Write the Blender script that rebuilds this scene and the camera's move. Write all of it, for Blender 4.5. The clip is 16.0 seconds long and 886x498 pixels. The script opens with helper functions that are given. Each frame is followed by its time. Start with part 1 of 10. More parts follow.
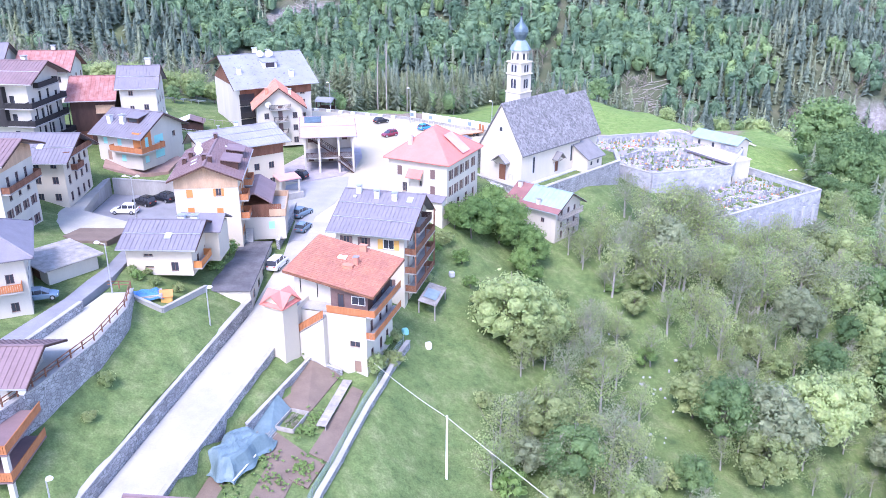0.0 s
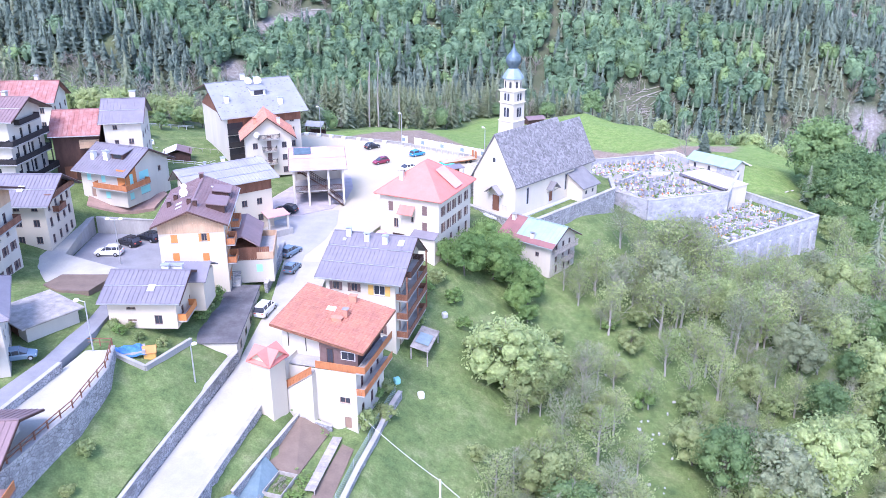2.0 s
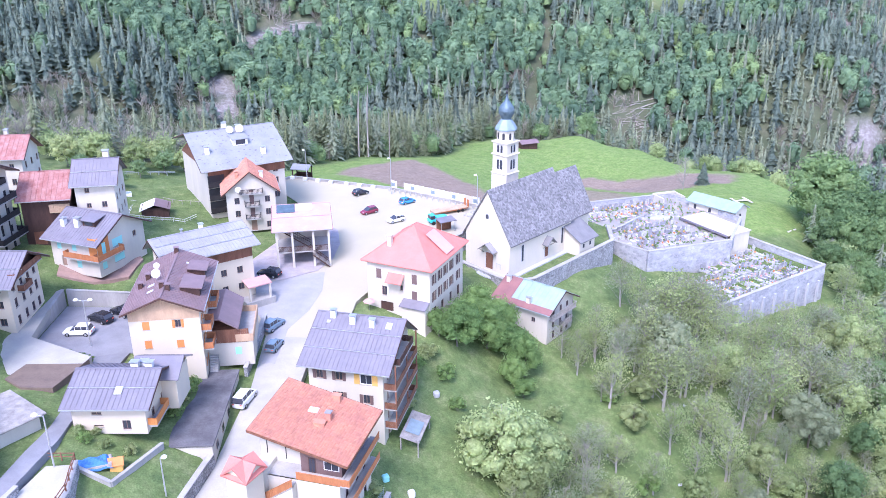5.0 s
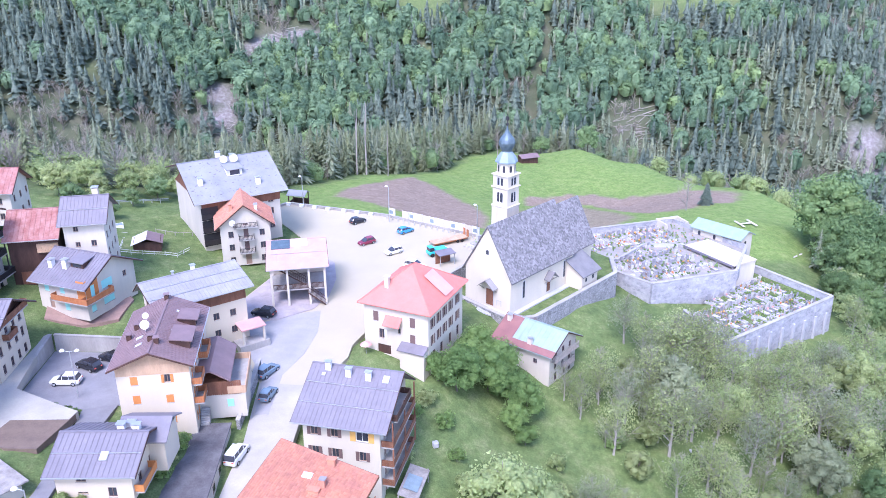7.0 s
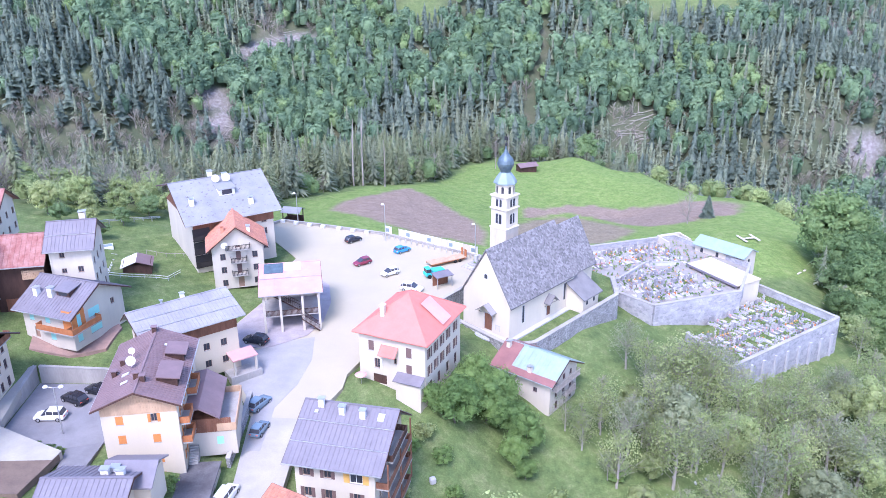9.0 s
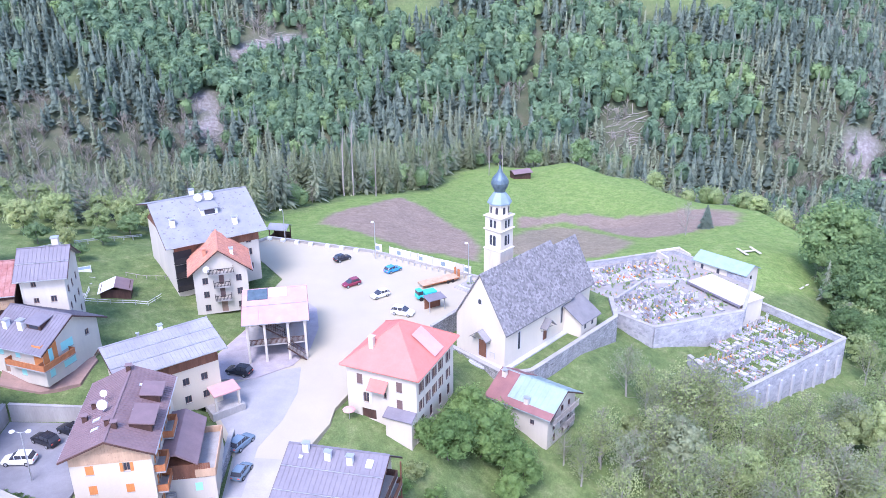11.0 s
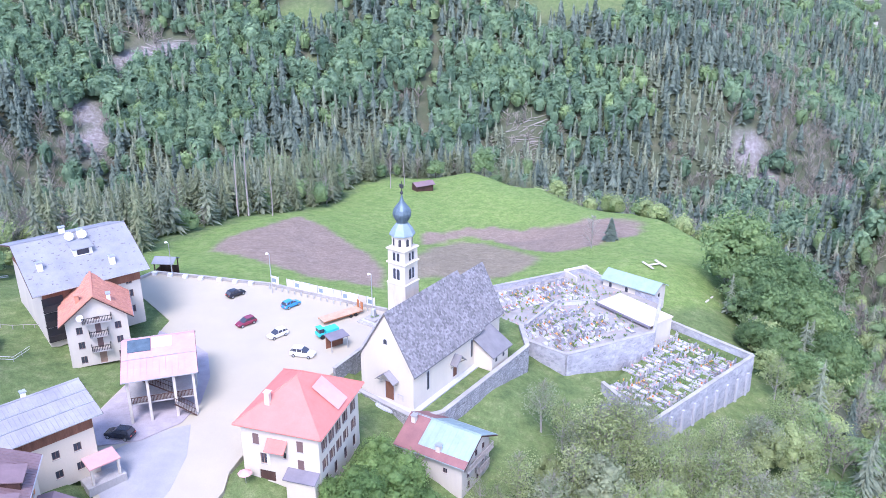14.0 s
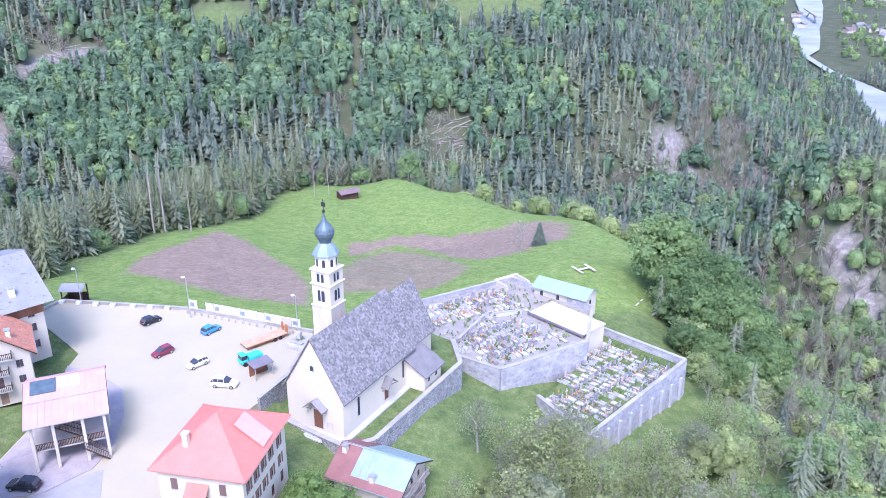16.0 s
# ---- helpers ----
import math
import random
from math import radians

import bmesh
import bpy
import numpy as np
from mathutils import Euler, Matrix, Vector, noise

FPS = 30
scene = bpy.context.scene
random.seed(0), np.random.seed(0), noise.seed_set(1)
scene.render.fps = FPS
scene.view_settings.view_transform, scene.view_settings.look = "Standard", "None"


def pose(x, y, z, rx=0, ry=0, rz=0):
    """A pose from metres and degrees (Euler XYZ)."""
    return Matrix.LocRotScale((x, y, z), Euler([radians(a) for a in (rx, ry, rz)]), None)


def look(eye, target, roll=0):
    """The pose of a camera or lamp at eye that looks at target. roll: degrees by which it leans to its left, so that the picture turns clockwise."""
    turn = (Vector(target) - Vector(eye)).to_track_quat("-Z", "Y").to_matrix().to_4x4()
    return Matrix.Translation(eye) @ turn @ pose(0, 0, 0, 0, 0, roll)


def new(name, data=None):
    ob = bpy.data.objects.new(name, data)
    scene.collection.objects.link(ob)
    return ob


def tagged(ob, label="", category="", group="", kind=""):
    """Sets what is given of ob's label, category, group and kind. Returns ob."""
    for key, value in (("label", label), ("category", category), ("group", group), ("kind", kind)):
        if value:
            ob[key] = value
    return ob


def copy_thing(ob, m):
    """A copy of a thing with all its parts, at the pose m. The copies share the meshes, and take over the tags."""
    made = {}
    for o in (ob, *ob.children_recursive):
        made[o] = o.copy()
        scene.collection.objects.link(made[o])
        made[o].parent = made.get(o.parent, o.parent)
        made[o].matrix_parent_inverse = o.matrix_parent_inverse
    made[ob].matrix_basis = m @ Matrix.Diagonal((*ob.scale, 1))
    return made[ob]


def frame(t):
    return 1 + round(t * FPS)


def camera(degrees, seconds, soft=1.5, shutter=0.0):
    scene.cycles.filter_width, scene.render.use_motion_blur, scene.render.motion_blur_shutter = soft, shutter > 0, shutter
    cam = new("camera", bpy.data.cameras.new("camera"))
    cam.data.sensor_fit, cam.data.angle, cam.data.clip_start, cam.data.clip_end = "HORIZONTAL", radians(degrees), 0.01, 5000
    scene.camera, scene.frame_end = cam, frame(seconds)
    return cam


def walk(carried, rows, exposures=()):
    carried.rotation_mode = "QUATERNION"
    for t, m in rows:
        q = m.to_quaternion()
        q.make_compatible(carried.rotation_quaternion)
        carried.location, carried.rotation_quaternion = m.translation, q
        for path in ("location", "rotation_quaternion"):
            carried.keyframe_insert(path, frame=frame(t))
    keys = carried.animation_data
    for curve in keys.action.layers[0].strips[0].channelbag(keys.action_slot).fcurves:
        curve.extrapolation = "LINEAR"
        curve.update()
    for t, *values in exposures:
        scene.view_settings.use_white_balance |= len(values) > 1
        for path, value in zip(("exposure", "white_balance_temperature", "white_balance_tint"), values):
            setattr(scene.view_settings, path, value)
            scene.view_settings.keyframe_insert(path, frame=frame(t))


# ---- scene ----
def aim(x, y, z, yaw, down, roll):
    """A camera that looks along +y turned right by yaw, tilted down and rolled, in degrees."""
    return pose(x, y, z, 90 - down, 0, -yaw) @ pose(0, 0, 0, 0, 0, roll)


cam = camera(56.86, 16.0, soft=0.8)
walk(cam, [
    (0, aim(-0.00, 0.00, 47.20, 0.00, 22.06, 0.37)),
    (0.5, aim(0.02, 1.35, 48.33, 0.20, 22.06, 0.38)),
    (1, aim(0.10, 2.61, 49.55, 0.32, 22.05, 0.31)),
    (1.5, aim(0.15, 3.94, 50.73, 0.51, 22.02, 0.19)),
    (2, aim(0.27, 5.33, 52.02, 0.44, 22.02, 0.14)),
    (2.5, aim(0.41, 6.81, 53.27, 0.51, 22.00, 0.05)),
    (3, aim(0.51, 8.64, 54.48, 0.56, 21.96, -0.02)),
    (3.5, aim(0.66, 10.64, 55.82, 0.57, 21.96, 0.01)),
    (4, aim(0.78, 12.76, 57.12, 0.70, 21.96, -0.06)),
    (6.5, aim(1.09, 21.34, 63.65, 0.95, 22.02, -0.35)),
    (7, aim(1.20, 22.78, 64.69, 0.90, 22.02, -0.38)),
    (7.5, aim(1.26, 24.13, 65.66, 0.94, 22.00, -0.44)),
    (8, aim(1.33, 25.44, 66.41, 0.95, 21.99, -0.44)),
    (8.5, aim(1.44, 26.64, 66.96, 1.03, 21.99, -0.44)),
    (9, aim(1.50, 27.98, 67.25, 1.03, 22.04, -0.44)),
    (11.5, aim(2.12, 37.56, 69.71, 1.64, 22.25, -0.61)),
    (12, aim(2.24, 39.39, 70.22, 1.73, 22.23, -0.60)),
    (12.5, aim(2.38, 41.05, 70.60, 1.86, 22.24, -0.57)),
    (13, aim(2.68, 42.71, 70.80, 2.57, 22.25, -0.59)),
    (13.5, aim(2.99, 44.35, 70.95, 5.67, 22.26, -0.15)),
    (14, aim(3.15, 45.72, 71.07, 8.71, 22.21, 0.11)),
    (14.5, aim(3.52, 47.21, 71.33, 10.69, 22.23, 0.08)),
    (15, aim(3.83, 48.58, 71.56, 12.17, 22.21, 0.06)),
    (15.5, aim(4.22, 49.98, 71.69, 13.33, 22.21, -0.00)),
    (16, aim(4.53, 51.35, 71.76, 14.08, 22.21, 0.01)),
], exposures=[(0.0, 2.07, 5600, 28.5), (7.0, 1.91, 5600, 28.5), (16.0, 1.86, 5600, 28.5)])

# ---- light ----
world = bpy.data.worlds.new("world")
scene.world = world
world.use_nodes = True
wn = world.node_tree.nodes
sky = wn.new("ShaderNodeTexSky")
sky.sky_type = "NISHITA"
sky.sun_disc = False
sky.sun_elevation = radians(48)
sky.sun_rotation = radians(200)
sky.air_density, sky.dust_density, sky.ozone_density = 1.0, 1.15, 1.4
wn["Background"].inputs["Strength"].default_value = 0.15
world.node_tree.links.new(sky.outputs[0], wn["Background"].inputs["Color"])
sun = new("sun", bpy.data.lights.new("sun", "SUN"))
sun.data.energy, sun.data.angle, sun.data.color = 1.3, radians(20), (1.0, 0.95, 0.87)
sun.matrix_basis = look((-30, -80, 120), (0, 0, 0))


# ---- materials ----
def mat(name, col, rough=0.85, var=0.12, scale=0.6, fine=8.0, bump=0.15, metal=0.0, col2=None, streak=False, island=0.0, spec=0.3):
    """A surface with a base colour, large stains and fine grain; col2 is the tone of the stains."""
    m = bpy.data.materials.new(name)
    m.use_nodes = True
    t = m.node_tree
    n, l = t.nodes, t.links
    p = n["Principled BSDF"]
    p.inputs["Roughness"].default_value = rough
    p.inputs["Metallic"].default_value = metal
    p.inputs["Specular IOR Level"].default_value = spec
    co = n.new("ShaderNodeTexCoord")
    mp = n.new("ShaderNodeMapping")
    l.new(co.outputs["Object"], mp.inputs[0])
    if streak:
        mp.inputs["Scale"].default_value = (1, 1, 0.25)
    a = n.new("ShaderNodeTexNoise")
    a.inputs["Scale"].default_value, a.inputs["Detail"].default_value, a.inputs["Roughness"].default_value = scale, 6, 0.65
    l.new(mp.outputs[0], a.inputs["Vector"])
    b = n.new("ShaderNodeTexNoise")
    b.inputs["Scale"].default_value, b.inputs["Detail"].default_value = fine, 4
    l.new(mp.outputs[0], b.inputs["Vector"])
    r = n.new("ShaderNodeValToRGB")
    r.color_ramp.elements[0].position, r.color_ramp.elements[1].position = 0.32, 0.68
    c2 = col2 or tuple(c * (1 - 2.2 * var) for c in col)
    r.color_ramp.elements[0].color, r.color_ramp.elements[1].color = (*c2, 1), (*col, 1)
    l.new(a.outputs["Fac"], r.inputs[0])
    h = n.new("ShaderNodeMapRange")
    h.inputs["To Min"].default_value, h.inputs["To Max"].default_value = 1 - var, 1 + var
    l.new(b.outputs["Fac"], h.inputs["Value"])
    x = n.new("ShaderNodeVectorMath")
    x.operation = "SCALE"
    l.new(r.outputs["Color"], x.inputs[0])
    l.new(h.outputs[0], x.inputs["Scale"])
    out = x.outputs[0]
    if island:
        g = n.new("ShaderNodeNewGeometry")
        hs = n.new("ShaderNodeMapRange")
        hs.inputs["To Min"].default_value, hs.inputs["To Max"].default_value = 1 - island, 1 + island
        l.new(g.outputs["Random Per Island"], hs.inputs["Value"])
        y = n.new("ShaderNodeVectorMath")
        y.operation = "SCALE"
        l.new(out, y.inputs[0])
        l.new(hs.outputs[0], y.inputs["Scale"])
        out = y.outputs[0]
    l.new(out, p.inputs["Base Color"])
    if bump:
        bp = n.new("ShaderNodeBump")
        bp.inputs["Strength"].default_value, bp.inputs["Distance"].default_value = bump, 0.05
        l.new(b.outputs["Fac"], bp.inputs["Height"])
        l.new(bp.outputs[0], p.inputs["Normal"])
    return m


def masonry(name, light, dark, joint, scale, bump=0.5):
    """Rough stone blocks: cells of differing tone with sunken joints and broad stains."""
    m = bpy.data.materials.new(name)
    m.use_nodes = True
    t = m.node_tree
    n, l = t.nodes, t.links
    p = n["Principled BSDF"]
    p.inputs["Roughness"].default_value = 0.93
    p.inputs["Specular IOR Level"].default_value = 0.2
    co = n.new("ShaderNodeTexCoord")
    mp = n.new("ShaderNodeMapping")
    mp.inputs["Scale"].default_value = (1, 1, 1.6)
    l.new(co.outputs["Object"], mp.inputs[0])
    v = n.new("ShaderNodeTexVoronoi")
    e = n.new("ShaderNodeTexVoronoi")
    e.feature = "DISTANCE_TO_EDGE"
    for k in (v, e):
        k.inputs["Scale"].default_value = scale
        l.new(mp.outputs[0], k.inputs["Vector"])
    a = n.new("ShaderNodeTexNoise")
    a.inputs["Scale"].default_value, a.inputs["Detail"].default_value, a.inputs["Roughness"].default_value = 0.45, 7, 0.7
    l.new(co.outputs["Object"], a.inputs["Vector"])
    sep = n.new("ShaderNodeSeparateColor")
    l.new(v.outputs["Color"], sep.inputs[0])
    add = n.new("ShaderNodeMath")
    add.operation = "MULTIPLY_ADD"
    add.inputs[1].default_value = 0.45
    l.new(sep.outputs[0], add.inputs[0])
    sc = n.new("ShaderNodeMath")
    sc.operation = "MULTIPLY_ADD"
    sc.inputs[1].default_value, sc.inputs[2].default_value = 1.9, -0.65
    l.new(a.outputs["Fac"], sc.inputs[0])
    l.new(sc.outputs[0], add.inputs[2])
    r = n.new("ShaderNodeValToRGB")
    r.color_ramp.elements[0].color, r.color_ramp.elements[1].color = (*dark, 1), (*light, 1)
    l.new(add.outputs[0], r.inputs[0])
    g = n.new("ShaderNodeMapRange")
    g.inputs["From Max"].default_value = 0.09
    l.new(e.outputs["Distance"], g.inputs["Value"])
    mx = n.new("ShaderNodeMix")
    mx.data_type = "RGBA"
    mx.inputs[6].default_value = (*joint, 1)
    l.new(g.outputs[0], mx.inputs[0])
    l.new(r.outputs[0], mx.inputs[7])
    l.new(mx.outputs[2], p.inputs["Base Color"])
    bp = n.new("ShaderNodeBump")
    bp.inputs["Strength"].default_value, bp.inputs["Distance"].default_value = bump, 0.06
    l.new(g.outputs[0], bp.inputs["Height"])
    l.new(bp.outputs[0], p.inputs["Normal"])
    return m


def leafy(name, dark, light, hue=0.06):
    """Foliage whose tone drifts over the wood and differs from tuft to tuft."""
    m = bpy.data.materials.new(name)
    m.use_nodes = True
    t = m.node_tree
    n, l = t.nodes, t.links
    p = n["Principled BSDF"]
    p.inputs["Roughness"].default_value = 0.7
    p.inputs["Specular IOR Level"].default_value = 0.15
    g = n.new("ShaderNodeNewGeometry")
    a = n.new("ShaderNodeTexNoise")
    a.inputs["Scale"].default_value, a.inputs["Detail"].default_value = 0.09, 3
    l.new(g.outputs["Position"], a.inputs["Vector"])
    mx = n.new("ShaderNodeMath")
    mx.operation = "MULTIPLY_ADD"
    mx.inputs[1].default_value = 0.14
    l.new(g.outputs["Random Per Island"], mx.inputs[0])
    at = n.new("ShaderNodeAttribute")
    at.attribute_name = "tone"
    ta = n.new("ShaderNodeMath")
    ta.operation = "MULTIPLY_ADD"
    ta.inputs[1].default_value = 0.55
    l.new(at.outputs["Fac"], ta.inputs[0])
    sc = n.new("ShaderNodeMath")
    sc.operation = "MULTIPLY_ADD"
    sc.inputs[1].default_value, sc.inputs[2].default_value = 1.7, -0.72
    l.new(a.outputs["Fac"], sc.inputs[0])
    l.new(sc.outputs[0], ta.inputs[2])
    l.new(ta.outputs[0], mx.inputs[2])
    r = n.new("ShaderNodeValToRGB")
    r.color_ramp.elements[0].color, r.color_ramp.elements[1].color = (*dark, 1), (*light, 1)
    l.new(mx.outputs[0], r.inputs[0])
    # noise paints the shaded gaps between leaf sprays into the colour, and bumps them
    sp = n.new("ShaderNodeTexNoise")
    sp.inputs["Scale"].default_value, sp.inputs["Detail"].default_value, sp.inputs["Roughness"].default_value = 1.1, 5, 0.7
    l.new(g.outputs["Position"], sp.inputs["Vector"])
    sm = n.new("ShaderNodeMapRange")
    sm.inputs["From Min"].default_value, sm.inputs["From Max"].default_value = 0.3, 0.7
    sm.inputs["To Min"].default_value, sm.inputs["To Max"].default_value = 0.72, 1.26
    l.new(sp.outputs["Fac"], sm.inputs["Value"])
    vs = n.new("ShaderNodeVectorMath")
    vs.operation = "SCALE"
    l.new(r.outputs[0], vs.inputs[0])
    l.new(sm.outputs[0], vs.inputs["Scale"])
    bp = n.new("ShaderNodeBump")
    bp.inputs["Strength"].default_value, bp.inputs["Distance"].default_value = 0.8, 0.6
    l.new(sp.outputs["Fac"], bp.inputs["Height"])
    l.new(bp.outputs[0], p.inputs["Normal"])
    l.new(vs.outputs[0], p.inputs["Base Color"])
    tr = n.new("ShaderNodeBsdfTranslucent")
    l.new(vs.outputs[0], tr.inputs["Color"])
    mi = n.new("ShaderNodeMixShader")
    mi.inputs[0].default_value = 0.45
    l.new(p.outputs[0], mi.inputs[1])
    l.new(tr.outputs[0], mi.inputs[2])
    l.new(mi.outputs[0], n["Material Output"].inputs["Surface"])
    return m


WHITE = mat("white_plaster", (0.53, 0.485, 0.405), 0.9, 0.06, 0.35, 14, 0.1, col2=(0.45, 0.415, 0.355), streak=True)
CREAM = mat("cream_plaster", (0.55, 0.48, 0.37), 0.9, 0.06, 0.35, 14, 0.1, col2=(0.51, 0.45, 0.36), streak=True)
PALE = mat("pale_yellow_plaster", (0.56, 0.505, 0.405), 0.9, 0.06, 0.3, 14, 0.1, col2=(0.49, 0.445, 0.37), streak=True)
OLDWALL = mat("weathered_plaster", (0.6, 0.54, 0.44), 0.92, 0.1, 0.5, 10, 0.2, col2=(0.45, 0.405, 0.34), streak=True)
LAV = mat("grey_sheet_metal", (0.205, 0.19, 0.212), 0.6, 0.1, 0.5, 6, 0.03, metal=0.05, col2=(0.165, 0.152, 0.172))
BROWNR = mat("brown_sheet_metal", (0.24, 0.165, 0.165), 0.55, 0.08, 0.5, 6, 0.03, metal=0.15, col2=(0.19, 0.13, 0.13))
PINKR = mat("faded_red_sheet_metal", (0.62, 0.36, 0.335), 0.55, 0.08, 0.4, 6, 0.03, metal=0.1, col2=(0.54, 0.3, 0.28))
REDR = mat("red_tiles", (0.56, 0.195, 0.155), 0.75, 0.1, 0.5, 9, 0.2, col2=(0.48, 0.165, 0.13))
ORANGER = mat("orange_tiles", (0.49, 0.22, 0.135), 0.8, 0.14, 0.7, 9, 0.3, col2=(0.38, 0.165, 0.12), island=0.12)
RUSTR = mat("rusty_sheet_metal", (0.36, 0.2, 0.18), 0.7, 0.15, 0.9, 5, 0.05, col2=(0.24, 0.085, 0.07), streak=True)
MAROONR = mat("maroon_sheet_metal", (0.26, 0.125, 0.115), 0.6, 0.1, 0.5, 6, 0.03, metal=0.05, col2=(0.21, 0.1, 0.095))
SLATE = mat("stone_shingles", (0.225, 0.217, 0.22), 0.85, 0.14, 0.5, 12, 0.3, col2=(0.165, 0.16, 0.165), island=0.34)
PATCHR = mat("worn_grey_sheet", (0.27, 0.275, 0.285), 0.6, 0.12, 0.25, 5, 0.05, col2=(0.2, 0.205, 0.215))
PALESHEET = mat("pale_grey_sheet", (0.315, 0.31, 0.315), 0.6, 0.12, 0.3, 5, 0.05, col2=(0.22, 0.215, 0.225), streak=True)
TERRACOTTA = mat("reddish_brown_paving", (0.33, 0.215, 0.175), 0.85, 0.12, 0.8, 6, 0.1, col2=(0.25, 0.17, 0.14))
GREENR = mat("patina_green_sheet", (0.29, 0.375, 0.365), 0.6, 0.08, 0.5, 6, 0.03, metal=0.1, col2=(0.235, 0.31, 0.3))
COPPER = mat("weathered_copper", (0.125, 0.175, 0.205), 0.5, 0.15, 1.0, 8, 0.08, metal=0.3, col2=(0.075, 0.11, 0.13))
COPPERL = mat("light_copper_patina", (0.235, 0.305, 0.34), 0.55, 0.1, 1.0, 8, 0.05, metal=0.15)
WOOD = mat("orange_wood", (0.42, 0.17, 0.07), 0.7, 0.15, 1.0, 12, 0.2, col2=(0.32, 0.12, 0.05), streak=True, island=0.1)
DARKWOOD = mat("dark_wood", (0.085, 0.045, 0.035), 0.75, 0.2, 1.0, 12, 0.2, streak=True, island=0.15)
BLACKWOOD = mat("black_stained_wood", (0.032, 0.029, 0.03), 0.7, 0.15, 1.0, 12, 0.15, streak=True)
BROWNWOOD = mat("brown_wood", (0.22, 0.1, 0.06), 0.75, 0.2, 1.0, 12, 0.2, streak=True, island=0.12)
TANWOOD = mat("tan_wood", (0.5, 0.34, 0.22), 0.75, 0.12, 1.0, 12, 0.2, streak=True, island=0.08)
GREYWOOD = mat("grey_weathered_wood", (0.36, 0.33, 0.3), 0.85, 0.2, 1.0, 12, 0.2, island=0.15)
TEAL = mat("turquoise_paint", (0.3, 0.66, 0.62), 0.6, 0.05, 0.8, 8, 0.02)
ORANGEP = mat("orange_shutter", (0.6, 0.23, 0.07), 0.65, 0.08, 0.8, 8, 0.03)
BROWNP = mat("brown_shutter", (0.17, 0.11, 0.1), 0.7, 0.1, 0.8, 8, 0.03)
YELLOWP = mat("yellow_shutter", (0.72, 0.42, 0.12), 0.65, 0.08, 0.8, 8, 0.03)
FRAME = mat("window_frame", (0.3, 0.2, 0.15), 0.6, 0.1, 0.8, 8, 0.03)
WFRAME = mat("white_frame", (0.7, 0.69, 0.66), 0.6, 0.05, 0.8, 8, 0.02)
GLASS = mat("window_glass", (0.05, 0.055, 0.07), 0.12, 0.05, 0.5, 3, 0.0, spec=0.6)
CONC = mat("concrete", (0.4, 0.385, 0.36), 0.92, 0.14, 0.3, 6, 0.2, col2=(0.27, 0.26, 0.245), streak=True)
STONE = masonry("field_stone", (0.46, 0.45, 0.45), (0.17, 0.17, 0.175), (0.14, 0.135, 0.13), 1.9)
PALESTONE = mat("pale_cut_stone", (0.44, 0.43, 0.42), 0.92, 0.14, 0.7, 9, 0.3, col2=(0.36, 0.37, 0.4), streak=True, island=0.15)
CONCRD = mat("pale_concrete_road", (0.42, 0.395, 0.32), 0.92, 0.1, 0.16, 5, 0.15, col2=(0.31, 0.3, 0.28))
ASPH = mat("worn_light_asphalt", (0.42, 0.375, 0.275), 0.92, 0.06, 0.06, 7, 0.15, col2=(0.37, 0.335, 0.25))
DARKASPH = mat("grey_asphalt", (0.19, 0.188, 0.2), 0.92, 0.12, 0.3, 8, 0.15, col2=(0.25, 0.248, 0.26))
PAVE = mat("pinkish_paving", (0.4, 0.36, 0.37), 0.9, 0.12, 0.5, 8, 0.15)
SOIL = mat("bare_soil", (0.2, 0.15, 0.115), 0.95, 0.2, 0.5, 6, 0.5, col2=(0.15, 0.112, 0.088))
METAL = mat("galvanised_steel", (0.5, 0.51, 0.52), 0.4, 0.05, 0.8, 8, 0.02, metal=0.6)
DARKMETAL = mat("dark_metal", (0.05, 0.05, 0.055), 0.5, 0.1, 0.8, 8, 0.02, metal=0.4)
LAMPG = mat("lamp_glass", (0.8, 0.8, 0.78), 0.3, 0.02, 0.8, 8, 0.0)
FLATROOF = mat("dark_bitumen_felt", (0.075, 0.07, 0.075), 0.9, 0.25, 0.35, 6, 0.2, col2=(0.16, 0.155, 0.16))
CEMWALL = masonry("pale_stained_blocks", (0.46, 0.455, 0.465), (0.2, 0.205, 0.225), (0.34, 0.34, 0.36), 1.1, 0.3)
TARP = mat("grey_blue_tarpaulin", (0.11, 0.165, 0.185), 0.5, 0.12, 0.8, 3, 0.5, col2=(0.15, 0.21, 0.235))
BLUEP = mat("blue_plastic", (0.07, 0.2, 0.5), 0.4, 0.1, 0.8, 8, 0.1)
REDP = mat("red_paint", (0.6, 0.1, 0.07), 0.5, 0.05, 0.8, 8, 0.02)
RUBBER = mat("rubber", (0.025, 0.025, 0.025), 0.8, 0.1, 0.8, 8, 0.05)
MARBLE = mat("pale_marble", (0.42, 0.41, 0.395), 0.5, 0.08, 1.0, 8, 0.03, island=0.2)
GRANITE = mat("grey_granite", (0.27, 0.27, 0.29), 0.5, 0.15, 1.0, 20, 0.03, island=0.35)
BARK = mat("grey_bark", (0.2, 0.175, 0.15), 0.95, 0.2, 1.5, 10, 0.4)
PALEBARK = mat("pale_bark", (0.42, 0.39, 0.35), 0.95, 0.15, 1.5, 10, 0.3)
SNAG = mat("bleached_dead_wood", (0.4, 0.36, 0.32), 0.9, 0.15, 1.5, 10, 0.3)
WATER = mat("pale_river_gravel", (0.34, 0.365, 0.375), 0.7, 0.1, 0.02, 0.3, 0.1, col2=(0.22, 0.25, 0.275))
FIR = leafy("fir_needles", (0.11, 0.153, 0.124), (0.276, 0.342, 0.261))
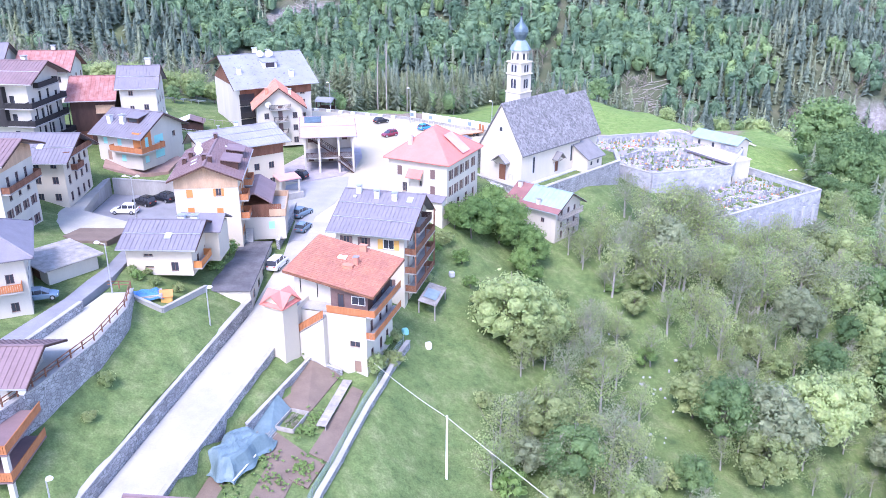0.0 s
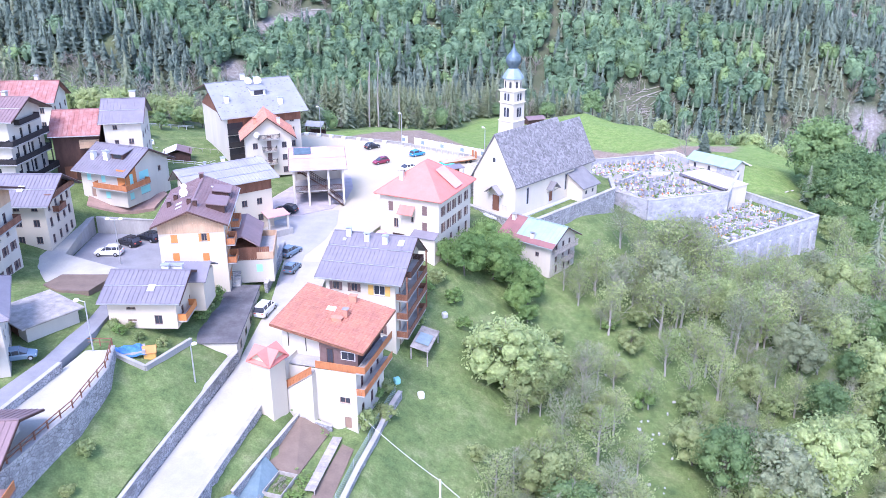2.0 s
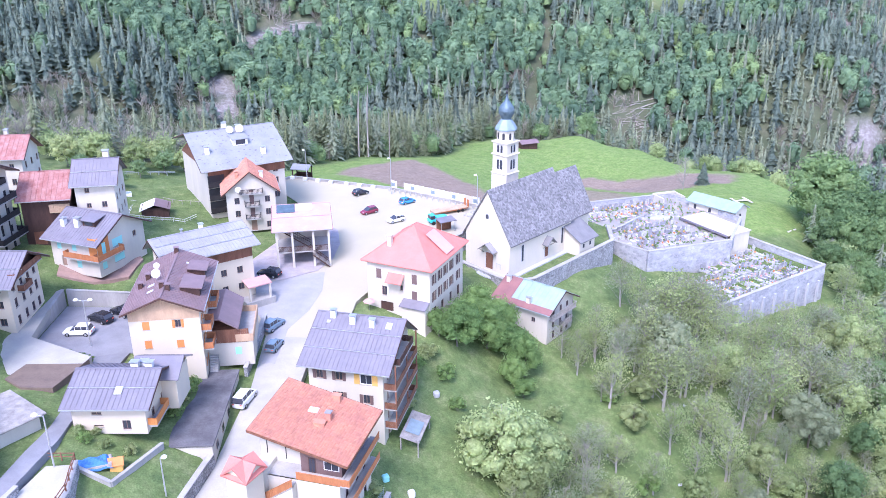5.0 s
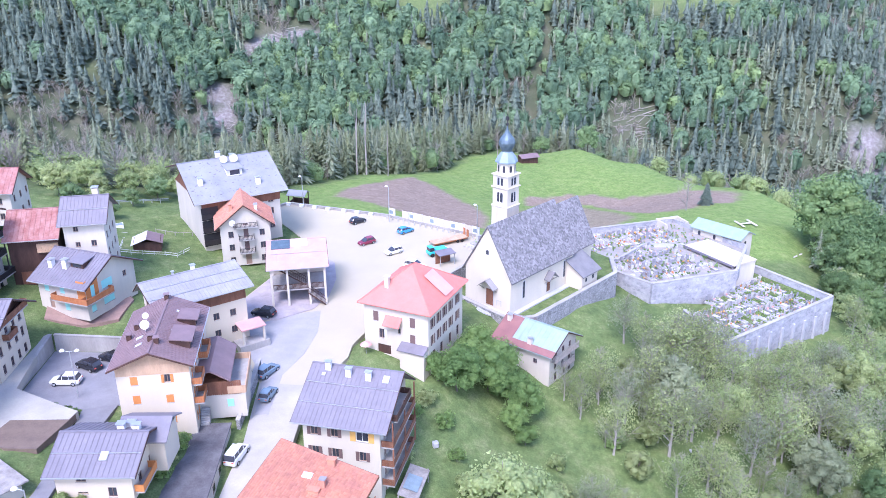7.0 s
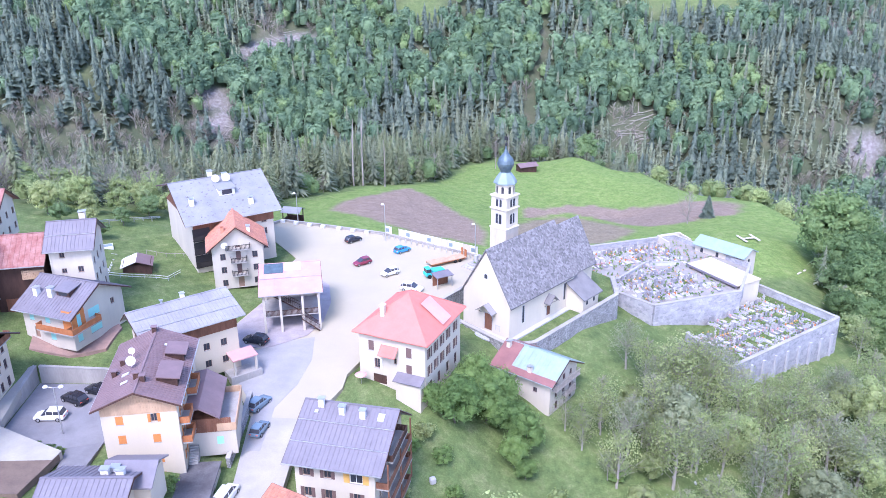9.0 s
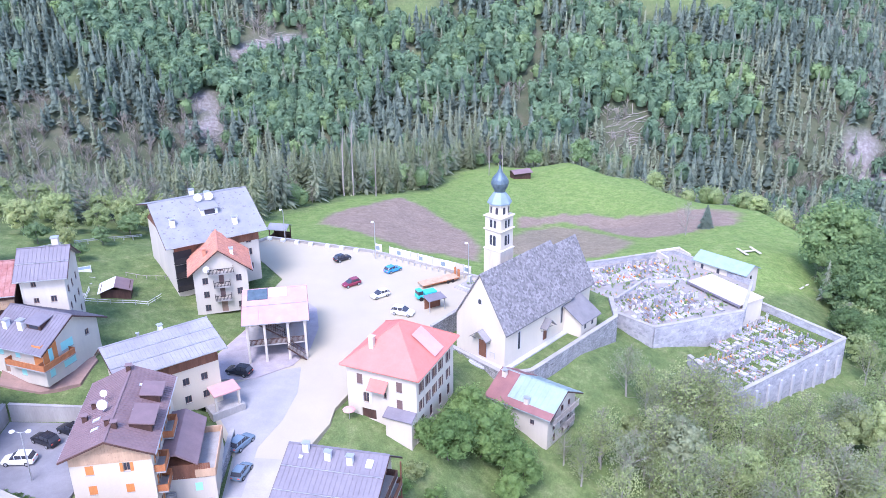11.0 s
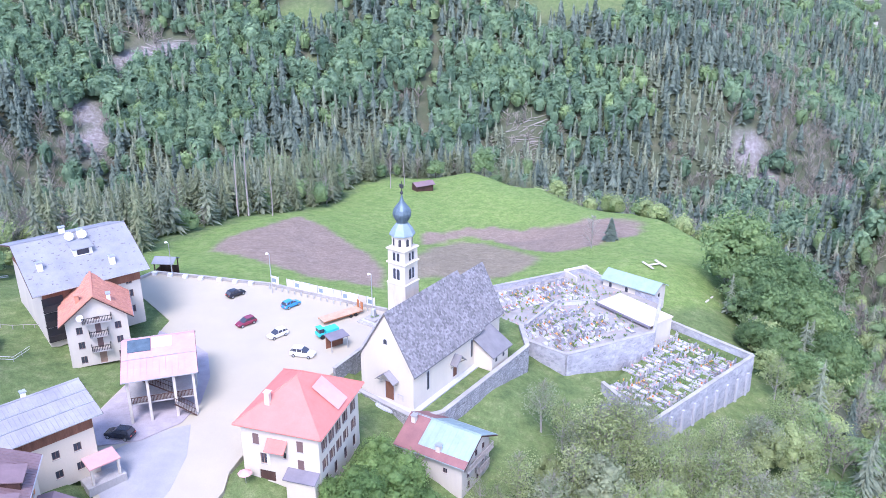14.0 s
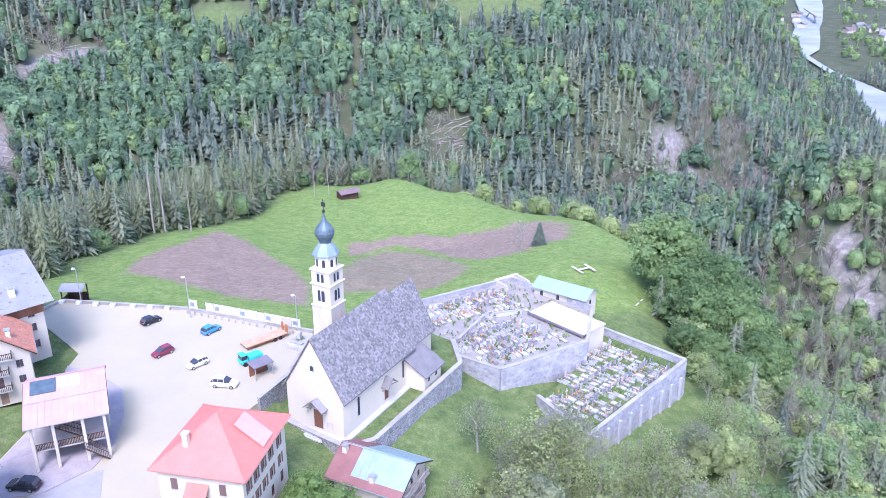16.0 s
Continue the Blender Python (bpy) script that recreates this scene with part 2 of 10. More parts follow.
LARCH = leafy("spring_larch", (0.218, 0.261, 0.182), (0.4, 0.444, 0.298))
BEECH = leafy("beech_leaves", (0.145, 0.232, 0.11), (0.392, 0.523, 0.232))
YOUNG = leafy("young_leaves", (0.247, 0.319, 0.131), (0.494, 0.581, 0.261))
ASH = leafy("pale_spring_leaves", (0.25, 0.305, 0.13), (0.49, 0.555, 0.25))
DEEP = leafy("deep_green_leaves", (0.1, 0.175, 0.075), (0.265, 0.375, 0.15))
# blue mixed into the far beeches' leaf colour stands in for haze
HAZEBEECH = leafy("haze_tinted_beech_leaves", (0.116, 0.197, 0.124), (0.305, 0.436, 0.24))
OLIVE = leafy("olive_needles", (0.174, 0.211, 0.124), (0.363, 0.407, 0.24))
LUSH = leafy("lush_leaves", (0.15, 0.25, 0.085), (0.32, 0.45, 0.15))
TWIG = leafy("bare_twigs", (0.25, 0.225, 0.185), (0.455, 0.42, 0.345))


# ---- mesh helpers ----
def part(name, bm, material, parent=None, label=""):
    """Links a bmesh as one mesh object under a thing or part."""
    me = bpy.data.meshes.new(name)
    bmesh.ops.recalc_face_normals(bm, faces=bm.faces)
    bm.to_mesh(me)
    bm.free()
    for k in material if isinstance(material, (list, tuple)) else [material]:
        me.materials.append(k)
    ob = new(name, me)
    ob.parent = parent
    return tagged(ob, label)


def raw(name, verts, faces, material, parent=None, smooth=False, mats=None):
    """A mesh object from arrays of places and faces (tris or quads, as lists)."""
    me = bpy.data.meshes.new(name)
    me.from_pydata([tuple(v) for v in verts], [], [tuple(f) for f in faces])
    for k in material if isinstance(material, (list, tuple)) else [material]:
        me.materials.append(k)
    if mats is not None:
        me.polygons.foreach_set("material_index", mats)
    if smooth:
        me.polygons.foreach_set("use_smooth", [True] * len(me.polygons))
    me.update()
    ob = new(name, me)
    ob.parent = parent
    return ob


def bx(bm, x0, x1, y0, y1, z0, z1, bevel=0.0, m=None):
    """Adds a box to bm."""
    v = [bm.verts.new((x, y, z)) for z in (z0, z1) for y in (y0, y1) for x in (x0, x1)]
    if m is not None:
        for q in v:
            q.co = m @ q.co
    f = [bm.faces.new([v[i] for i in q]) for q in ((0, 1, 3, 2), (4, 6, 7, 5), (0, 4, 5, 1), (2, 3, 7, 6), (0, 2, 6, 4), (1, 5, 7, 3))]
    if bevel:
        bmesh.ops.bevel(bm, geom=list({e for q in f for e in q.edges}), offset=bevel, segments=1, affect="EDGES")
    return v


def box(name, x0, x1, y0, y1, z0, z1, material, parent=None, bevel=0.0, label=""):
    bm = bmesh.new()
    bx(bm, x0, x1, y0, y1, z0, z1, bevel)
    return part(name, bm, material, parent, label)


def slab(bm, pts, thick):
    """Adds a flat polygon (list of 3D places, upper face) with a thickness straight down."""
    top = [bm.verts.new(p) for p in pts]
    low = [bm.verts.new((p[0], p[1], p[2] - thick)) for p in pts]
    bm.faces.new(top)
    bm.faces.new(low[::-1])
    k = len(pts)
    for i in range(k):
        bm.faces.new([top[i], low[i], low[(i + 1) % k], top[(i + 1) % k]])


def tube(bm, a, b, r0, r1, n=6):
    """Adds a tapered rod from a to b."""
    a, b = Vector(a), Vector(b)
    q = (b - a).to_track_quat("Z", "Y")
    ra = [bm.verts.new(a + q @ Vector((math.cos(2 * math.pi * i / n) * r0, math.sin(2 * math.pi * i / n) * r0, 0))) for i in range(n)]
    rb = [bm.verts.new(b + q @ Vector((math.cos(2 * math.pi * i / n) * r1, math.sin(2 * math.pi * i / n) * r1, 0))) for i in range(n)]
    for i in range(n):
        bm.faces.new([ra[i], ra[(i + 1) % n], rb[(i + 1) % n], rb[i]])
    bm.faces.new(ra[::-1])
    bm.faces.new(rb)


def lathe(bm, profile, n=12, cx=0.0, cy=0.0):
    """Adds a turned shape: profile of (radius, height)."""
    rings = []
    for r, z in profile:
        rings.append([bm.verts.new((cx + r * math.cos(2 * math.pi * i / n), cy + r * math.sin(2 * math.pi * i / n), z)) for i in range(n)])
    for a, b in zip(rings, rings[1:]):
        for i in range(n):
            bm.faces.new([a[i], a[(i + 1) % n], b[(i + 1) % n], b[i]])
    bm.faces.new(rings[0][::-1])
    bm.faces.new(rings[-1])


def thing(name, x, y, z, rz, label, category, group=""):
    e = new(name)
    e.empty_display_size = 0.5
    e.matrix_basis = pose(x, y, z, 0, 0, rz)
    return tagged(e, label, category, group)


# ---- ground ----
SECTIONS = {
    -900: ([-200, 300, 500], [60, 30, -60]),
    -130: ([-100, 60, 100, 150, 200, 240, 300, 400], [0, 7, 10, 13, 12, 4, -25, -75]),
    -75: ([-100, 60, 100, 130, 165, 200, 225, 270, 330, 400], [-6, 3, 5, 7, 8, 6, 2, -12, -34, -62]),
    -52: ([-100, 60, 90, 105, 122, 140, 150, 200, 220, 250, 300, 400], [-8, 2, 3.4, 4.6, 1.2, 2.2, 4.6, 2.5, -1, -9, -22, -50]),
    -41: ([-100, 60, 75, 92, 100, 122, 150, 210, 225, 250, 300, 400], [-12, -3, 0, 2.6, 3.1, 0.9, 1.4, 1.2, -2, -9, -19, -46]),
    -33: ([-100, 60, 66, 80, 92, 101, 122, 150, 213, 225, 250, 300, 400], [-16, -5.4, -4.5, -2.3, 0.2, 0.3, 0.1, 0.6, -0.3, -4, -10, -19, -44]),
    -27.5: ([-100, 44, 66, 80, 100, 118, 150, 213, 225, 250, 300, 400], [-18, -9, -6.4, -4.2, -1.9, -1.6, 0.1, -0.4, -4.4, -10.2, -19, -43]),
    -20: ([-100, 60, 90, 110, 140, 206, 222, 250, 300, 350, 400], [-22, -8.4, -6.2, -4, -0.8, -0.6, -5, -10.5, -19, -31, -41]),
    -9: ([-100, 60, 92, 110, 125, 140, 200, 214, 250, 300, 350, 400], [-28, -13, -8.3, -7.2, -4.6, -1.4, -0.8, -5, -11.5, -20, -31, -39]),
    2: ([-100, 60, 84, 106, 125, 137, 150, 194, 208, 250, 300, 350, 400], [-34, -18.5, -15.4, -11.4, -8.2, -4.6, -1.6, -1, -5.4, -13.5, -22, -31, -37]),
    15: ([-100, 60, 97, 116, 135, 146, 158, 188, 204, 240, 290, 350, 400], [-40, -24, -18.2, -15, -11.2, -7.6, -4, -2.6, -6.2, -12.5, -23, -31, -36]),
    30: ([-100, 60, 113, 133, 150, 165, 190, 215, 240, 290, 350, 405], [-46, -27, -19.5, -14.6, -9.6, -5.4, -5.6, -9, -14, -27, -30.5, -36]),
    46: ([-100, 60, 113, 140, 158, 175, 200, 216, 240, 290, 350, 380, 400], [-52, -31, -22.5, -15, -12.4, -9.6, -8.4, -11, -16, -28.5, -31, -34.5, -40]),
    66: ([-100, 60, 120, 150, 165, 190, 233, 270, 290, 310, 340, 365, 380, 400], [-60, -38, -24.5, -17.6, -15.2, -12, -13.2, -22.6, -28.6, -30, -28, -28.5, -32, -40]),
    88: ([-100, 60, 130, 174, 213, 233, 262, 295, 325, 350, 370, 400], [-70, -46, -28, -17.4, -14.2, -13.2, -17.8, -26, -28, -30.5, -38, -54]),
    112: ([-100, 60, 130, 180, 212, 235, 265, 285, 310, 330, 350, 400], [-80, -58, -42, -30, -22.5, -19, -20, -22, -28.5, -35, -46, -78]),
    128: ([-100, 60, 130, 180, 225, 250, 275, 300, 330, 400], [-88, -68, -55, -46, -37, -29, -28.5, -36, -50, -86]),
    165: ([-100, 130, 210, 300, 400], [-105, -82, -72, -82, -105]),
    230: ([-100, 400], [-118, -118]),
    1600: ([-100, 400], [-118, -118]),
}
SX = np.array(sorted(SECTIONS), float)
ZV = -116.0


def smooth(t):
    t = np.clip(t, 0, 1)
    return t * t * (3 - 2 * t)


def natural(x, y):
    """Height of the natural ground: the spur of the village, the valley and the far mountain side."""
    x, y = np.broadcast_arrays(np.asarray(x, float), np.asarray(y, float))
    col = np.stack([np.interp(y, *map(np.array, SECTIONS[k])) for k in SX])
    i = np.clip(np.searchsorted(SX, x) - 1, 0, len(SX) - 2)
    f = np.clip((x - SX[i]) / (SX[i + 1] - SX[i]), 0, 1)
    a, b = np.take_along_axis(col, i[None], 0)[0], np.take_along_axis(col, i[None] + 1, 0)[0]
    near = a + (b - a) * smooth(f) * 0.5 + (b - a) * f * 0.5
    drop = smooth((y - 395) / 95)
    near = near * (1 - drop) + ZV * drop
    foot = 520 + 0.13 * x + np.where(x > 330, (x - 330) ** 2 / 380, 0)
    rise = np.maximum(y - foot, 0)
    far = 0.56 * rise + 9 * np.sin(x / 47 + 1.3) * smooth(rise / 60) + 14 * np.sin(x / 95 + y / 130) * smooth(rise / 90)
    far = np.minimum(far, 360)
    cliff = 58 * smooth(1.35 - np.hypot((x - 338) / 62, (y - 412) / 66))
    return np.maximum(near, ZV) + far + cliff


def inside(poly, x, y):
    r = np.zeros(np.shape(x), bool)
    k = len(poly)
    for i in range(k):
        (x0, y0), (x1, y1) = poly[i], poly[(i + 1) % k]
        c = ((y0 > y) != (y1 > y)) & (x < (x1 - x0) * (y - y0) / (y1 - y0 + 1e-12) + x0)
        r ^= c
    return r


def road_z(y):
    return np.interp(y, [30, 90, 115, 150, 160], [-9.2, -4.3, -2.3, -0.2, 0])


# level pieces of ground: outline and height
PLAZA = [(-24.6, 150), (-31.5, 150.5), (-34, 158), (-29, 172), (-28, 186), (-27, 190), (-38, 208), (-33.6, 213), (-23.5, 209), (-8.8, 203), (9.5, 190.5), (14, 187.4), (12.4, 183.5), (8.4, 172.5), (3.2, 166.5), (-5, 157), (-11.8, 143), (-18, 136)]
ROAD = [(-38.9, 44), (-33.9, 66.5), (-31.1, 79.7), (-26.6, 100), (-25, 118), (-25.4, 132), (-31.5, 144), (-31.5, 150.5), (-24.6, 150.5), (-11.8, 144), (-12.4, 139), (-17.5, 128), (-18.4, 114), (-20.5, 100), (-21.8, 92.3), (-24.6, 79.6), (-27.6, 66.8), (-32.6, 44)]
TERRACE = [(6, 166), (15.4, 155.2), (20, 155.8), (38.4, 174.6), (39.5, 184), (30, 196), (17.5, 189), (12.4, 183), (8.6, 173)]
UPPER = [(39.8, 183.2), (46.6, 175.8), (66.2, 182), (73, 195), (61.5, 213.5), (36, 205.5), (33, 193)]
LOWER = [(56.5, 157.9), (84.7, 176.2), (73.9, 193), (66, 182), (52.9, 171.5)]
LOT = [(-58.5, 123.5), (-58.8, 138.4), (-48, 137.6), (-42.8, 133), (-42.8, 122.5), (-47.4, 120.5)]
GARDEN = [(-21.4, 91.5), (-17.5, 95), (-8, 92), (-4.6, 100), (-11.3, 71.6), (-15, 60), (-28, 60), (-24.2, 79.6)]


def inset(poly, d):
    """The outline moved inwards by d metres (outwards if negative)."""
    k = len(poly)
    area = sum(poly[i][0] * poly[(i + 1) % k][1] - poly[(i + 1) % k][0] * poly[i][1] for i in range(k))
    s = 1 if area > 0 else -1
    out = []
    for i in range(k):
        (ax, ay), (bx_, by), (cx, cy) = poly[i - 1], poly[i], poly[(i + 1) % k]
        n0 = np.array([-(by - ay), bx_ - ax]) / math.hypot(bx_ - ax, by - ay)
        n1 = np.array([-(cy - by), cx - bx_]) / math.hypot(cx - bx_, cy - by)
        b = n0 + n1
        b = b / max(0.7, float(b @ b) / 2)
        out.append((bx_ + s * d * b[0], by + s * d * b[1]))
    return out


LEVELS = [(LOT, 1.1), (TERRACE, -3.1), (UPPER, -6.3), (LOWER, -10.6), (PLAZA, -0.12)]
LEVELS = [(inset(p, 1.3), inset(p, -1.3), h) for p, h in LEVELS]
ROAD_BED = [(x - 1.3, y) for x, y in ROAD]


def rough(x, y):
    """Small unevenness of the natural ground."""
    return 0.12 * np.sin(x * 0.9 + 2 * np.sin(y * 0.23)) * np.sin(y * 0.8 + x * 0.11) + 0.25 * np.sin(x * 0.21 + y * 0.13) * np.sin(y * 0.17)


def ground_z(x, y):
    x, y = np.broadcast_arrays(np.asarray(x, float), np.asarray(y, float))
    z = natural(x, y).copy()
    for inner, outer, h in LEVELS[:4]:
        z = np.where(inside(outer, x, y), np.minimum(z, h), z)
        z = np.where(inside(inner, x, y), h, z)
    plot = np.interp(y, [60, 80, 95, 100], [-10.5, -8.6, -7.8, -9.4]) - np.clip((x + 17) * 0.1, -0.5, 1.4)
    bank = road_z(y) - 0.5 - 0.45 * np.maximum(0, x - np.interp(y, [66.8, 79.6, 92.3], [-27.6, -24.6, -21.8]))
    z = np.where(inside(GARDEN, x, y), plot + (np.maximum(bank, plot) - plot) * smooth((y - 79) / 3) * (x < np.interp(y, [66, 79, 93.3], [-26.6, -22.3, -17.4])), z)
    z = np.where(inside(LEVELS[4][1], x, y), np.minimum(z, np.minimum(-0.12, road_z(y) - 0.15)), z)
    z = np.where(inside(LEVELS[4][0], x, y), np.minimum(-0.12, road_z(y) - 0.15), z)
    z = np.where(inside(ROAD, x, y), np.minimum(z, road_z(y) - 0.12), z)
    z = np.where(inside(ROAD_BED, x, y), road_z(y) - 0.12, z)
    return z


def gz(x, y):
    return float(ground_z(np.array([x]), np.array([y]))[0])


def axis(cuts):
    out = []
    for a, b, s in cuts:
        out += list(np.arange(a, b - s * 0.4, s))
    return np.array(out + [cuts[-1][1]])


def ground_material():
    m = bpy.data.materials.new("meadow_and_woodland_floor")
    m.use_nodes = True
    t = m.node_tree
    n, l = t.nodes, t.links
    p = n["Principled BSDF"]
    p.inputs["Roughness"].default_value = 0.95
    p.inputs["Specular IOR Level"].default_value = 0.1
    g = n.new("ShaderNodeNewGeometry")

    def noise_at(scale, detail=6, rough=0.6):
        a = n.new("ShaderNodeTexNoise")
        a.inputs["Scale"].default_value, a.inputs["Detail"].default_value, a.inputs["Roughness"].default_value = scale, detail, rough
        l.new(g.outputs["Position"], a.inputs["Vector"])
        return a

    def ramp(src, stops):
        r = n.new("ShaderNodeValToRGB")
        for i, (pos, c) in enumerate(stops):
            e = r.color_ramp.elements[i] if i < 2 else r.color_ramp.elements.new(pos)
            e.position, e.color = pos, (*c, 1)
        l.new(src, r.inputs[0])
        return r

    def mix(fac, a, b):
        x = n.new("ShaderNodeMix")
        x.data_type = "RGBA"
        l.new(fac, x.inputs[0])
        l.new(a, x.inputs[6])
        l.new(b, x.inputs[7])
        return x.outputs[2]

    big, mid, fine = noise_at(0.05), noise_at(0.35), noise_at(4.5, 4)
    grass = ramp(mid.outputs["Fac"], [(0.25, (0.076, 0.118, 0.044)), (0.5, (0.119, 0.165, 0.059)), (0.75, (0.186, 0.212, 0.095))])
    field = ramp(mid.outputs["Fac"], [(0.25, (0.115, 0.185, 0.05)), (0.5, (0.158, 0.228, 0.064)), (0.75, (0.215, 0.265, 0.092))])
    # woodland floor: its colour is darkened for the shade under the trees
    floor_ = ramp(big.outputs["Fac"], [(0.3, (0.06, 0.08, 0.045)), (0.55, (0.09, 0.1, 0.06)), (0.75, (0.14, 0.13, 0.1))])
    soil = ramp(mid.outputs["Fac"], [(0.25, (0.195, 0.145, 0.11)), (0.75, (0.275, 0.215, 0.165))])
    rock = ramp(mid.outputs["Fac"], [(0.3, (0.15, 0.135, 0.125)), (0.5, (0.22, 0.2, 0.19)), (0.7, (0.35, 0.33, 0.325))])
    attr = {}
    for k in ("field", "soil", "wood", "rock"):
        a = n.new("ShaderNodeAttribute")
        a.attribute_name = k
        attr[k] = a.outputs["Fac"]
    c = mix(attr["field"], grass.outputs[0], field.outputs[0])
    c = mix(attr["wood"], c, floor_.outputs[0])
    c = mix(attr["soil"], c, soil.outputs[0])
    c = mix(attr["rock"], c, rock.outputs[0])
    tuft = noise_at(1.1, 5, 0.7)
    both = n.new("ShaderNodeMath")
    both.operation = "MULTIPLY"
    l.new(fine.outputs["Fac"], both.inputs[0])
    l.new(tuft.outputs["Fac"], both.inputs[1])
    h = n.new("ShaderNodeMapRange")
    h.inputs["From Min"].default_value, h.inputs["From Max"].default_value = 0.1, 0.42
    h.inputs["To Min"].default_value, h.inputs["To Max"].default_value = 0.66, 1.4
    l.new(both.outputs[0], h.inputs["Value"])
    s = n.new("ShaderNodeVectorMath")
    s.operation = "SCALE"
    l.new(c, s.inputs[0])
    l.new(h.outputs[0], s.inputs["Scale"])
    l.new(s.outputs[0], p.inputs["Base Color"])
    bp = n.new("ShaderNodeBump")
    bp.inputs["Strength"].default_value, bp.inputs["Distance"].default_value = 0.7, 0.3
    l.new(tuft.outputs["Fac"], bp.inputs["Height"])
    l.new(bp.outputs[0], p.inputs["Normal"])
    return m


MEADOW = ground_material()
SOIL_A = [(-27, 251), (-25, 267), (-5, 305), (2, 295), (14, 257), (17, 233), (15, 217), (6.6, 221), (-9, 233)]
SOIL_B = [(35, 300), (48, 305), (60, 306), (69, 302), (78, 299), (86, 298), (95, 301), (104, 300), (105, 284), (99, 270), (83, 257), (73, 256), (66, 258), (62, 268), (58, 291), (48, 298), (33, 285)]
SOIL_C = [(25, 250), (35, 278), (44, 292), (53, 289), (57, 274), (62, 252), (57, 240), (48, 231), (40, 228), (24, 228)]
FIELD = [(-45, 214), (-38, 262), (-20, 300), (6, 330), (20, 372), (60, 398), (94, 366), (114, 322), (124, 284), (124, 258), (108, 232), (94, 210), (76, 206), (62, 217), (40, 209), (28, 196), (14, 190), (-8, 205), (-33, 215)]


def soft_mask(poly, x, y, w):
    """1 inside the outline, falling to 0 over w metres with a ragged edge."""
    k = len(poly)
    d = np.full(np.shape(x), 1e9)
    for i in range(k):
        (x0, y0), (x1, y1) = poly[i], poly[(i + 1) % k]
        ex, ey = x1 - x0, y1 - y0
        t = np.clip(((x - x0) * ex + (y - y0) * ey) / (ex * ex + ey * ey), 0, 1)
        d = np.minimum(d, np.hypot(x - x0 - t * ex, y - y0 - t * ey))
    d = np.where(inside(poly, x, y), d, -d)
    return smooth(d / w + 0.5)


def build_ground():
    xs = axis([(-900, -300, 60), (-300, -110, 12), (-110, -64, 3), (-64, 100, 1.2), (100, 180, 4), (180, 700, 13), (700, 1500, 50)])
    ys = axis([(-200, 40, 20), (40, 62, 3), (62, 222, 1.2), (222, 400, 2.4), (400, 900, 11), (900, 1900, 40)])
    X, Y = np.meshgrid(xs, ys)
    Z = ground_z(X, Y)
    soft = (Z == natural(X, Y))
    Z = Z + np.where(soft, rough(X, Y), 0)
    nx, ny = len(xs), len(ys)
    idx = np.arange(nx * ny).reshape(ny, nx)
    q = np.stack([idx[:-1, :-1], idx[:-1, 1:], idx[1:, 1:], idx[1:, :-1]], -1).reshape(-1, 4)
    me = bpy.data.meshes.new("ground")
    me.vertices.add(nx * ny)
    me.vertices.foreach_set("co", np.stack([X, Y, Z], -1).ravel())
    me.loops.add(q.size)
    me.loops.foreach_set("vertex_index", q.ravel())
    me.polygons.add(len(q))
    me.polygons.foreach_set("loop_start", np.arange(0, q.size, 4))
    me.polygons.foreach_set("use_smooth", np.ones(len(q), bool))
    me.update(calc_edges=True)
    rag = 1.6 * np.sin(X * 0.7) * np.sin(Y * 0.6)
    masks = {
        "field": soft_mask(FIELD, X + rag, Y, 5),
        "soil": np.maximum.reduce([soft_mask(SOIL_A, X, Y + rag, 2.5), soft_mask(SOIL_B, X, Y + rag, 2.5), 0.85 * soft_mask(SOIL_C, X, Y + rag, 4)]),
        "wood": np.maximum.reduce([smooth((Y - 402) / 25), smooth((X - np.interp(Y, [190, 212, 240, 290, 330, 370], [96, 98, 114, 126, 116, 96])) / 12), smooth((-80 - X) / 30) * smooth((Y - 190) / 30), smooth((Y - 214) / 10) * smooth((-44 - X) / 8)]) * (1 - 0.8 * clearing(X, Y)),
        "rock": scars(X, Y),
    }
    for k, v in masks.items():
        a = me.attributes.new(k, "FLOAT", "POINT")
        a.data.foreach_set("value", np.asarray(v, float).ravel())
    me.materials.append(MEADOW)
    return tagged(new("ground", me), "sloping alpine meadow, ploughed plots and wooded mountainside", "ground", kind="structure")


def clearing(x, y):
    """Open meadows between the woods on the far slope."""
    c = np.zeros(np.shape(x))
    for cx, cy, rx, ry in ((-7, 722, 26, 18), (-3, 671, 13, 9), (235, 738, 62, 24), (347, 694, 13, 12), (-235, 606, 6, 9)):
        c = np.maximum(c, smooth(1.5 - np.hypot((x - cx) / rx, (y - cy) / ry)))
    return c


def windthrow(x, y):
    """Where a storm has laid the wood down."""
    return np.maximum(smooth(1.6 - np.hypot((x - 150) / 19, (y - 617) / 19)), smooth(1.6 - np.hypot((x + 116) / 22, (y - 700) / 9)))


def scars(x, y):
    """Bare rock faces and screes."""
    c = np.zeros(np.shape(x))
    for cx, cy, rx, ry in ((-148, 612, 6, 16), (-155, 628, 9, 7), (-146, 598, 8, 8), (-136, 686, 8, 12), (-126, 696, 12, 7), (-106, 706, 16, 5), (347, 717, 14, 5), (356, 671, 12, 6), (303, 594, 5, 6), (321, 596, 6, 8), (312, 582, 7, 9), (324, 572, 6, 10), (318, 553, 5, 8), (388, 578, 10, 10), (380, 552, 9, 10), (296, 374, 6, 10), (297, 354, 6, 10), (288, 361, 4, 8)):
        w = 1 + 0.4 * np.sin(x * 0.31) * np.sin(y * 0.27)
        c = np.maximum(c, smooth(1.7 - 1.1 * w * np.hypot((x - cx) / rx, (y - cy) / ry)))
    return c


build_ground()


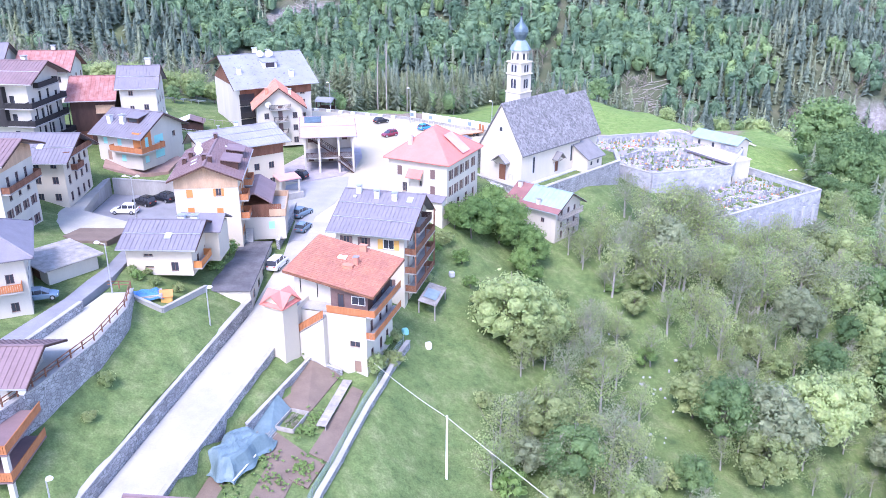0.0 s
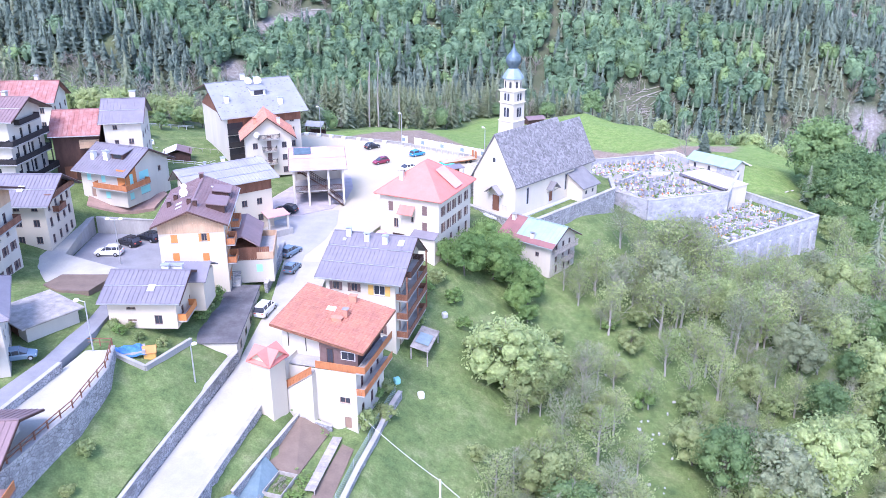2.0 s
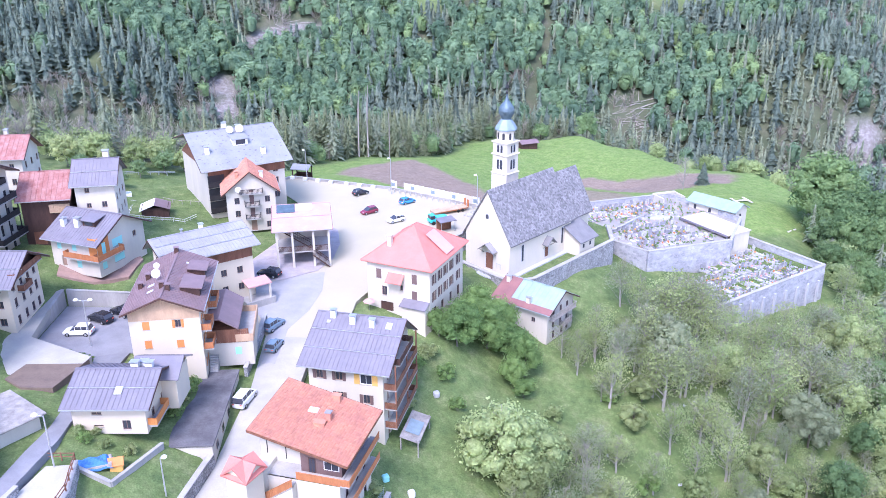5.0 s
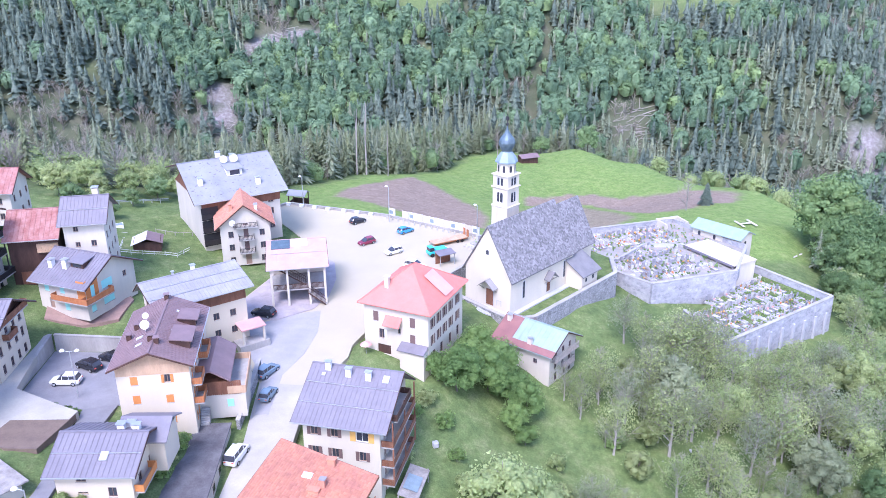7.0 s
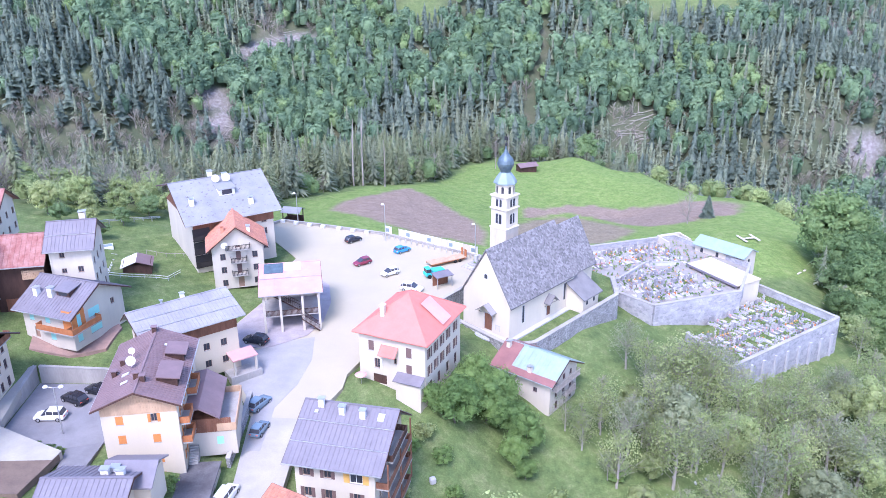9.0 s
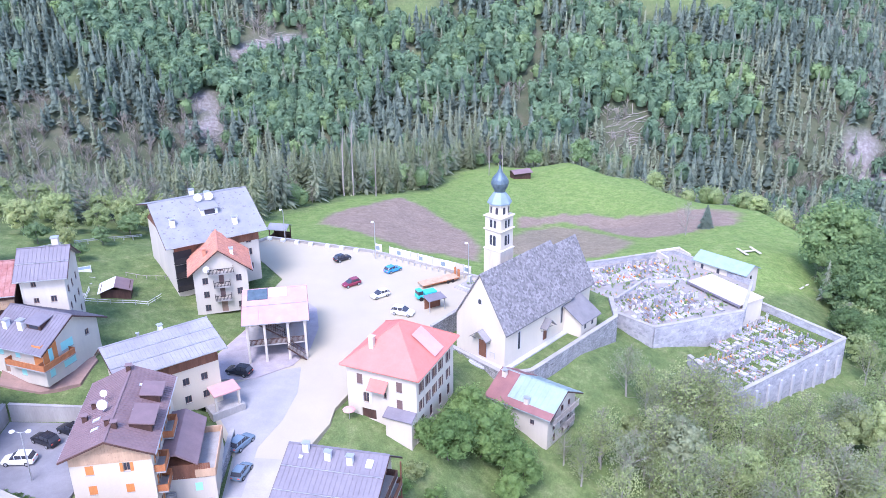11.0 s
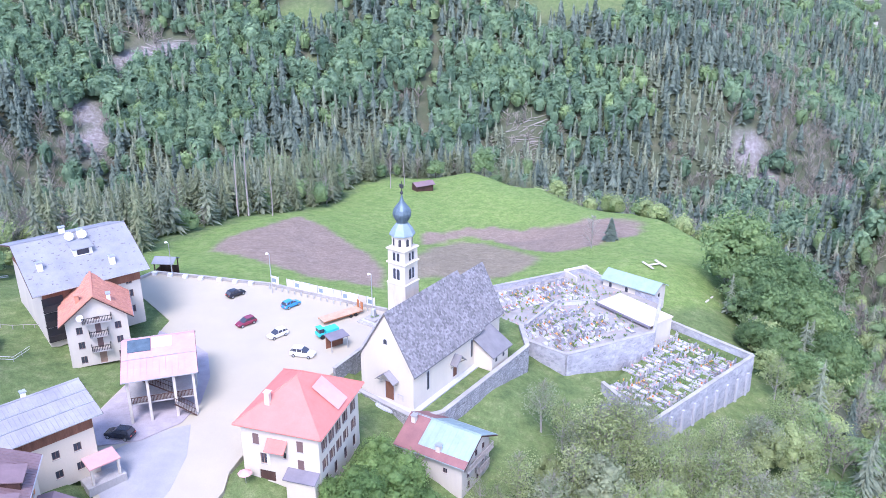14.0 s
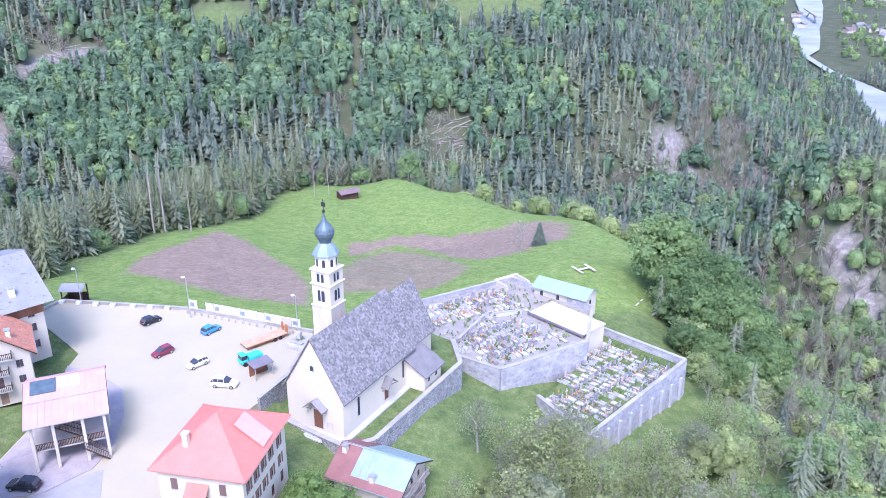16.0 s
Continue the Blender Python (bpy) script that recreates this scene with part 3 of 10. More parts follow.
def sheet(name, poly, zf, material, label, category, lift=0.0, step=2.5, thick=0.3):
    """A paved surface over an outline, following a height function."""
    bm = bmesh.new()
    vs = [bm.verts.new((x, y, 0)) for x, y in poly]
    bm.faces.new(vs)
    bmesh.ops.triangulate(bm, faces=bm.faces)
    for _ in range(6):
        long_edges = [e for e in bm.edges if e.calc_length() > step * 2]
        if not long_edges:
            break
        bmesh.ops.subdivide_edges(bm, edges=long_edges, cuts=1)
        bmesh.ops.triangulate(bm, faces=bm.faces)
    for v in bm.verts:
        v.co.z = zf(v.co.x, v.co.y) + lift
    geom = bmesh.ops.extrude_face_region(bm, geom=list(bm.faces))
    for v in geom["geom"]:
        if isinstance(v, bmesh.types.BMVert):
            v.co.z -= thick
    return tagged(part(name, bm, material), label, category, kind="structure")


def wall_line(name, pts, thick, material, label, cap=0.0, parent=None, batter=0.0):
    """A masonry wall along places (x, y, foot, top); cap: height of a coping course."""
    bm = bmesh.new()
    for (x0, y0, a0, b0), (x1, y1, a1, b1) in zip(pts, pts[1:]):
        d = Vector((x1 - x0, y1 - y0))
        nrm = Vector((-d.y, d.x)).normalized() * thick / 2
        k = max(1, int(d.length / 3))
        rows = []
        for i in range(k + 1):
            f = i / k
            x, y, a, b = x0 + d.x * f, y0 + d.y * f, a0 + (a1 - a0) * f, b0 + (b1 - b0) * f
            w = 1 + batter * (b - a) / thick
            rows.append([bm.verts.new(q) for q in ((x - nrm.x * w, y - nrm.y * w, a), (x + nrm.x, y + nrm.y, a), (x + nrm.x, y + nrm.y, b), (x - nrm.x, y - nrm.y, b))])
        for r, s in zip(rows, rows[1:]):
            for i in range(4):
                bm.faces.new([r[i], r[(i + 1) % 4], s[(i + 1) % 4], s[i]])
        bm.faces.new(rows[0][::-1])
        bm.faces.new(rows[-1])
    ob = part(name, bm, material, parent)
    if cap:
        bm = bmesh.new()
        for (x0, y0, a0, b0), (x1, y1, a1, b1) in zip(pts, pts[1:]):
            d = Vector((x1 - x0, y1 - y0))
            nrm = Vector((-d.y, d.x)).normalized() * (thick / 2 + 0.08)
            v = []
            for z in (0.004, cap):
                v += [bm.verts.new(q) for q in ((x0 - nrm.x, y0 - nrm.y, b0 + z), (x0 + nrm.x, y0 + nrm.y, b0 + z), (x1 + nrm.x, y1 + nrm.y, b1 + z), (x1 - nrm.x, y1 - nrm.y, b1 + z))]
            for q in ((3, 2, 1, 0), (4, 5, 6, 7), (0, 1, 5, 4), (1, 2, 6, 5), (2, 3, 7, 6), (3, 0, 4, 7)):
                bm.faces.new([v[i] for i in q])
        part("coping", bm, CONC, ob)
    return tagged(ob, label, "wall", kind="structure") if parent is None else ob


# ---- houses ----
class House:
    """A building in its own frame: x along the front, y into the depth, z up from its foot. Sides: S front, N back, E and W ends."""

    def __init__(self, name, x, y, foot, rz, w, d, label, wall=WHITE, category="house"):
        self.e = thing(name, x, y, foot, rz, label, category)
        self.w, self.d, self.wall = w, d, wall
        self.holes = {k: [] for k in "SNEW"}

    def side(self, k):
        """Origin, direction and outward normal of a side, and its length."""
        w, d = self.w / 2, self.d / 2
        return {"S": (Vector((-w, -d, 0)), Vector((1, 0, 0)), Vector((0, -1, 0)), self.w), "E": (Vector((w, -d, 0)), Vector((0, 1, 0)), Vector((1, 0, 0)), self.d),
                "N": (Vector((w, d, 0)), Vector((-1, 0, 0)), Vector((0, 1, 0)), self.w), "W": (Vector((-w, d, 0)), Vector((0, -1, 0)), Vector((-1, 0, 0)), self.d)}[k]

    def opening(self, k, u, z, w, h, kind="window", shutter=None, frame_mat=FRAME, closed=False):
        """An opening centred at u along side k, its sill z above the foot."""
        o, t, nrm, _ = self.side(k)
        self.holes[k].append((u - w / 2, u + w / 2, z, z + h))
        m = Matrix((Vector((*t, 0)), Vector((*-nrm, 0)), Vector((0, 0, 1, 0)), Vector((0, 0, 0, 1)))).transposed()
        m.translation = o + t * u + Vector((0, 0, z))
        a = w / 2
        bm = bmesh.new()
        if kind == "door":
            bx(bm, -a, a, 0.14, 0.2, 0, h)
            top = part("door", bm, frame_mat, self.e)
        else:
            b = 0.07
            for r in ((-a, -a + b, 0, h), (a - b, a, 0, h), (-a + b, a - b, 0, b), (-a + b, a - b, h - b, h)) + (((-0.03, 0.03, b, h - b),) if w > 0.7 else ()):
                bx(bm, r[0], r[1], 0.08, 0.15, r[2], r[3])
            top = part("window", bm, frame_mat, self.e)
            bm = bmesh.new()
            bx(bm, -a, a, 0.151, 0.17, 0.0, h)
            part("pane", bm, GLASS, top)
            bm = bmesh.new()
            bx(bm, -a - 0.06, a + 0.06, -0.06, 0.07, -0.07, -0.004)
            part("sill", bm, CONC, top)
        if shutter:
            for s in (-1, 1):
                bm = bmesh.new()
                if closed:
                    bx(bm, *sorted((0.004 * s, s * a)), 0.0, 0.06, 0.01, h - 0.01)
                else:
                    bx(bm, *sorted((s * (a + 0.02), s * (a + a * 0.95))), -0.06, -0.015, -0.02, h + 0.02)
                part("shutter", bm, shutter, top)
        top.matrix_basis = m
        return top

    def row(self, k, us, zs, w, h, **kw):
        for z in zs:
            for u in us:
                self.opening(k, u, z, w, h, **kw)

    def walls(self, eave, ridge=None, along="x", off=0.0, gable_mat=None, mats=None, foot=0.0):
        """Walls up to the eaves with their openings, and the gables."""
        for k in "SNEW":
            o, t, nrm, ln = self.side(k)
            us = sorted({0.0, ln, *[q for r in self.holes[k] for q in r[:2]]})
            zs = sorted({foot, eave, *[q for r in self.holes[k] for q in r[2:] if q < eave]})
            bm = bmesh.new()
            for u0, u1 in zip(us, us[1:]):
                for z0, z1 in zip(zs, zs[1:]):
                    cu, cz = (u0 + u1) / 2, (z0 + z1) / 2
                    if any(r[0] < cu < r[1] and r[2] < cz < r[3] for r in self.holes[k]):
                        continue
                    bm.faces.new([bm.verts.new(o + t * u + Vector((0, 0, z))) for u, z in ((u0, z0), (u1, z0), (u1, z1), (u0, z1))])
            for r in self.holes[k]:
                c = [o + t * u + Vector((0, 0, z)) for u, z in ((r[0], r[2]), (r[1], r[2]), (r[1], r[3]), (r[0], r[3]))]
                for p, q in zip(c, c[1:] + c[:1]):
                    bm.faces.new([bm.verts.new(v) for v in (p, q, q - nrm * 0.24, p - nrm * 0.24)])
            gab = ridge is not None and k in ("EW" if along == "x" else "SN")
            tri = None
            if gab:
                uo = ln / 2 + (off if k in "EN" else -off) * (1 if along == "x" else 1)
                if k == "W" or k == "S":
                    uo = ln / 2 - off if k == "W" else ln / 2 + off
                elif k == "E":
                    uo = ln / 2 + off
                else:
                    uo = ln / 2 - off
                tri = [o + t * u + Vector((0, 0, z)) for u, z in ((0, eave), (ln, eave), (uo, ridge))]
                if gable_mat is None:
                    bm.faces.new([bm.verts.new(v) for v in tri])
            bmesh.ops.remove_doubles(bm, verts=bm.verts, dist=0.001)
            wl = part("wall", bm, (mats or {}).get(k, self.wall), self.e)
            if tri and gable_mat:
                a, b, c = tri
                nb = max(4, int(ln / 0.35))
                for i in range(nb):
                    f0, f1 = i / nb, (i + 0.93) / nb
                    pk = (c - a).dot(t) / ln

                    def top(f):
                        return ridge - eave if f == pk else (ridge - eave) * (f / pk if f < pk else (1 - f) / (1 - pk))
                    p0, p1 = a + (b - a) * f0, a + (b - a) * f1
                    bm = bmesh.new()
                    v = [bm.verts.new(q + nrm * s) for s in (-0.05, 0.06) for q in (p0 - Vector((0, 0, 0.15)), p1 - Vector((0, 0, 0.15)), p1 + Vector((0, 0, top(f1))), p0 + Vector((0, 0, top(f0))))]
                    for q in ((0, 1, 2, 3), (7, 6, 5, 4), (0, 4, 5, 1), (1, 5, 6, 2), (2, 6, 7, 3), (3, 7, 4, 0)):
                        bm.faces.new([v[j] for j in q])
                    part("gable_board", bm, gable_mat, wl)

    def roof(self, eave, ridge, along="x", off=0.0, over=0.9, end=0.9, material=LAV, seam=0.6, lines=0, back_eave=None, back_over=None, thick=0.22, soffit=DARKWOOD, name="roof"):
        """A saddle roof with standing seams; off moves the ridge sideways, lines: snow rails."""
        w, d = (self.w / 2, self.d / 2) if along == "x" else (self.d / 2, self.w / 2)
        m = Matrix.Identity(4) if along == "x" else Matrix.Rotation(math.pi / 2, 4, "Z")
        off = off if along == "x" else -off
        be = eave if back_eave is None else back_eave
        bo = over if back_over is None else back_over
        sl0 = (ridge - eave) / (d + off)
        sl1 = (ridge - be) / (d - off)
        y0, z0 = -d - over, eave - over * sl0
        y1, z1 = d + bo, be - bo * sl1
        x0, x1 = -w - end, w + end
        bm = bmesh.new()
        prof = [(y0, z0), (off, ridge), (y1, z1)]
        up = [[bm.verts.new(m @ Vector((x, y, z + thick))) for y, z in prof] for x in (x0, x1)]
        lo = [[bm.verts.new(m @ Vector((x, y, z))) for y, z in prof] for x in (x0, x1)]
        for i in (0, 1):
            bm.faces.new([up[0][i], up[1][i], up[1][i + 1], up[0][i + 1]])
            bm.faces.new([lo[0][i], lo[0][i + 1], lo[1][i + 1], lo[1][i]])
        bm.faces.new([up[0][0], lo[0][0], lo[1][0], up[1][0]])
        bm.faces.new([up[0][2], up[1][2], lo[1][2], lo[0][2]])
        for e in (0, 1):
            for i in (0, 1):
                bm.faces.new([up[e][i], up[e][i + 1], lo[e][i + 1], lo[e][i]])
        rf = part(name, bm, material, self.e)
        if seam:
            bm = bmesh.new()
            k = int((x1 - x0) / seam)
            for i in range(k + 1):
                x = x0 + 0.03 + (x1 - x0 - 0.06) * i / k
                for (ya, za), (yb, zb) in ((prof[0], prof[1]), (prof[1], prof[2])):
                    v = [bm.verts.new(m @ Vector((x + s, y, z + thick + h))) for s in (-0.025, 0.025) for y, z in ((ya, za), (yb, zb)) for h in (-0.01, 0.06)]
                    for q in ((0, 1, 3, 2), (4, 6, 7, 5), (1, 5, 7, 3), (0, 4, 5, 1), (2, 3, 7, 6)):
                        bm.faces.new([v[j] for j in q])
            tagged(part("seam_relief", bm, material, rf), kind="stuff")
        bm = bmesh.new()
        bx(bm, x0 - 0.03, x1 + 0.03, off - 0.16, off + 0.16, ridge + thick, ridge + thick + 0.07, m=m)
        part("ridge_cap", bm, material, rf)
        for yy, zz, s in ((y0, z0, 1), (y1, z1, -1)):
            bm = bmesh.new()
            bx(bm, x0, x1, yy - 0.1, yy + 0.04, zz + thick - 0.16, zz + thick - 0.02, m=m)
            part("gutter", bm, METAL, rf)
        for j in range(lines):
            f = (j + 1) / (lines + 1)
            bm = bmesh.new()
            y, z = y0 + (off - y0) * f, z0 + (ridge - z0) * f + thick
            bx(bm, x0 + 0.1, x1 - 0.1, y - 0.04, y + 0.04, z + 0.08, z + 0.16, m=m)
            for i in range(int((x1 - x0) / 2.4) + 1):
                x = x0 + 0.3 + i * 2.4
                bx(bm, x - 0.03, x + 0.03, y - 0.03, y + 0.03, z - 0.02, z + 0.1, m=m)
            part("snow_rail", bm, METAL, rf)
        for s, (yy, zz) in ((0, prof[0]), (1, prof[2])):
            for xx in (x0, x1):
                bm = bmesh.new()
                a, b = Vector((xx, yy, zz - 0.05)), Vector((xx, off, ridge - 0.05))
                q = 0.06 if xx > 0 else -0.06
                v = [bm.verts.new(m @ (p + Vector((dx, 0, dz)))) for p in (a, b) for dx in (0.004 * (1 if q > 0 else -1), q) for dz in (0, thick + 0.02)]
                for f in ((0, 1, 3, 2), (4, 6, 7, 5), (0, 4, 5, 1), (2, 3, 7, 6), (1, 5, 7, 3), (0, 2, 6, 4)):
                    bm.faces.new([v[j] for j in f])
                part("barge_board", bm, soffit, rf)
        self.prof = (m, prof, thick)
        return rf

    def on_roof(self, x, y):
        """Place on the roof's upper face at x, y of the roof's own axes."""
        m, p, th = self.prof
        z = np.interp(y, [q[0] for q in p], [q[1] for q in p]) + th
        s = (p[1][1] - p[0][1]) / (p[1][0] - p[0][0]) if y < p[1][0] else (p[2][1] - p[1][1]) / (p[2][0] - p[1][0])
        return m, x, y, float(z), s

    def chimney(self, x, y, w=0.7, d=0.7, h=1.4, material=WHITE, cap=METAL):
        m, x, y, z, s = self.on_roof(x, y)
        bm = bmesh.new()
        bx(bm, x - w / 2, x + w / 2, y - d / 2, y + d / 2, z - abs(s) * d - 0.1, z + h, m=m)
        c = part("chimney", bm, material, self.e)
        bm = bmesh.new()
        bx(bm, x - w / 2 - 0.12, x + w / 2 + 0.12, y - d / 2 - 0.12, y + d / 2 + 0.12, z + h + 0.16, z + h + 0.24, m=m)
        for i in (-1, 1):
            for j in (-1, 1):
                bx(bm, x + i * (w / 2 - 0.06) - 0.05, x + i * (w / 2 - 0.06) + 0.05, y + j * (d / 2 - 0.06) - 0.05, y + j * (d / 2 - 0.06) + 0.05, z + h - 0.01, z + h + 0.17, m=m)
        part("chimney_cap", bm, cap, c)

    def skylight(self, x, y, w=0.8, h=1.2, material=LAMPG):
        m, x, y, z, s = self.on_roof(x, y)
        r = m @ Matrix.Translation((x, y, z)) @ Matrix.Rotation(math.atan(s), 4, "X")
        bm = bmesh.new()
        bx(bm, -w / 2, w / 2, -h / 2, h / 2, -0.05, 0.12, m=r)
        f = part("skylight", bm, METAL, self.e)
        bm = bmesh.new()
        bx(bm, -w / 2 + 0.08, w / 2 - 0.08, -h / 2 + 0.08, h / 2 - 0.08, 0.1, 0.126, m=r)
        part("pane", bm, material, f)

    def dormer(self, x, y, w, length, h, material, face=DARKWOOD):
        """A shed dormer whose front stands at y and which runs back along the slope."""
        m, x, y, z, s = self.on_roof(x, y)
        sg = 1 if s > 0 else -1
        ye = y + sg * length
        zt = z + h
        bm = bmesh.new()
        pts = [(y, z - 0.1), (y, zt), (ye, zt + 0.15 * length), (ye, z + abs(s) * length - 0.1)]
        a = [bm.verts.new(m @ Vector((x - w / 2, *p))) for p in pts]
        b = [bm.verts.new(m @ Vector((x + w / 2, *p))) for p in pts]
        bm.faces.new(a)
        bm.faces.new(b[::-1])
        for i in range(4):
            bm.faces.new([a[i], b[i], b[(i + 1) % 4], a[(i + 1) % 4]])
        dm = part("dormer", bm, face, self.e)
        bm = bmesh.new()
        v = []
        for dz in (0.0, 0.14):
            for xx, (yy, zz) in ((x - w / 2 - 0.25, (y - sg * 0.4, zt - 0.06)), (x + w / 2 + 0.25, (y - sg * 0.4, zt - 0.06)), (x + w / 2 + 0.25, (ye, zt + 0.15 * length)), (x - w / 2 - 0.25, (ye, zt + 0.15 * length))):
                v.append(bm.verts.new(m @ Vector((xx, yy, zz + dz + 0.01))))
        for q in ((3, 2, 1, 0), (4, 5, 6, 7), (0, 1, 5, 4), (1, 2, 6, 5), (2, 3, 7, 6), (3, 0, 4, 7)):
            bm.faces.new([v[i] for i in q])
        part("dormer_roof", bm, material, dm)
        bm = bmesh.new()
        bx(bm, x - w * 0.32, x + w * 0.32, *sorted((y - sg * 0.02, y - sg * 0.05)), z + 0.15, zt - 0.12, m=m)
        part("pane", bm, GLASS, dm)

    def dish(self, x, y, z, r=0.45):
        """A satellite dish on a short arm."""
        bm = bmesh.new()
        lathe(bm, [(0.02, 0), (r * 0.6, 0.06), (r, 0.18), (r * 0.97, 0.2), (r * 0.55, 0.1), (0.02, 0.05)], 14)
        for v in bm.verts:
            v.co = Matrix.Translation((x, y, z)) @ Matrix.Rotation(radians(65), 4, "X") @ v.co
        tube(bm, (x, y, z - 0.9), (x, y + 0.1, z), 0.03, 0.03)
        part("satellite_dish", bm, WFRAME, self.e)

    def balcony(self, k, u0, u1, z, depth=1.2, rail=WOOD, high=1.0, slats=True, slab_mat=CONC, ends=True):
        """A balcony on side k from u0 to u1, its floor z above the foot."""
        o, t, nrm, _ = self.side(k)
        m = Matrix((Vector((*t, 0)), Vector((*nrm, 0)), Vector((0, 0, 1, 0)), Vector((0, 0, 0, 1)))).transposed()
        m.translation = o + Vector((0, 0, z))
        bm = bmesh.new()
        bx(bm, u0, u1, 0.003, depth, -0.16, 0.0, m=m)
        b = part("balcony", bm, slab_mat, self.e)
        def slat(*r):
            bm = bmesh.new()
            bx(bm, *r, m=m)
            part("slat", bm, rail, b)
        n = max(2, int((u1 - u0) / 0.24))
        for i in range(n):
            x = u0 + (u1 - u0) * (i + 0.5) / n
            hw = (u1 - u0) / n * (0.44 if slats else 0.16)
            slat(x - hw, x + hw, depth - 0.07, depth - 0.02, 0.06, high - 0.07)
        if ends:
            ne = max(2, int(depth / 0.24))
            for x in (u0 + 0.02, u1 - 0.07):
                for i in range(ne):
                    y = (depth - 0.07) * (i + 0.5) / ne
                    hw = depth / ne * (0.44 if slats else 0.16)
                    slat(x, x + 0.05, y - hw, y + hw, 0.06, high - 0.07)
        bm = bmesh.new()
        bx(bm, u0, u1, depth - 0.1, depth + 0.01, high - 0.07, high, m=m)
        if ends:
            for x in (u0, u1 - 0.09):
                bx(bm, x, x + 0.09, 0.01, depth - 0.1, high - 0.07, high, m=m)
        part("handrail", bm, rail, b)
        return b

    def post(self, x, y, z0, z1, r=0.1, material=WOOD):
        bm = bmesh.new()
        bx(bm, x - r, x + r, y - r, y + r, z0, z1)
        return part("post", bm, material, self.e)


def hip_roof(h, eave, top, over, material, rl=1.0, thick=0.25, seam=0.0):
    """A hipped roof over h with a short ridge of length rl along y."""
    w, d = h.w / 2 + over, h.d / 2 + over
    bm = bmesh.new()
    c = [(-w, -d), (w, -d), (w, d), (-w, d)]
    lo = [bm.verts.new((x, y, eave)) for x, y in c]
    up = [bm.verts.new((x, y, eave + thick)) for x, y in c]
    r0, r1 = bm.verts.new((0, -rl / 2, top)), bm.verts.new((0, rl / 2, top))
    bm.faces.new(lo[::-1])
    for i in range(4):
        bm.faces.new([lo[i], lo[(i + 1) % 4], up[(i + 1) % 4], up[i]])
    bm.faces.new([up[0], up[1], r0])
    bm.faces.new([up[1], up[2], r1, r0])
    bm.faces.new([up[2], up[3], r1])
    bm.faces.new([up[3], up[0], r0, r1])
    rf = part("roof", bm, material, h.e)
    for i, r in ((0, r0), (1, r0), (2, r1), (3, r1)):
        bm = bmesh.new()
        rr = Vector((0, -rl / 2 if i < 2 else rl / 2, top + 0.02))
        tube(bm, (*c[i], eave + thick), rr, 0.1, 0.1, 6)
        part("hip_ridge", bm, material, rf)
    bm = bmesh.new()
    for a, b in zip(c, c[1:] + c[:1]):
        tube(bm, (*a, eave + 0.14), (*b, eave + 0.14), 0.09, 0.09, 6)
    part("gutter", bm, material, rf)
    h.prof = (Matrix.Identity(4), [(-d, eave), (0, top), (d, eave)], thick)
    return rf


def plane_tiles(name, a, b, c, d, material, parent, pitch=0.42, width=0.34):
    """Rows of rounded tiles over a slope with corners a, b along the eave and c, d above b and a."""
    a, b, c, d = map(Vector, (a, b, c, d))
    nrm = (b - a).cross(d - a).normalized()
    k, nx = int((d - a).length / pitch), int((b - a).length / width)
    vs, fs = [], []
    for i in range(k):
        for j in range(nx):
            q = len(vs)
            for v, up in ((i / k, 0.1), (min(1, (i + 1.05) / k), 0.03)):
                for u, bump in ((j / nx, 0), ((j + 0.5) / nx, 0.05), ((j + 1) / nx, 0)):
                    vs.append(a.lerp(b, u).lerp(d.lerp(c, u), v) + nrm * (up + bump))
            fs += [(q, q + 1, q + 4, q + 3), (q + 1, q + 2, q + 5, q + 4)]
    return tagged(raw(name, vs, fs, material, parent), kind="stuff")


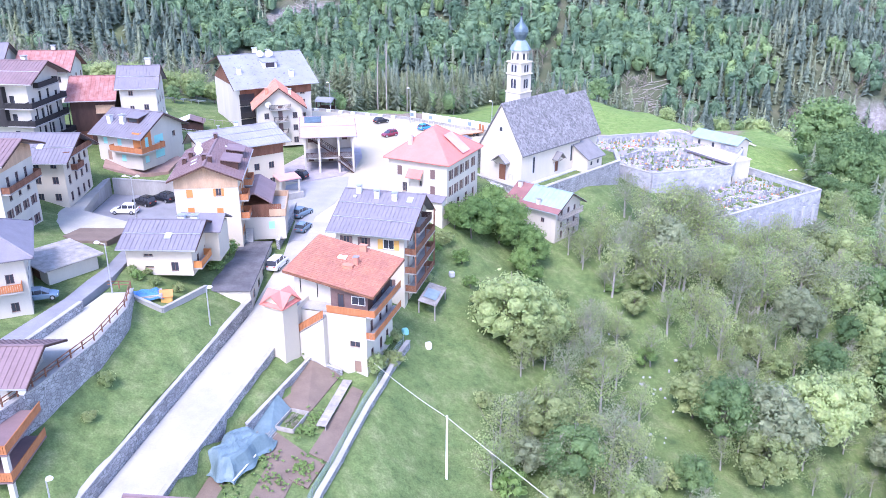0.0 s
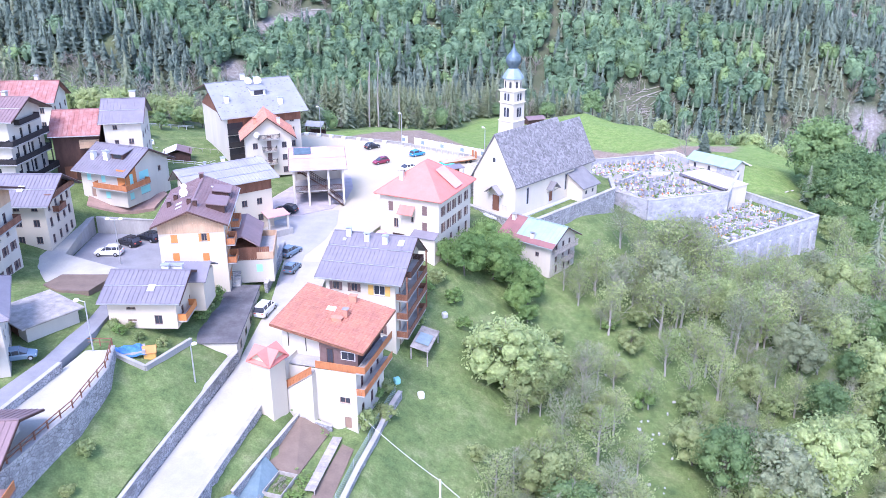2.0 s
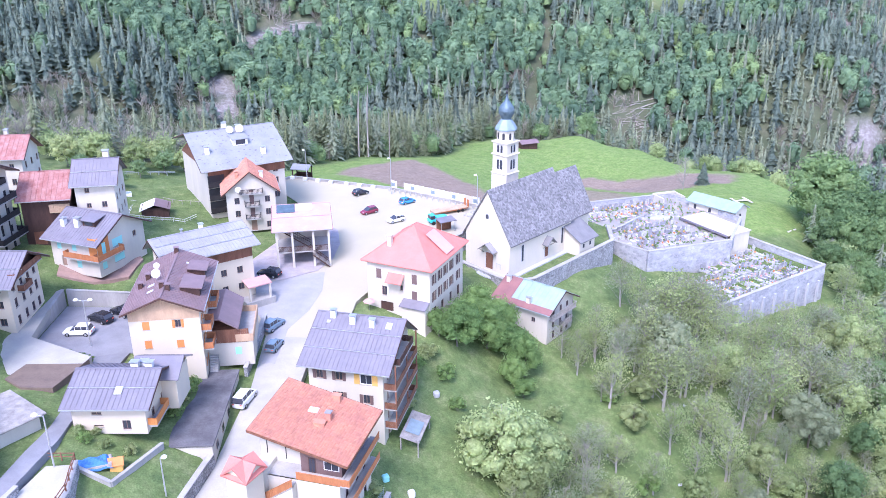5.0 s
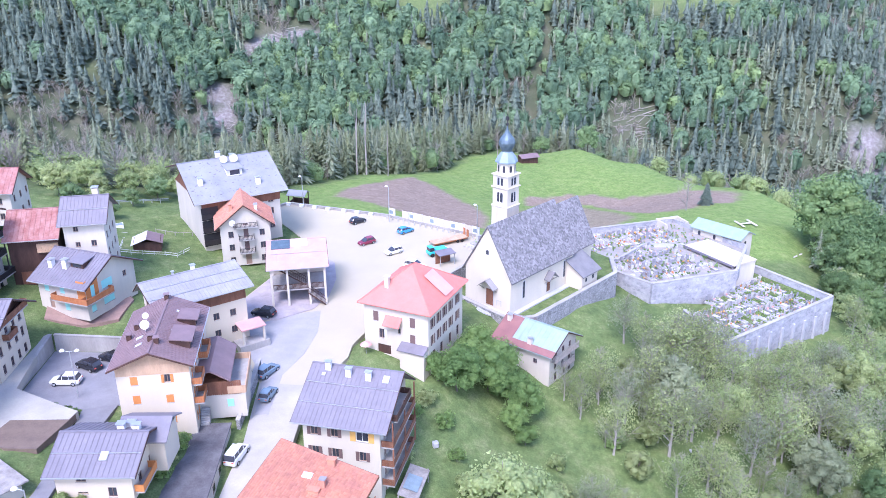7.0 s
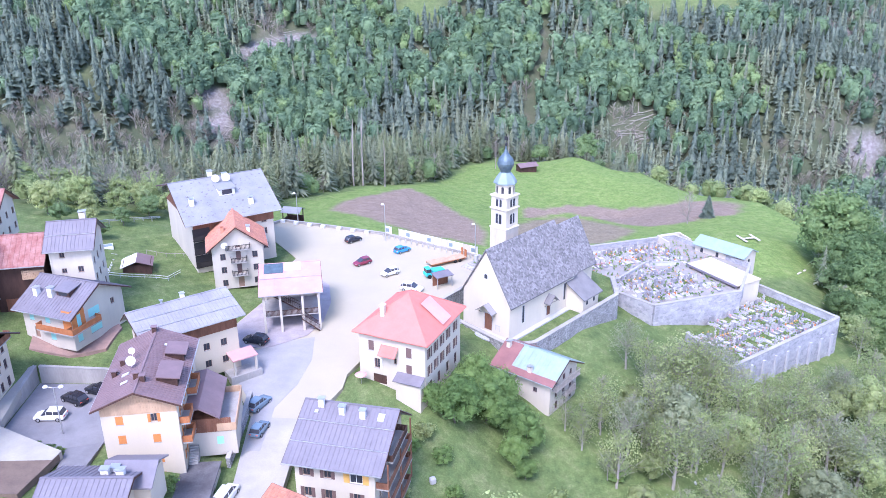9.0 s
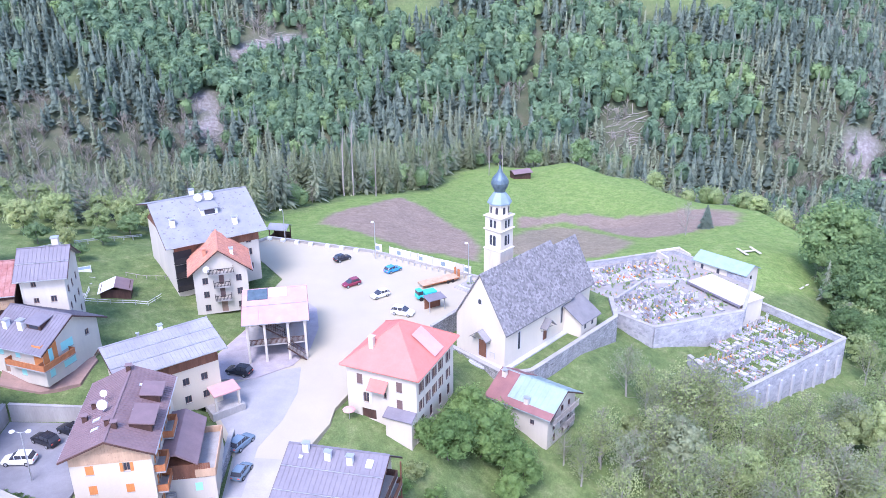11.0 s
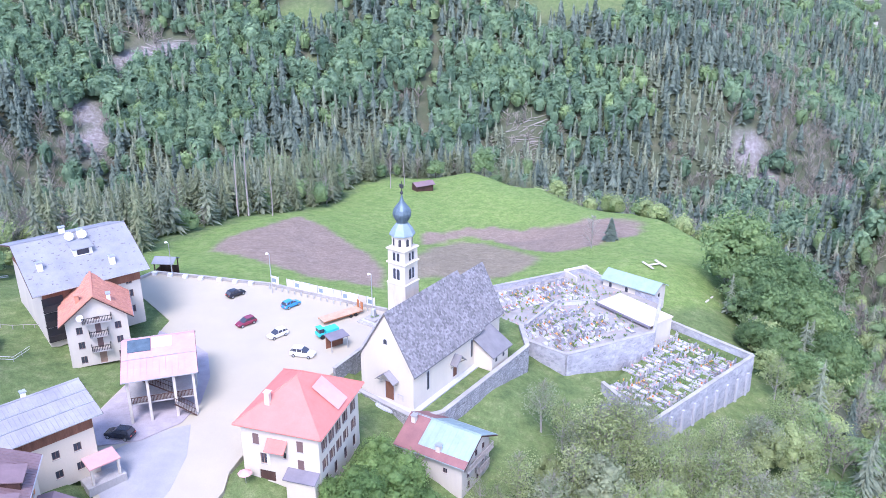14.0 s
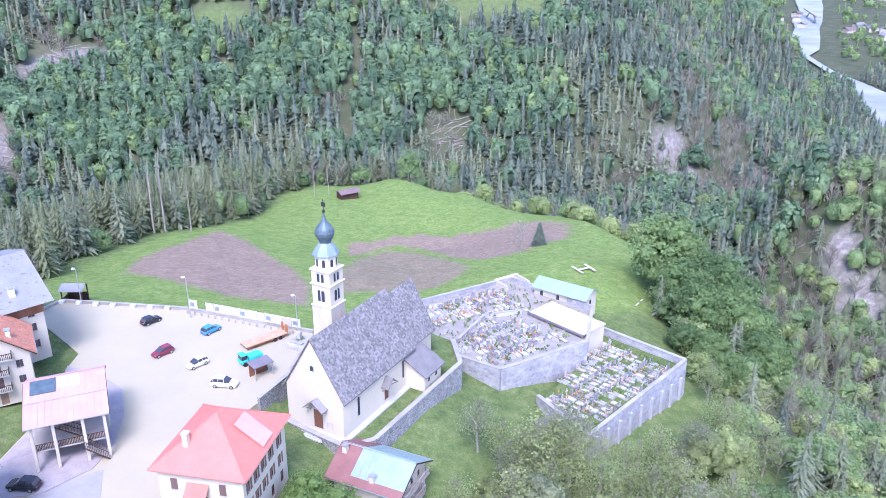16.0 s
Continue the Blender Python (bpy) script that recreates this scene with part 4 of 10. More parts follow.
def orange_house():
    h = House("chalet", -13.61, 98.74, -8, -16.3, 11.0, 9.7, "white house with orange tiled roof and wrap-around wooden balcony", WHITE)
    e = h.e
    # the roof leans to the south-east and stands askew over the walls
    SW, SE, NE, NW = Vector((-6.9, -2.8, 12.3)), Vector((6.6, -5.0, 11.25)), Vector((7.5, 4.4, 12.85)), Vector((-5.9, 6.9, 13.95))

    def roof_z(x, y):
        n = (SE - SW).cross(NW - SW)
        return SW.z - (n.x * (x - SW.x) + n.y * (y - SW.y)) / n.z
    bm = bmesh.new()
    slab(bm, [SW, SE, NE, NW], 0.2)
    rf = part("roof", bm, ORANGER, e, "orange tiled roof")
    plane_tiles("tile_relief", SW, SE, NE, NW, ORANGER, rf)
    bm = bmesh.new()
    for p, q in ((SW, SE), (SE, NE), (NE, NW), (NW, SW)):
        d = (q - p).normalized()
        o = Vector((d.y, -d.x, 0)).normalized()
        v = [bm.verts.new(r + o * s + Vector((0, 0, z))) for r in (p, q) for s in (0.004, 0.06) for z in (-0.26, 0.04)]
        for f in ((0, 1, 3, 2), (4, 6, 7, 5), (0, 4, 5, 1), (2, 3, 7, 6), (1, 5, 7, 3), (0, 2, 6, 4)):
            bm.faces.new([v[j] for j in f])
    part("eave_board", bm, BROWNWOOD, rf)

    def on_roof(u, v):
        return SW.lerp(SE, u).lerp(NW.lerp(NE, u), v)
    for u, v, w, d, hh in ((0.61, 0.57, 0.6, 0.55, 1.1), (0.56, 0.46, 1.3, 0.7, 0.35), (0.57, 0.9, 0.9, 0.6, 0.9)):
        p = on_roof(u, v)
        bm = bmesh.new()
        bx(bm, p.x - w / 2, p.x + w / 2, p.y - d / 2, p.y + d / 2, p.z - 0.4, p.z + hh)
        ch = part("chimney", bm, ORANGER, rf)
        bm = bmesh.new()
        bx(bm, p.x - w / 2 - 0.1, p.x + w / 2 + 0.1, p.y - d / 2 - 0.1, p.y + d / 2 + 0.1, p.z + hh + 0.004, p.z + hh + 0.1)
        part("chimney_cap", bm, (SLATE if hh > 1 else ORANGER), ch)
    p = on_roof(0.43, 0.63)
    bm = bmesh.new()
    bx(bm, -0.6, 0.6, -0.4, 0.4, 0.02, 0.2, m=Matrix.Translation(p) @ Matrix.Rotation(0.16, 4, "X"))
    part("skylight", bm, LAMPG, rf, "white rooflight")
    # lower storeys up to the terrace
    F = 8.2
    for u, z, w, hh, kind in ((5.0, 2.7, 0.95, 1.9, "door"), (9.4, 3.75, 1.4, 0.85, "window"), (3.6, 4.0, 0.8, 0.7, "window"), (2.9, 5.3, 0.8, 0.6, "window"), (9.7, 0.1, 0.95, 1.7, "door")):
        h.opening("S", u, z, w, hh, kind)
    h.row("E", [2.0, 5.2, 7.6], [1.2, 5.3], 0.95, 1.7, frame_mat=BROWNP)
    h.walls(F, foot=-2.5)
    # stepped top of the facade beside the outer stair
    bm = bmesh.new()
    bx(bm, -5.45, 5.45, -4.7, 4.8, F + 0.003, F + 0.15)
    fl = part("terrace_floor", bm, CONC, e)
    # upper storey, set back under the roof

    def upper(nm, x0, x1, y0, y1, material):
        bm = bmesh.new()
        pts = ((x0, y0), (x1, y0), (x1, y1), (x0, y1))
        lo = [bm.verts.new((x, y, F + 0.15)) for x, y in pts]
        hi = [bm.verts.new((x, y, roof_z(x, y) - 0.22)) for x, y in pts]
        bm.faces.new(lo[::-1])
        bm.faces.new(hi)
        for i in range(4):
            bm.faces.new([lo[i], lo[(i + 1) % 4], hi[(i + 1) % 4], hi[i]])
        return part(nm, bm, material, e)
    upper("upper_storey", -5.5, 0.1, -2.3, 4.85, WHITE)
    lg = upper("loggia_wall", 0.104, 5.2, -3.3, 4.85, DARKWOOD)
    for i in range(17):
        bm = bmesh.new()
        x = 0.12 + i * 0.3
        bx(bm, x, x + 0.28, -3.37, -3.304, F + 0.16, roof_z(x, -3.3) - 0.25)
        part("board", bm, BROWNP, lg)
    for x, w, z0, z1 in ((1.1, 0.9, 0.2, 2.2), (3.0, 1.9, 0.9, 2.1)):
        bm = bmesh.new()
        bx(bm, x, x + w, -3.42, -3.371, F + z0, F + z1)
        pw = part("window" if w > 1 else "balcony_door", bm, WFRAME if w > 1 else DARKWOOD, lg)
        bm = bmesh.new()
        bx(bm, x + 0.1, x + w / 2 - 0.03, -3.435, -3.421, F + z0 + 0.1, F + z1 - 0.1)
        bx(bm, x + w / 2 + 0.03, x + w - 0.1, -3.435, -3.421, F + z0 + 0.1, F + z1 - 0.1)
        part("pane", bm, GLASS, pw)
    for y in (-1.6, 1.6):
        bm = bmesh.new()
        bx(bm, 5.204, 5.25, y, y + 1.1, F + 0.3, F + 2.3)
        part("balcony_door", bm, GLASS, lg)
    for x, z in ((-4.6, 11.0), (-2.2, 10.6)):
        bm = bmesh.new()
        tube(bm, (x, -2.36, z - 1.7), (x, -2.36, z + 1.0), 0.06, 0.06, 6)
        part("downpipe", bm, DARKMETAL, e)

    def rail(pts, owner):
        """Upright boards and a handrail through places (x, y, z)."""
        top = bmesh.new()
        for a0, b0 in zip(pts, pts[1:]):
            a0, b0 = Vector(a0), Vector(b0)
            d = b0 - a0
            flat = Vector((d.x, d.y, 0))
            rot = Matrix.Rotation(math.atan2(d.y, d.x), 4, "Z")
            n = max(1, int(flat.length / 0.2))
            for i in range(n):
                p = a0.lerp(b0, (i + 0.5) / n)
                bm = bmesh.new()
                bx(bm, -0.09, 0.09, -0.03, 0.03, 0.04, 0.97, m=Matrix.Translation(p) @ rot)
                part("slat", bm, WOOD, owner)
            tube(top, a0 + Vector((0, 0, 1.0)), b0 + Vector((0, 0, 1.0)), 0.07, 0.07, 4)
        part("handrail", top, WOOD, owner)
    bm = bmesh.new()
    bx(bm, 5.504, 6.7, -4.85, 5.2, F - 0.02, F + 0.15)
    bf = part("balcony_floor", bm, CONC, e)
    rail([(0.1, -4.8, F), (6.65, -4.8, F), (6.65, 5.2, F)], bf)
    bm = bmesh.new()
    bx(bm, 5.504, 6.7, -5.1, 5.2, F - 3.0, F - 2.85)
    bf = part("lower_balcony_floor", bm, CONC, e)
    rail([(5.55, -5.05, F - 3.0), (6.65, -5.05, F - 3.0), (6.65, 5.2, F - 3.0)], bf)
    # outer stair down along the front
    n = 13
    for i in range(n):
        x, z = 0.05 - 3.55 * i / n, F - 2.6 * i / n
        bm = bmesh.new()
        bx(bm, x - 0.28, x, -5.9, -4.86, z - 0.5, z - 0.2)
        o = part("stair_step", bm, CONC, fl)
    rail([(0.1, -5.92, F - 0.25), (-3.5, -5.92, F - 2.85)], fl)
    bm = bmesh.new()
    v = [bm.verts.new(q) for y in (-5.95, -4.86) for q in ((-3.5, y, -2.5), (0.1, y, -2.5), (0.1, y, F - 0.5), (-3.5, y, F - 3.1))]
    for f in ((0, 1, 2, 3), (7, 6, 5, 4), (0, 4, 5, 1), (1, 5, 6, 2), (2, 6, 7, 3), (3, 7, 4, 0)):
        bm.faces.new([v[j] for j in f])
    part("stair_block", bm, WHITE, e)
    # stair tower with a crossed red roof
    tm = Matrix.Translation((-5.0, -7.3, 0)) @ Matrix.Rotation(radians(-12), 4, "Z")
    bm = bmesh.new()
    bx(bm, -1.45, 1.45, -1.45, 1.45, 0.5, 10.4, m=tm)
    tw = part("stair_tower", bm, CREAM, e)
    bm = bmesh.new()
    w, ev, r = 1.85, 10.2, 11.7
    for k in (0, math.pi / 2):
        q = tm @ Matrix.Rotation(k, 4, "Z")
        for sg in (-1, 1):
            v = [bm.verts.new(q @ Vector(p)) for p in ((-w, sg * w, ev), (w, sg * w, ev), (w, 0, r), (-w, 0, r), (-w, sg * w, ev - 0.15), (w, sg * w, ev - 0.15), (w, 0, r - 0.15), (-w, 0, r - 0.15))]
            for f in ((0, 1, 2, 3), (7, 6, 5, 4), (0, 4, 5, 1), (1, 5, 6, 2), (3, 7, 4, 0)):
                bm.faces.new([v[i] for i in f])
    part("tower_roof", bm, REDR, tw, "red crossed gable roof")
    for k in range(4):
        q = tm @ Matrix.Rotation(k * math.pi / 2, 4, "Z")
        bm = bmesh.new()
        bm.faces.new([bm.verts.new(q @ Vector(p)) for p in ((-1.45, -1.46, 10.4), (1.45, -1.46, 10.4), (0, -1.46, 11.5))])
        part("tower_gable", bm, CREAM, tw)
    bm = bmesh.new()
    bx(bm, -5.4, -3.5, -5.7, -2.31, -2.0, 9.0)
    part("link_wall", bm, WHITE, e)
    return h


orange_house()


def blue_house():
    h = House("apartment_house", -9.35, 118.9, -9, -14.2, 10.6, 12.4, "white house with grey metal roof, stacked wooden balconies and yellow shutters", PALE)
    h.row("S", [1.6, 4.4], [10.8], 1.0, 1.3, shutter=BROWNP)
    h.opening("S", 8.2, 10.6, 1.7, 1.5, shutter=YELLOWP, frame_mat=WFRAME)
    h.row("S", [1.6, 4.4, 8.2], [7.6, 4.4], 1.0, 1.4, shutter=BROWNP)
    h.row("E", [2.2, 5.2, 8.2, 10.6], [1.0, 4.2, 7.2, 10.2], 1.0, 2.1, kind="door", frame_mat=FRAME)
    h.row("W", [2.5, 6, 9.5], [7.8, 10.8], 1.0, 1.4, shutter=BROWNP)
    h.walls(13.2, 16.6, "x", 1.6)
    h.roof(13.2, 16.75, "x", 1.6, over=1.0, end=1.25, material=LAV, lines=2, back_over=0.8)
    for x, y in ((-4.0, 0.9), (-0.9, 0.2), (2.0, 0.0)):
        h.chimney(x, y, 0.75, 0.6, 1.0, WFRAME, METAL)
    h.skylight(4.4, 0.2, 0.9, 1.2)
    h.skylight(-4.4, 0.0, 0.5, 0.5)
    for z, (a, b) in zip((3.9, 6.9, 9.9, 12.6), ((0.4, 10.5), (0.4, 11.5), (0.4, 11.5), (2.5, 9.5))):
        h.balcony("E", a, b, z, 1.7, DARKWOOD if z > 12 else BROWNWOOD)
    for y in (-5.6, 0, 5):
        h.post(6.9, y, 3.9, 13.6, 0.09, BROWNWOOD)
    bm = bmesh.new()
    slab(bm, [(7.2, -5.6, 2.6), (10.0, -5.6, 1.9), (10.0, 1.2, 1.9), (7.2, 1.2, 2.6)], 0.12)
    lt = part("shed_roof", bm, GREYWOOD, h.e, "weathered lean-to roof with glass sheets")
    bm = bmesh.new()
    slab(bm, [(7.6, -4.2, 2.68), (9.6, -4.2, 2.18), (9.6, -1.0, 2.18), (7.6, -1.0, 2.68)], 0.05)
    part("glass_sheet", bm, COPPERL, lt)
    for x, y in ((9.8, -5.4), (9.8, 1.0), (7.3, -5.4)):
        h.post(x, y, -1.5, 2.2, 0.08, GREYWOOD)


blue_house()


def small_house():
    h = House("bungalow", -37.6, 104.6, 2.6, -1, 8.8, 9.0, "low cream house with grey metal roof", CREAM)
    h.opening("S", 3.0, 2.7, 1.2, 0.35)
    h.opening("S", 3.0, 1.0, 1.2, 0.3)
    h.opening("S", 6.4, 0.6, 1.0, 1.3, frame_mat=BROWNP)
    h.row("E", [2.5, 6.0], [0.9], 1.0, 1.3)
    h.walls(4.2, 6.0)
    h.roof(4.2, 6.0, "x", 0.3, over=1.0, end=0.9, material=LAV, lines=1)
    h.skylight(1.0, -2.9, 0.9, 1.2)
    h.balcony("E", 0.4, 5.0, 0.9, 1.1, ORANGEP)
    for x, y in ((1.4, 1.9), (3.3, 1.6), (2.2, 2.8)):
        h.chimney(x, y, 0.9, 0.7, 0.6, WFRAME, METAL)
    w = bmesh.new()
    bx(w, 1.2, 6.3, 1.6, 6.4, -0.4, 4.3)
    wg = part("rear_wing", w, CREAM, h.e)
    bm = bmesh.new()
    for s in (-1, 1):
        slab(bm, [(0.6, 4.0 + s * 3.2, 4.3), (6.9, 4.0 + s * 3.2, 4.3), (6.9, 4.0, 5.9), (0.6, 4.0, 5.9)], 0.2)
    part("wing_roof", bm, LAV, wg)


small_house()


def garage_block():
    g = thing("garage_block", -29.2, 110.5, -3.4, 2, "long low garage with dark felted flat roof and white wall", "garage")
    bm = bmesh.new()
    bx(bm, -3.2, 2.5, -9, 9, 0, 3.0)
    wl = part("wall", bm, WHITE, g)
    bm = bmesh.new()
    bx(bm, -3.4, 2.7, -9.2, 9.2, 3.001, 3.25, 0.03)
    part("flat_roof", bm, FLATROOF, g, "dark bitumen felt with pale streaks")
    for y in (-6.5, -2.8, 0.9, 4.6):
        bm = bmesh.new()
        bx(bm, 2.49, 2.54, y - 0.6, y + 0.6, 1.0, 2.1)
        w = part("window", bm, FRAME, wl)
        bm = bmesh.new()
        bx(bm, 2.541, 2.55, y - 0.5, y + 0.5, 1.1, 2.0)
        part("pane", bm, GLASS, w)


garage_block()


def brown_house():
    h = House("guest_house", -36.44, 124.35, 0.3, 7.2, 9.4, 15.4, "cream house with brown metal roof, timber gable and orange shutters", CREAM)
    h.row("S", [2.2], [7.75, 4.9], 0.95, 1.25, shutter=ORANGEP, closed=True)
    h.opening("S", 6.45, 7.85, 0.8, 1.2, shutter=ORANGEP)
    h.row("S", [6.45], [4.75, 1.55, -1.1], 0.95, 1.2, shutter=ORANGEP, closed=True)
    h.row("E", [2.0, 5.2, 9.0, 12.4], [1.0, 4.6, 7.7], 0.95, 1.25, shutter=ORANGEP)
    h.row("W", [3.0, 7.0, 11.0], [4.8, 7.7], 0.95, 1.25, shutter=ORANGEP, closed=True)
    h.walls(10.75, 12.7, "y", 0, gable_mat=TANWOOD, foot=-1.8)
    for i in range(26):
        bm = bmesh.new()
        x = -4.68 + i * 0.36
        bx(bm, x, x + 0.345, -7.78, -7.704, 9.2, 10.6)
        part("board", bm, TANWOOD, h.e)
    h.roof(10.75, 12.72, "y", 0, over=0.8, end=1.1, material=BROWNR, seam=0.5)
    for x, y in ((-5.6, -0.6), (-5.0, 0.3), (1.0, 3.3), (7.6, 0.2), (3.6, -3.8), (-1.5, 3.9)):
        h.chimney(x, y, 0.6, 0.6, 0.7, DARKWOOD, BROWNR)
    for x, y in ((-4.9, 1.9), (-2.6, 2.2), (0.6, 2.0), (4.6, -2.0), (-1.2, -2.2)):
        h.skylight(x, y, 0.6, 1.0)
    h.dormer(-2.8, -4.6, 4.0, 2.6, 1.2, BROWNR)
    h.dormer(3.2, -4.5, 3.0, 2.4, 1.1, BROWNR)
    h.dish(-1.6, -1.4, 13.4, 0.65)
    h.dish(-1.9, 1.0, 13.6)
    h.balcony("E", 0.4, 3.6, 6.9, 1.3, WOOD)
    h.balcony("E", 7.0, 11.0, 7.2, 1.3, WOOD)
    h.balcony("E", 0.4, 3.6, 4.0, 1.3, WOOD)
    # annex with timber front and roof terrace
    a = bmesh.new()
    bx(a, 5.304, 11.6, -3.6, 5.8, -1.6, 2.4)
    an = part("annex", a, WHITE, h.e)
    an.location = (-0.6, 0, 0.65)
    for i in range(20):
        bm = bmesh.new()
        bx(bm, 5.32 + i * 0.29, 5.32 + i * 0.29 + 0.27, -3.68, -3.61, 2.2, 4.3)
        part("board", bm, BROWNWOOD, an)
    bm = bmesh.new()
    bx(bm, 5.304, 9.2, -3.6, 5.6, 2.401, 4.2)
    part("annex_upper", bm, BROWNWOOD, an)
    bm = bmesh.new()
    slab(bm, [(5.35, -4.3, 6.1), (7.2, -4.3, 6.4), (7.2, 6.2, 6.4), (5.35, 6.2, 6.1)], 0.2)
    slab(bm, [(7.2, -4.3, 6.4), (9.8, -4.3, 4.7), (9.8, 6.2, 4.7), (7.2, 6.2, 6.4)], 0.2)
    part("annex_roof", bm, BROWNR, an)
    bm = bmesh.new()
    for x0, x1, y0, y1 in ((9.2, 11.7, -3.75, -3.6), (11.6, 11.75, -3.6, 5.8), (9.2, 11.7, 5.8, 5.95)):
        bx(bm, x0, x1, y0, y1, 2.3, 3.45)
    part("terrace_parapet", bm, TANWOOD, an, "rounded timber parapet")
    bm = bmesh.new()
    bx(bm, 9.21, 11.6, -3.6, 5.8, 2.402, 2.5)
    part("terrace_floor", bm, CONC, an)
    for i in range(7):
        bm = bmesh.new()
        bx(bm, 5.4, 6.6, -4.2 - i * 0.3, -3.9 - i * 0.3, -1.4, 0.55 - i * 0.22)
        part("step", bm, CONC, an)
    bm = bmesh.new()
    bx(bm, 9.0, 9.9, -3.65, -3.61, 0.2, 1.4)
    part("window", bm, TEAL, an)


brown_house()


def turquoise_house():
    h = House("villa", -56.6, 149.6, 4.4, -22, 9.8, 11.4, "white house with turquoise shutters, orange timber bay and grey roof", WHITE)
    h.row("S", [1.8, 5.0], [4.2], 0.9, 1.2, shutter=TEAL, closed=True)
    h.row("S", [2.4], [1.2], 0.9, 1.9, kind="door")
    h.opening("S", 5.6, 1.3, 1.0, 1.2, shutter=TEAL, closed=True)
    h.row("E", [4.8], [4.2, 1.4], 2.4, 1.4, shutter=TEAL, closed=True)
    h.opening("E", 1.3, 1.2, 1.0, 1.2, shutter=TEAL, closed=True)
    h.row("E", [9.0], [4.4], 0.8, 1.0)
    h.walls(6.4, 9.3, "x")
    h.roof(6.4, 9.3, "x", 0, over=1.1, end=1.1, material=LAV, lines=0)
    h.chimney(-3.4, -3.6, 0.8, 0.8, 1.1, WFRAME, METAL)
    h.chimney(-0.6, -3.4, 0.9, 0.8, 1.3, WFRAME, METAL)
    h.skylight(-1.6, -2.4, 0.8, 1.2)
    h.dormer(1.6, -3.2, 2.6, 2.4, 1.0, LAV)
    for i in range(8):
        bm = bmesh.new()
        bx(bm, 4.91, 4.97, -5.6 + i * 0.34, -5.6 + i * 0.34 + 0.32, 3.6, 6.9)
        part("board", bm, ORANGEP, h.e)
    for i in range(5):
        bm = bmesh.new()
        bx(bm, 3.3 + i * 0.33, 3.3 + i * 0.33 + 0.31, -5.78, -5.71, 3.6, 6.9)
        part("board", bm, ORANGEP, h.e)
    for z in (3.4,):
        h.balcony("S", 3.6, 9.8, z, 1.2, WOOD)
        h.balcony("E", -1.2, 5.0, z, 1.2, WOOD)
    bm = bmesh.new()
    bx(bm, 4.98, 5.0, -4.6, -3.8, 3.8, 5.8)
    part("turquoise_door", bm, TEAL, h.e)


turquoise_house()


def grey_house():
    h = House("farmhouse", -37.2, 143.6, 0.4, 35, 13.8, 8.6, "cream house with pale grey metal roof and brown boarded gable", CREAM)
    h.row("E", [2.6, 6.4], [2.0, 5.0], 1.0, 1.2, frame_mat=BROWNP)
    h.row("S", [2, 5, 8.6, 11.4], [4.6, 1.6], 1.0, 1.2, frame_mat=BROWNP)
    h.row("W", [1.6, 3.4, 5.2, 7.0], [6.4], 0.9, 1.6, frame_mat=BROWNP)
    h.walls(9.5, 11.1, "x", 2.0, gable_mat=BROWNWOOD)
    h.roof(9.5, 11.2, "x", 2.0, over=1.1, end=1.2, material=PALESHEET, lines=2)
    for i in range(37):
        bm = bmesh.new()
        bx(bm, -6.9 + i * 0.373, -6.54 + i * 0.373, -4.37, -4.31, 7.2, 9.45)
        part("board", bm, BROWNWOOD, h.e)
    h.chimney(1.0, 2.4, 0.6, 0.6, 0.9, WFRAME, METAL)
    h.chimney(-2.4, 2.2, 0.3, 0.3, 0.5, METAL, METAL)
    # porch with a red-brown canopy beside the plaza
    bm = bmesh.new()
    slab(bm, [(4.6, -4.31, 3.2), (4.6, -7.0, 2.8), (8.8, -7.0, 2.8), (8.8, -4.31, 3.2)], 0.2)
    part("porch_canopy", bm, PINKR, h.e)
    for x, y in ((4.9, -6.7), (8.5, -6.7)):
        h.post(x, y, -0.4, 2.8, 0.16, WHITE)
    bm = bmesh.new()
    bx(bm, 4.0, 9.2, -7.2, -4.31, -1.2, 0.1)
    part("porch_floor", bm, CONC, h.e)


grey_house()


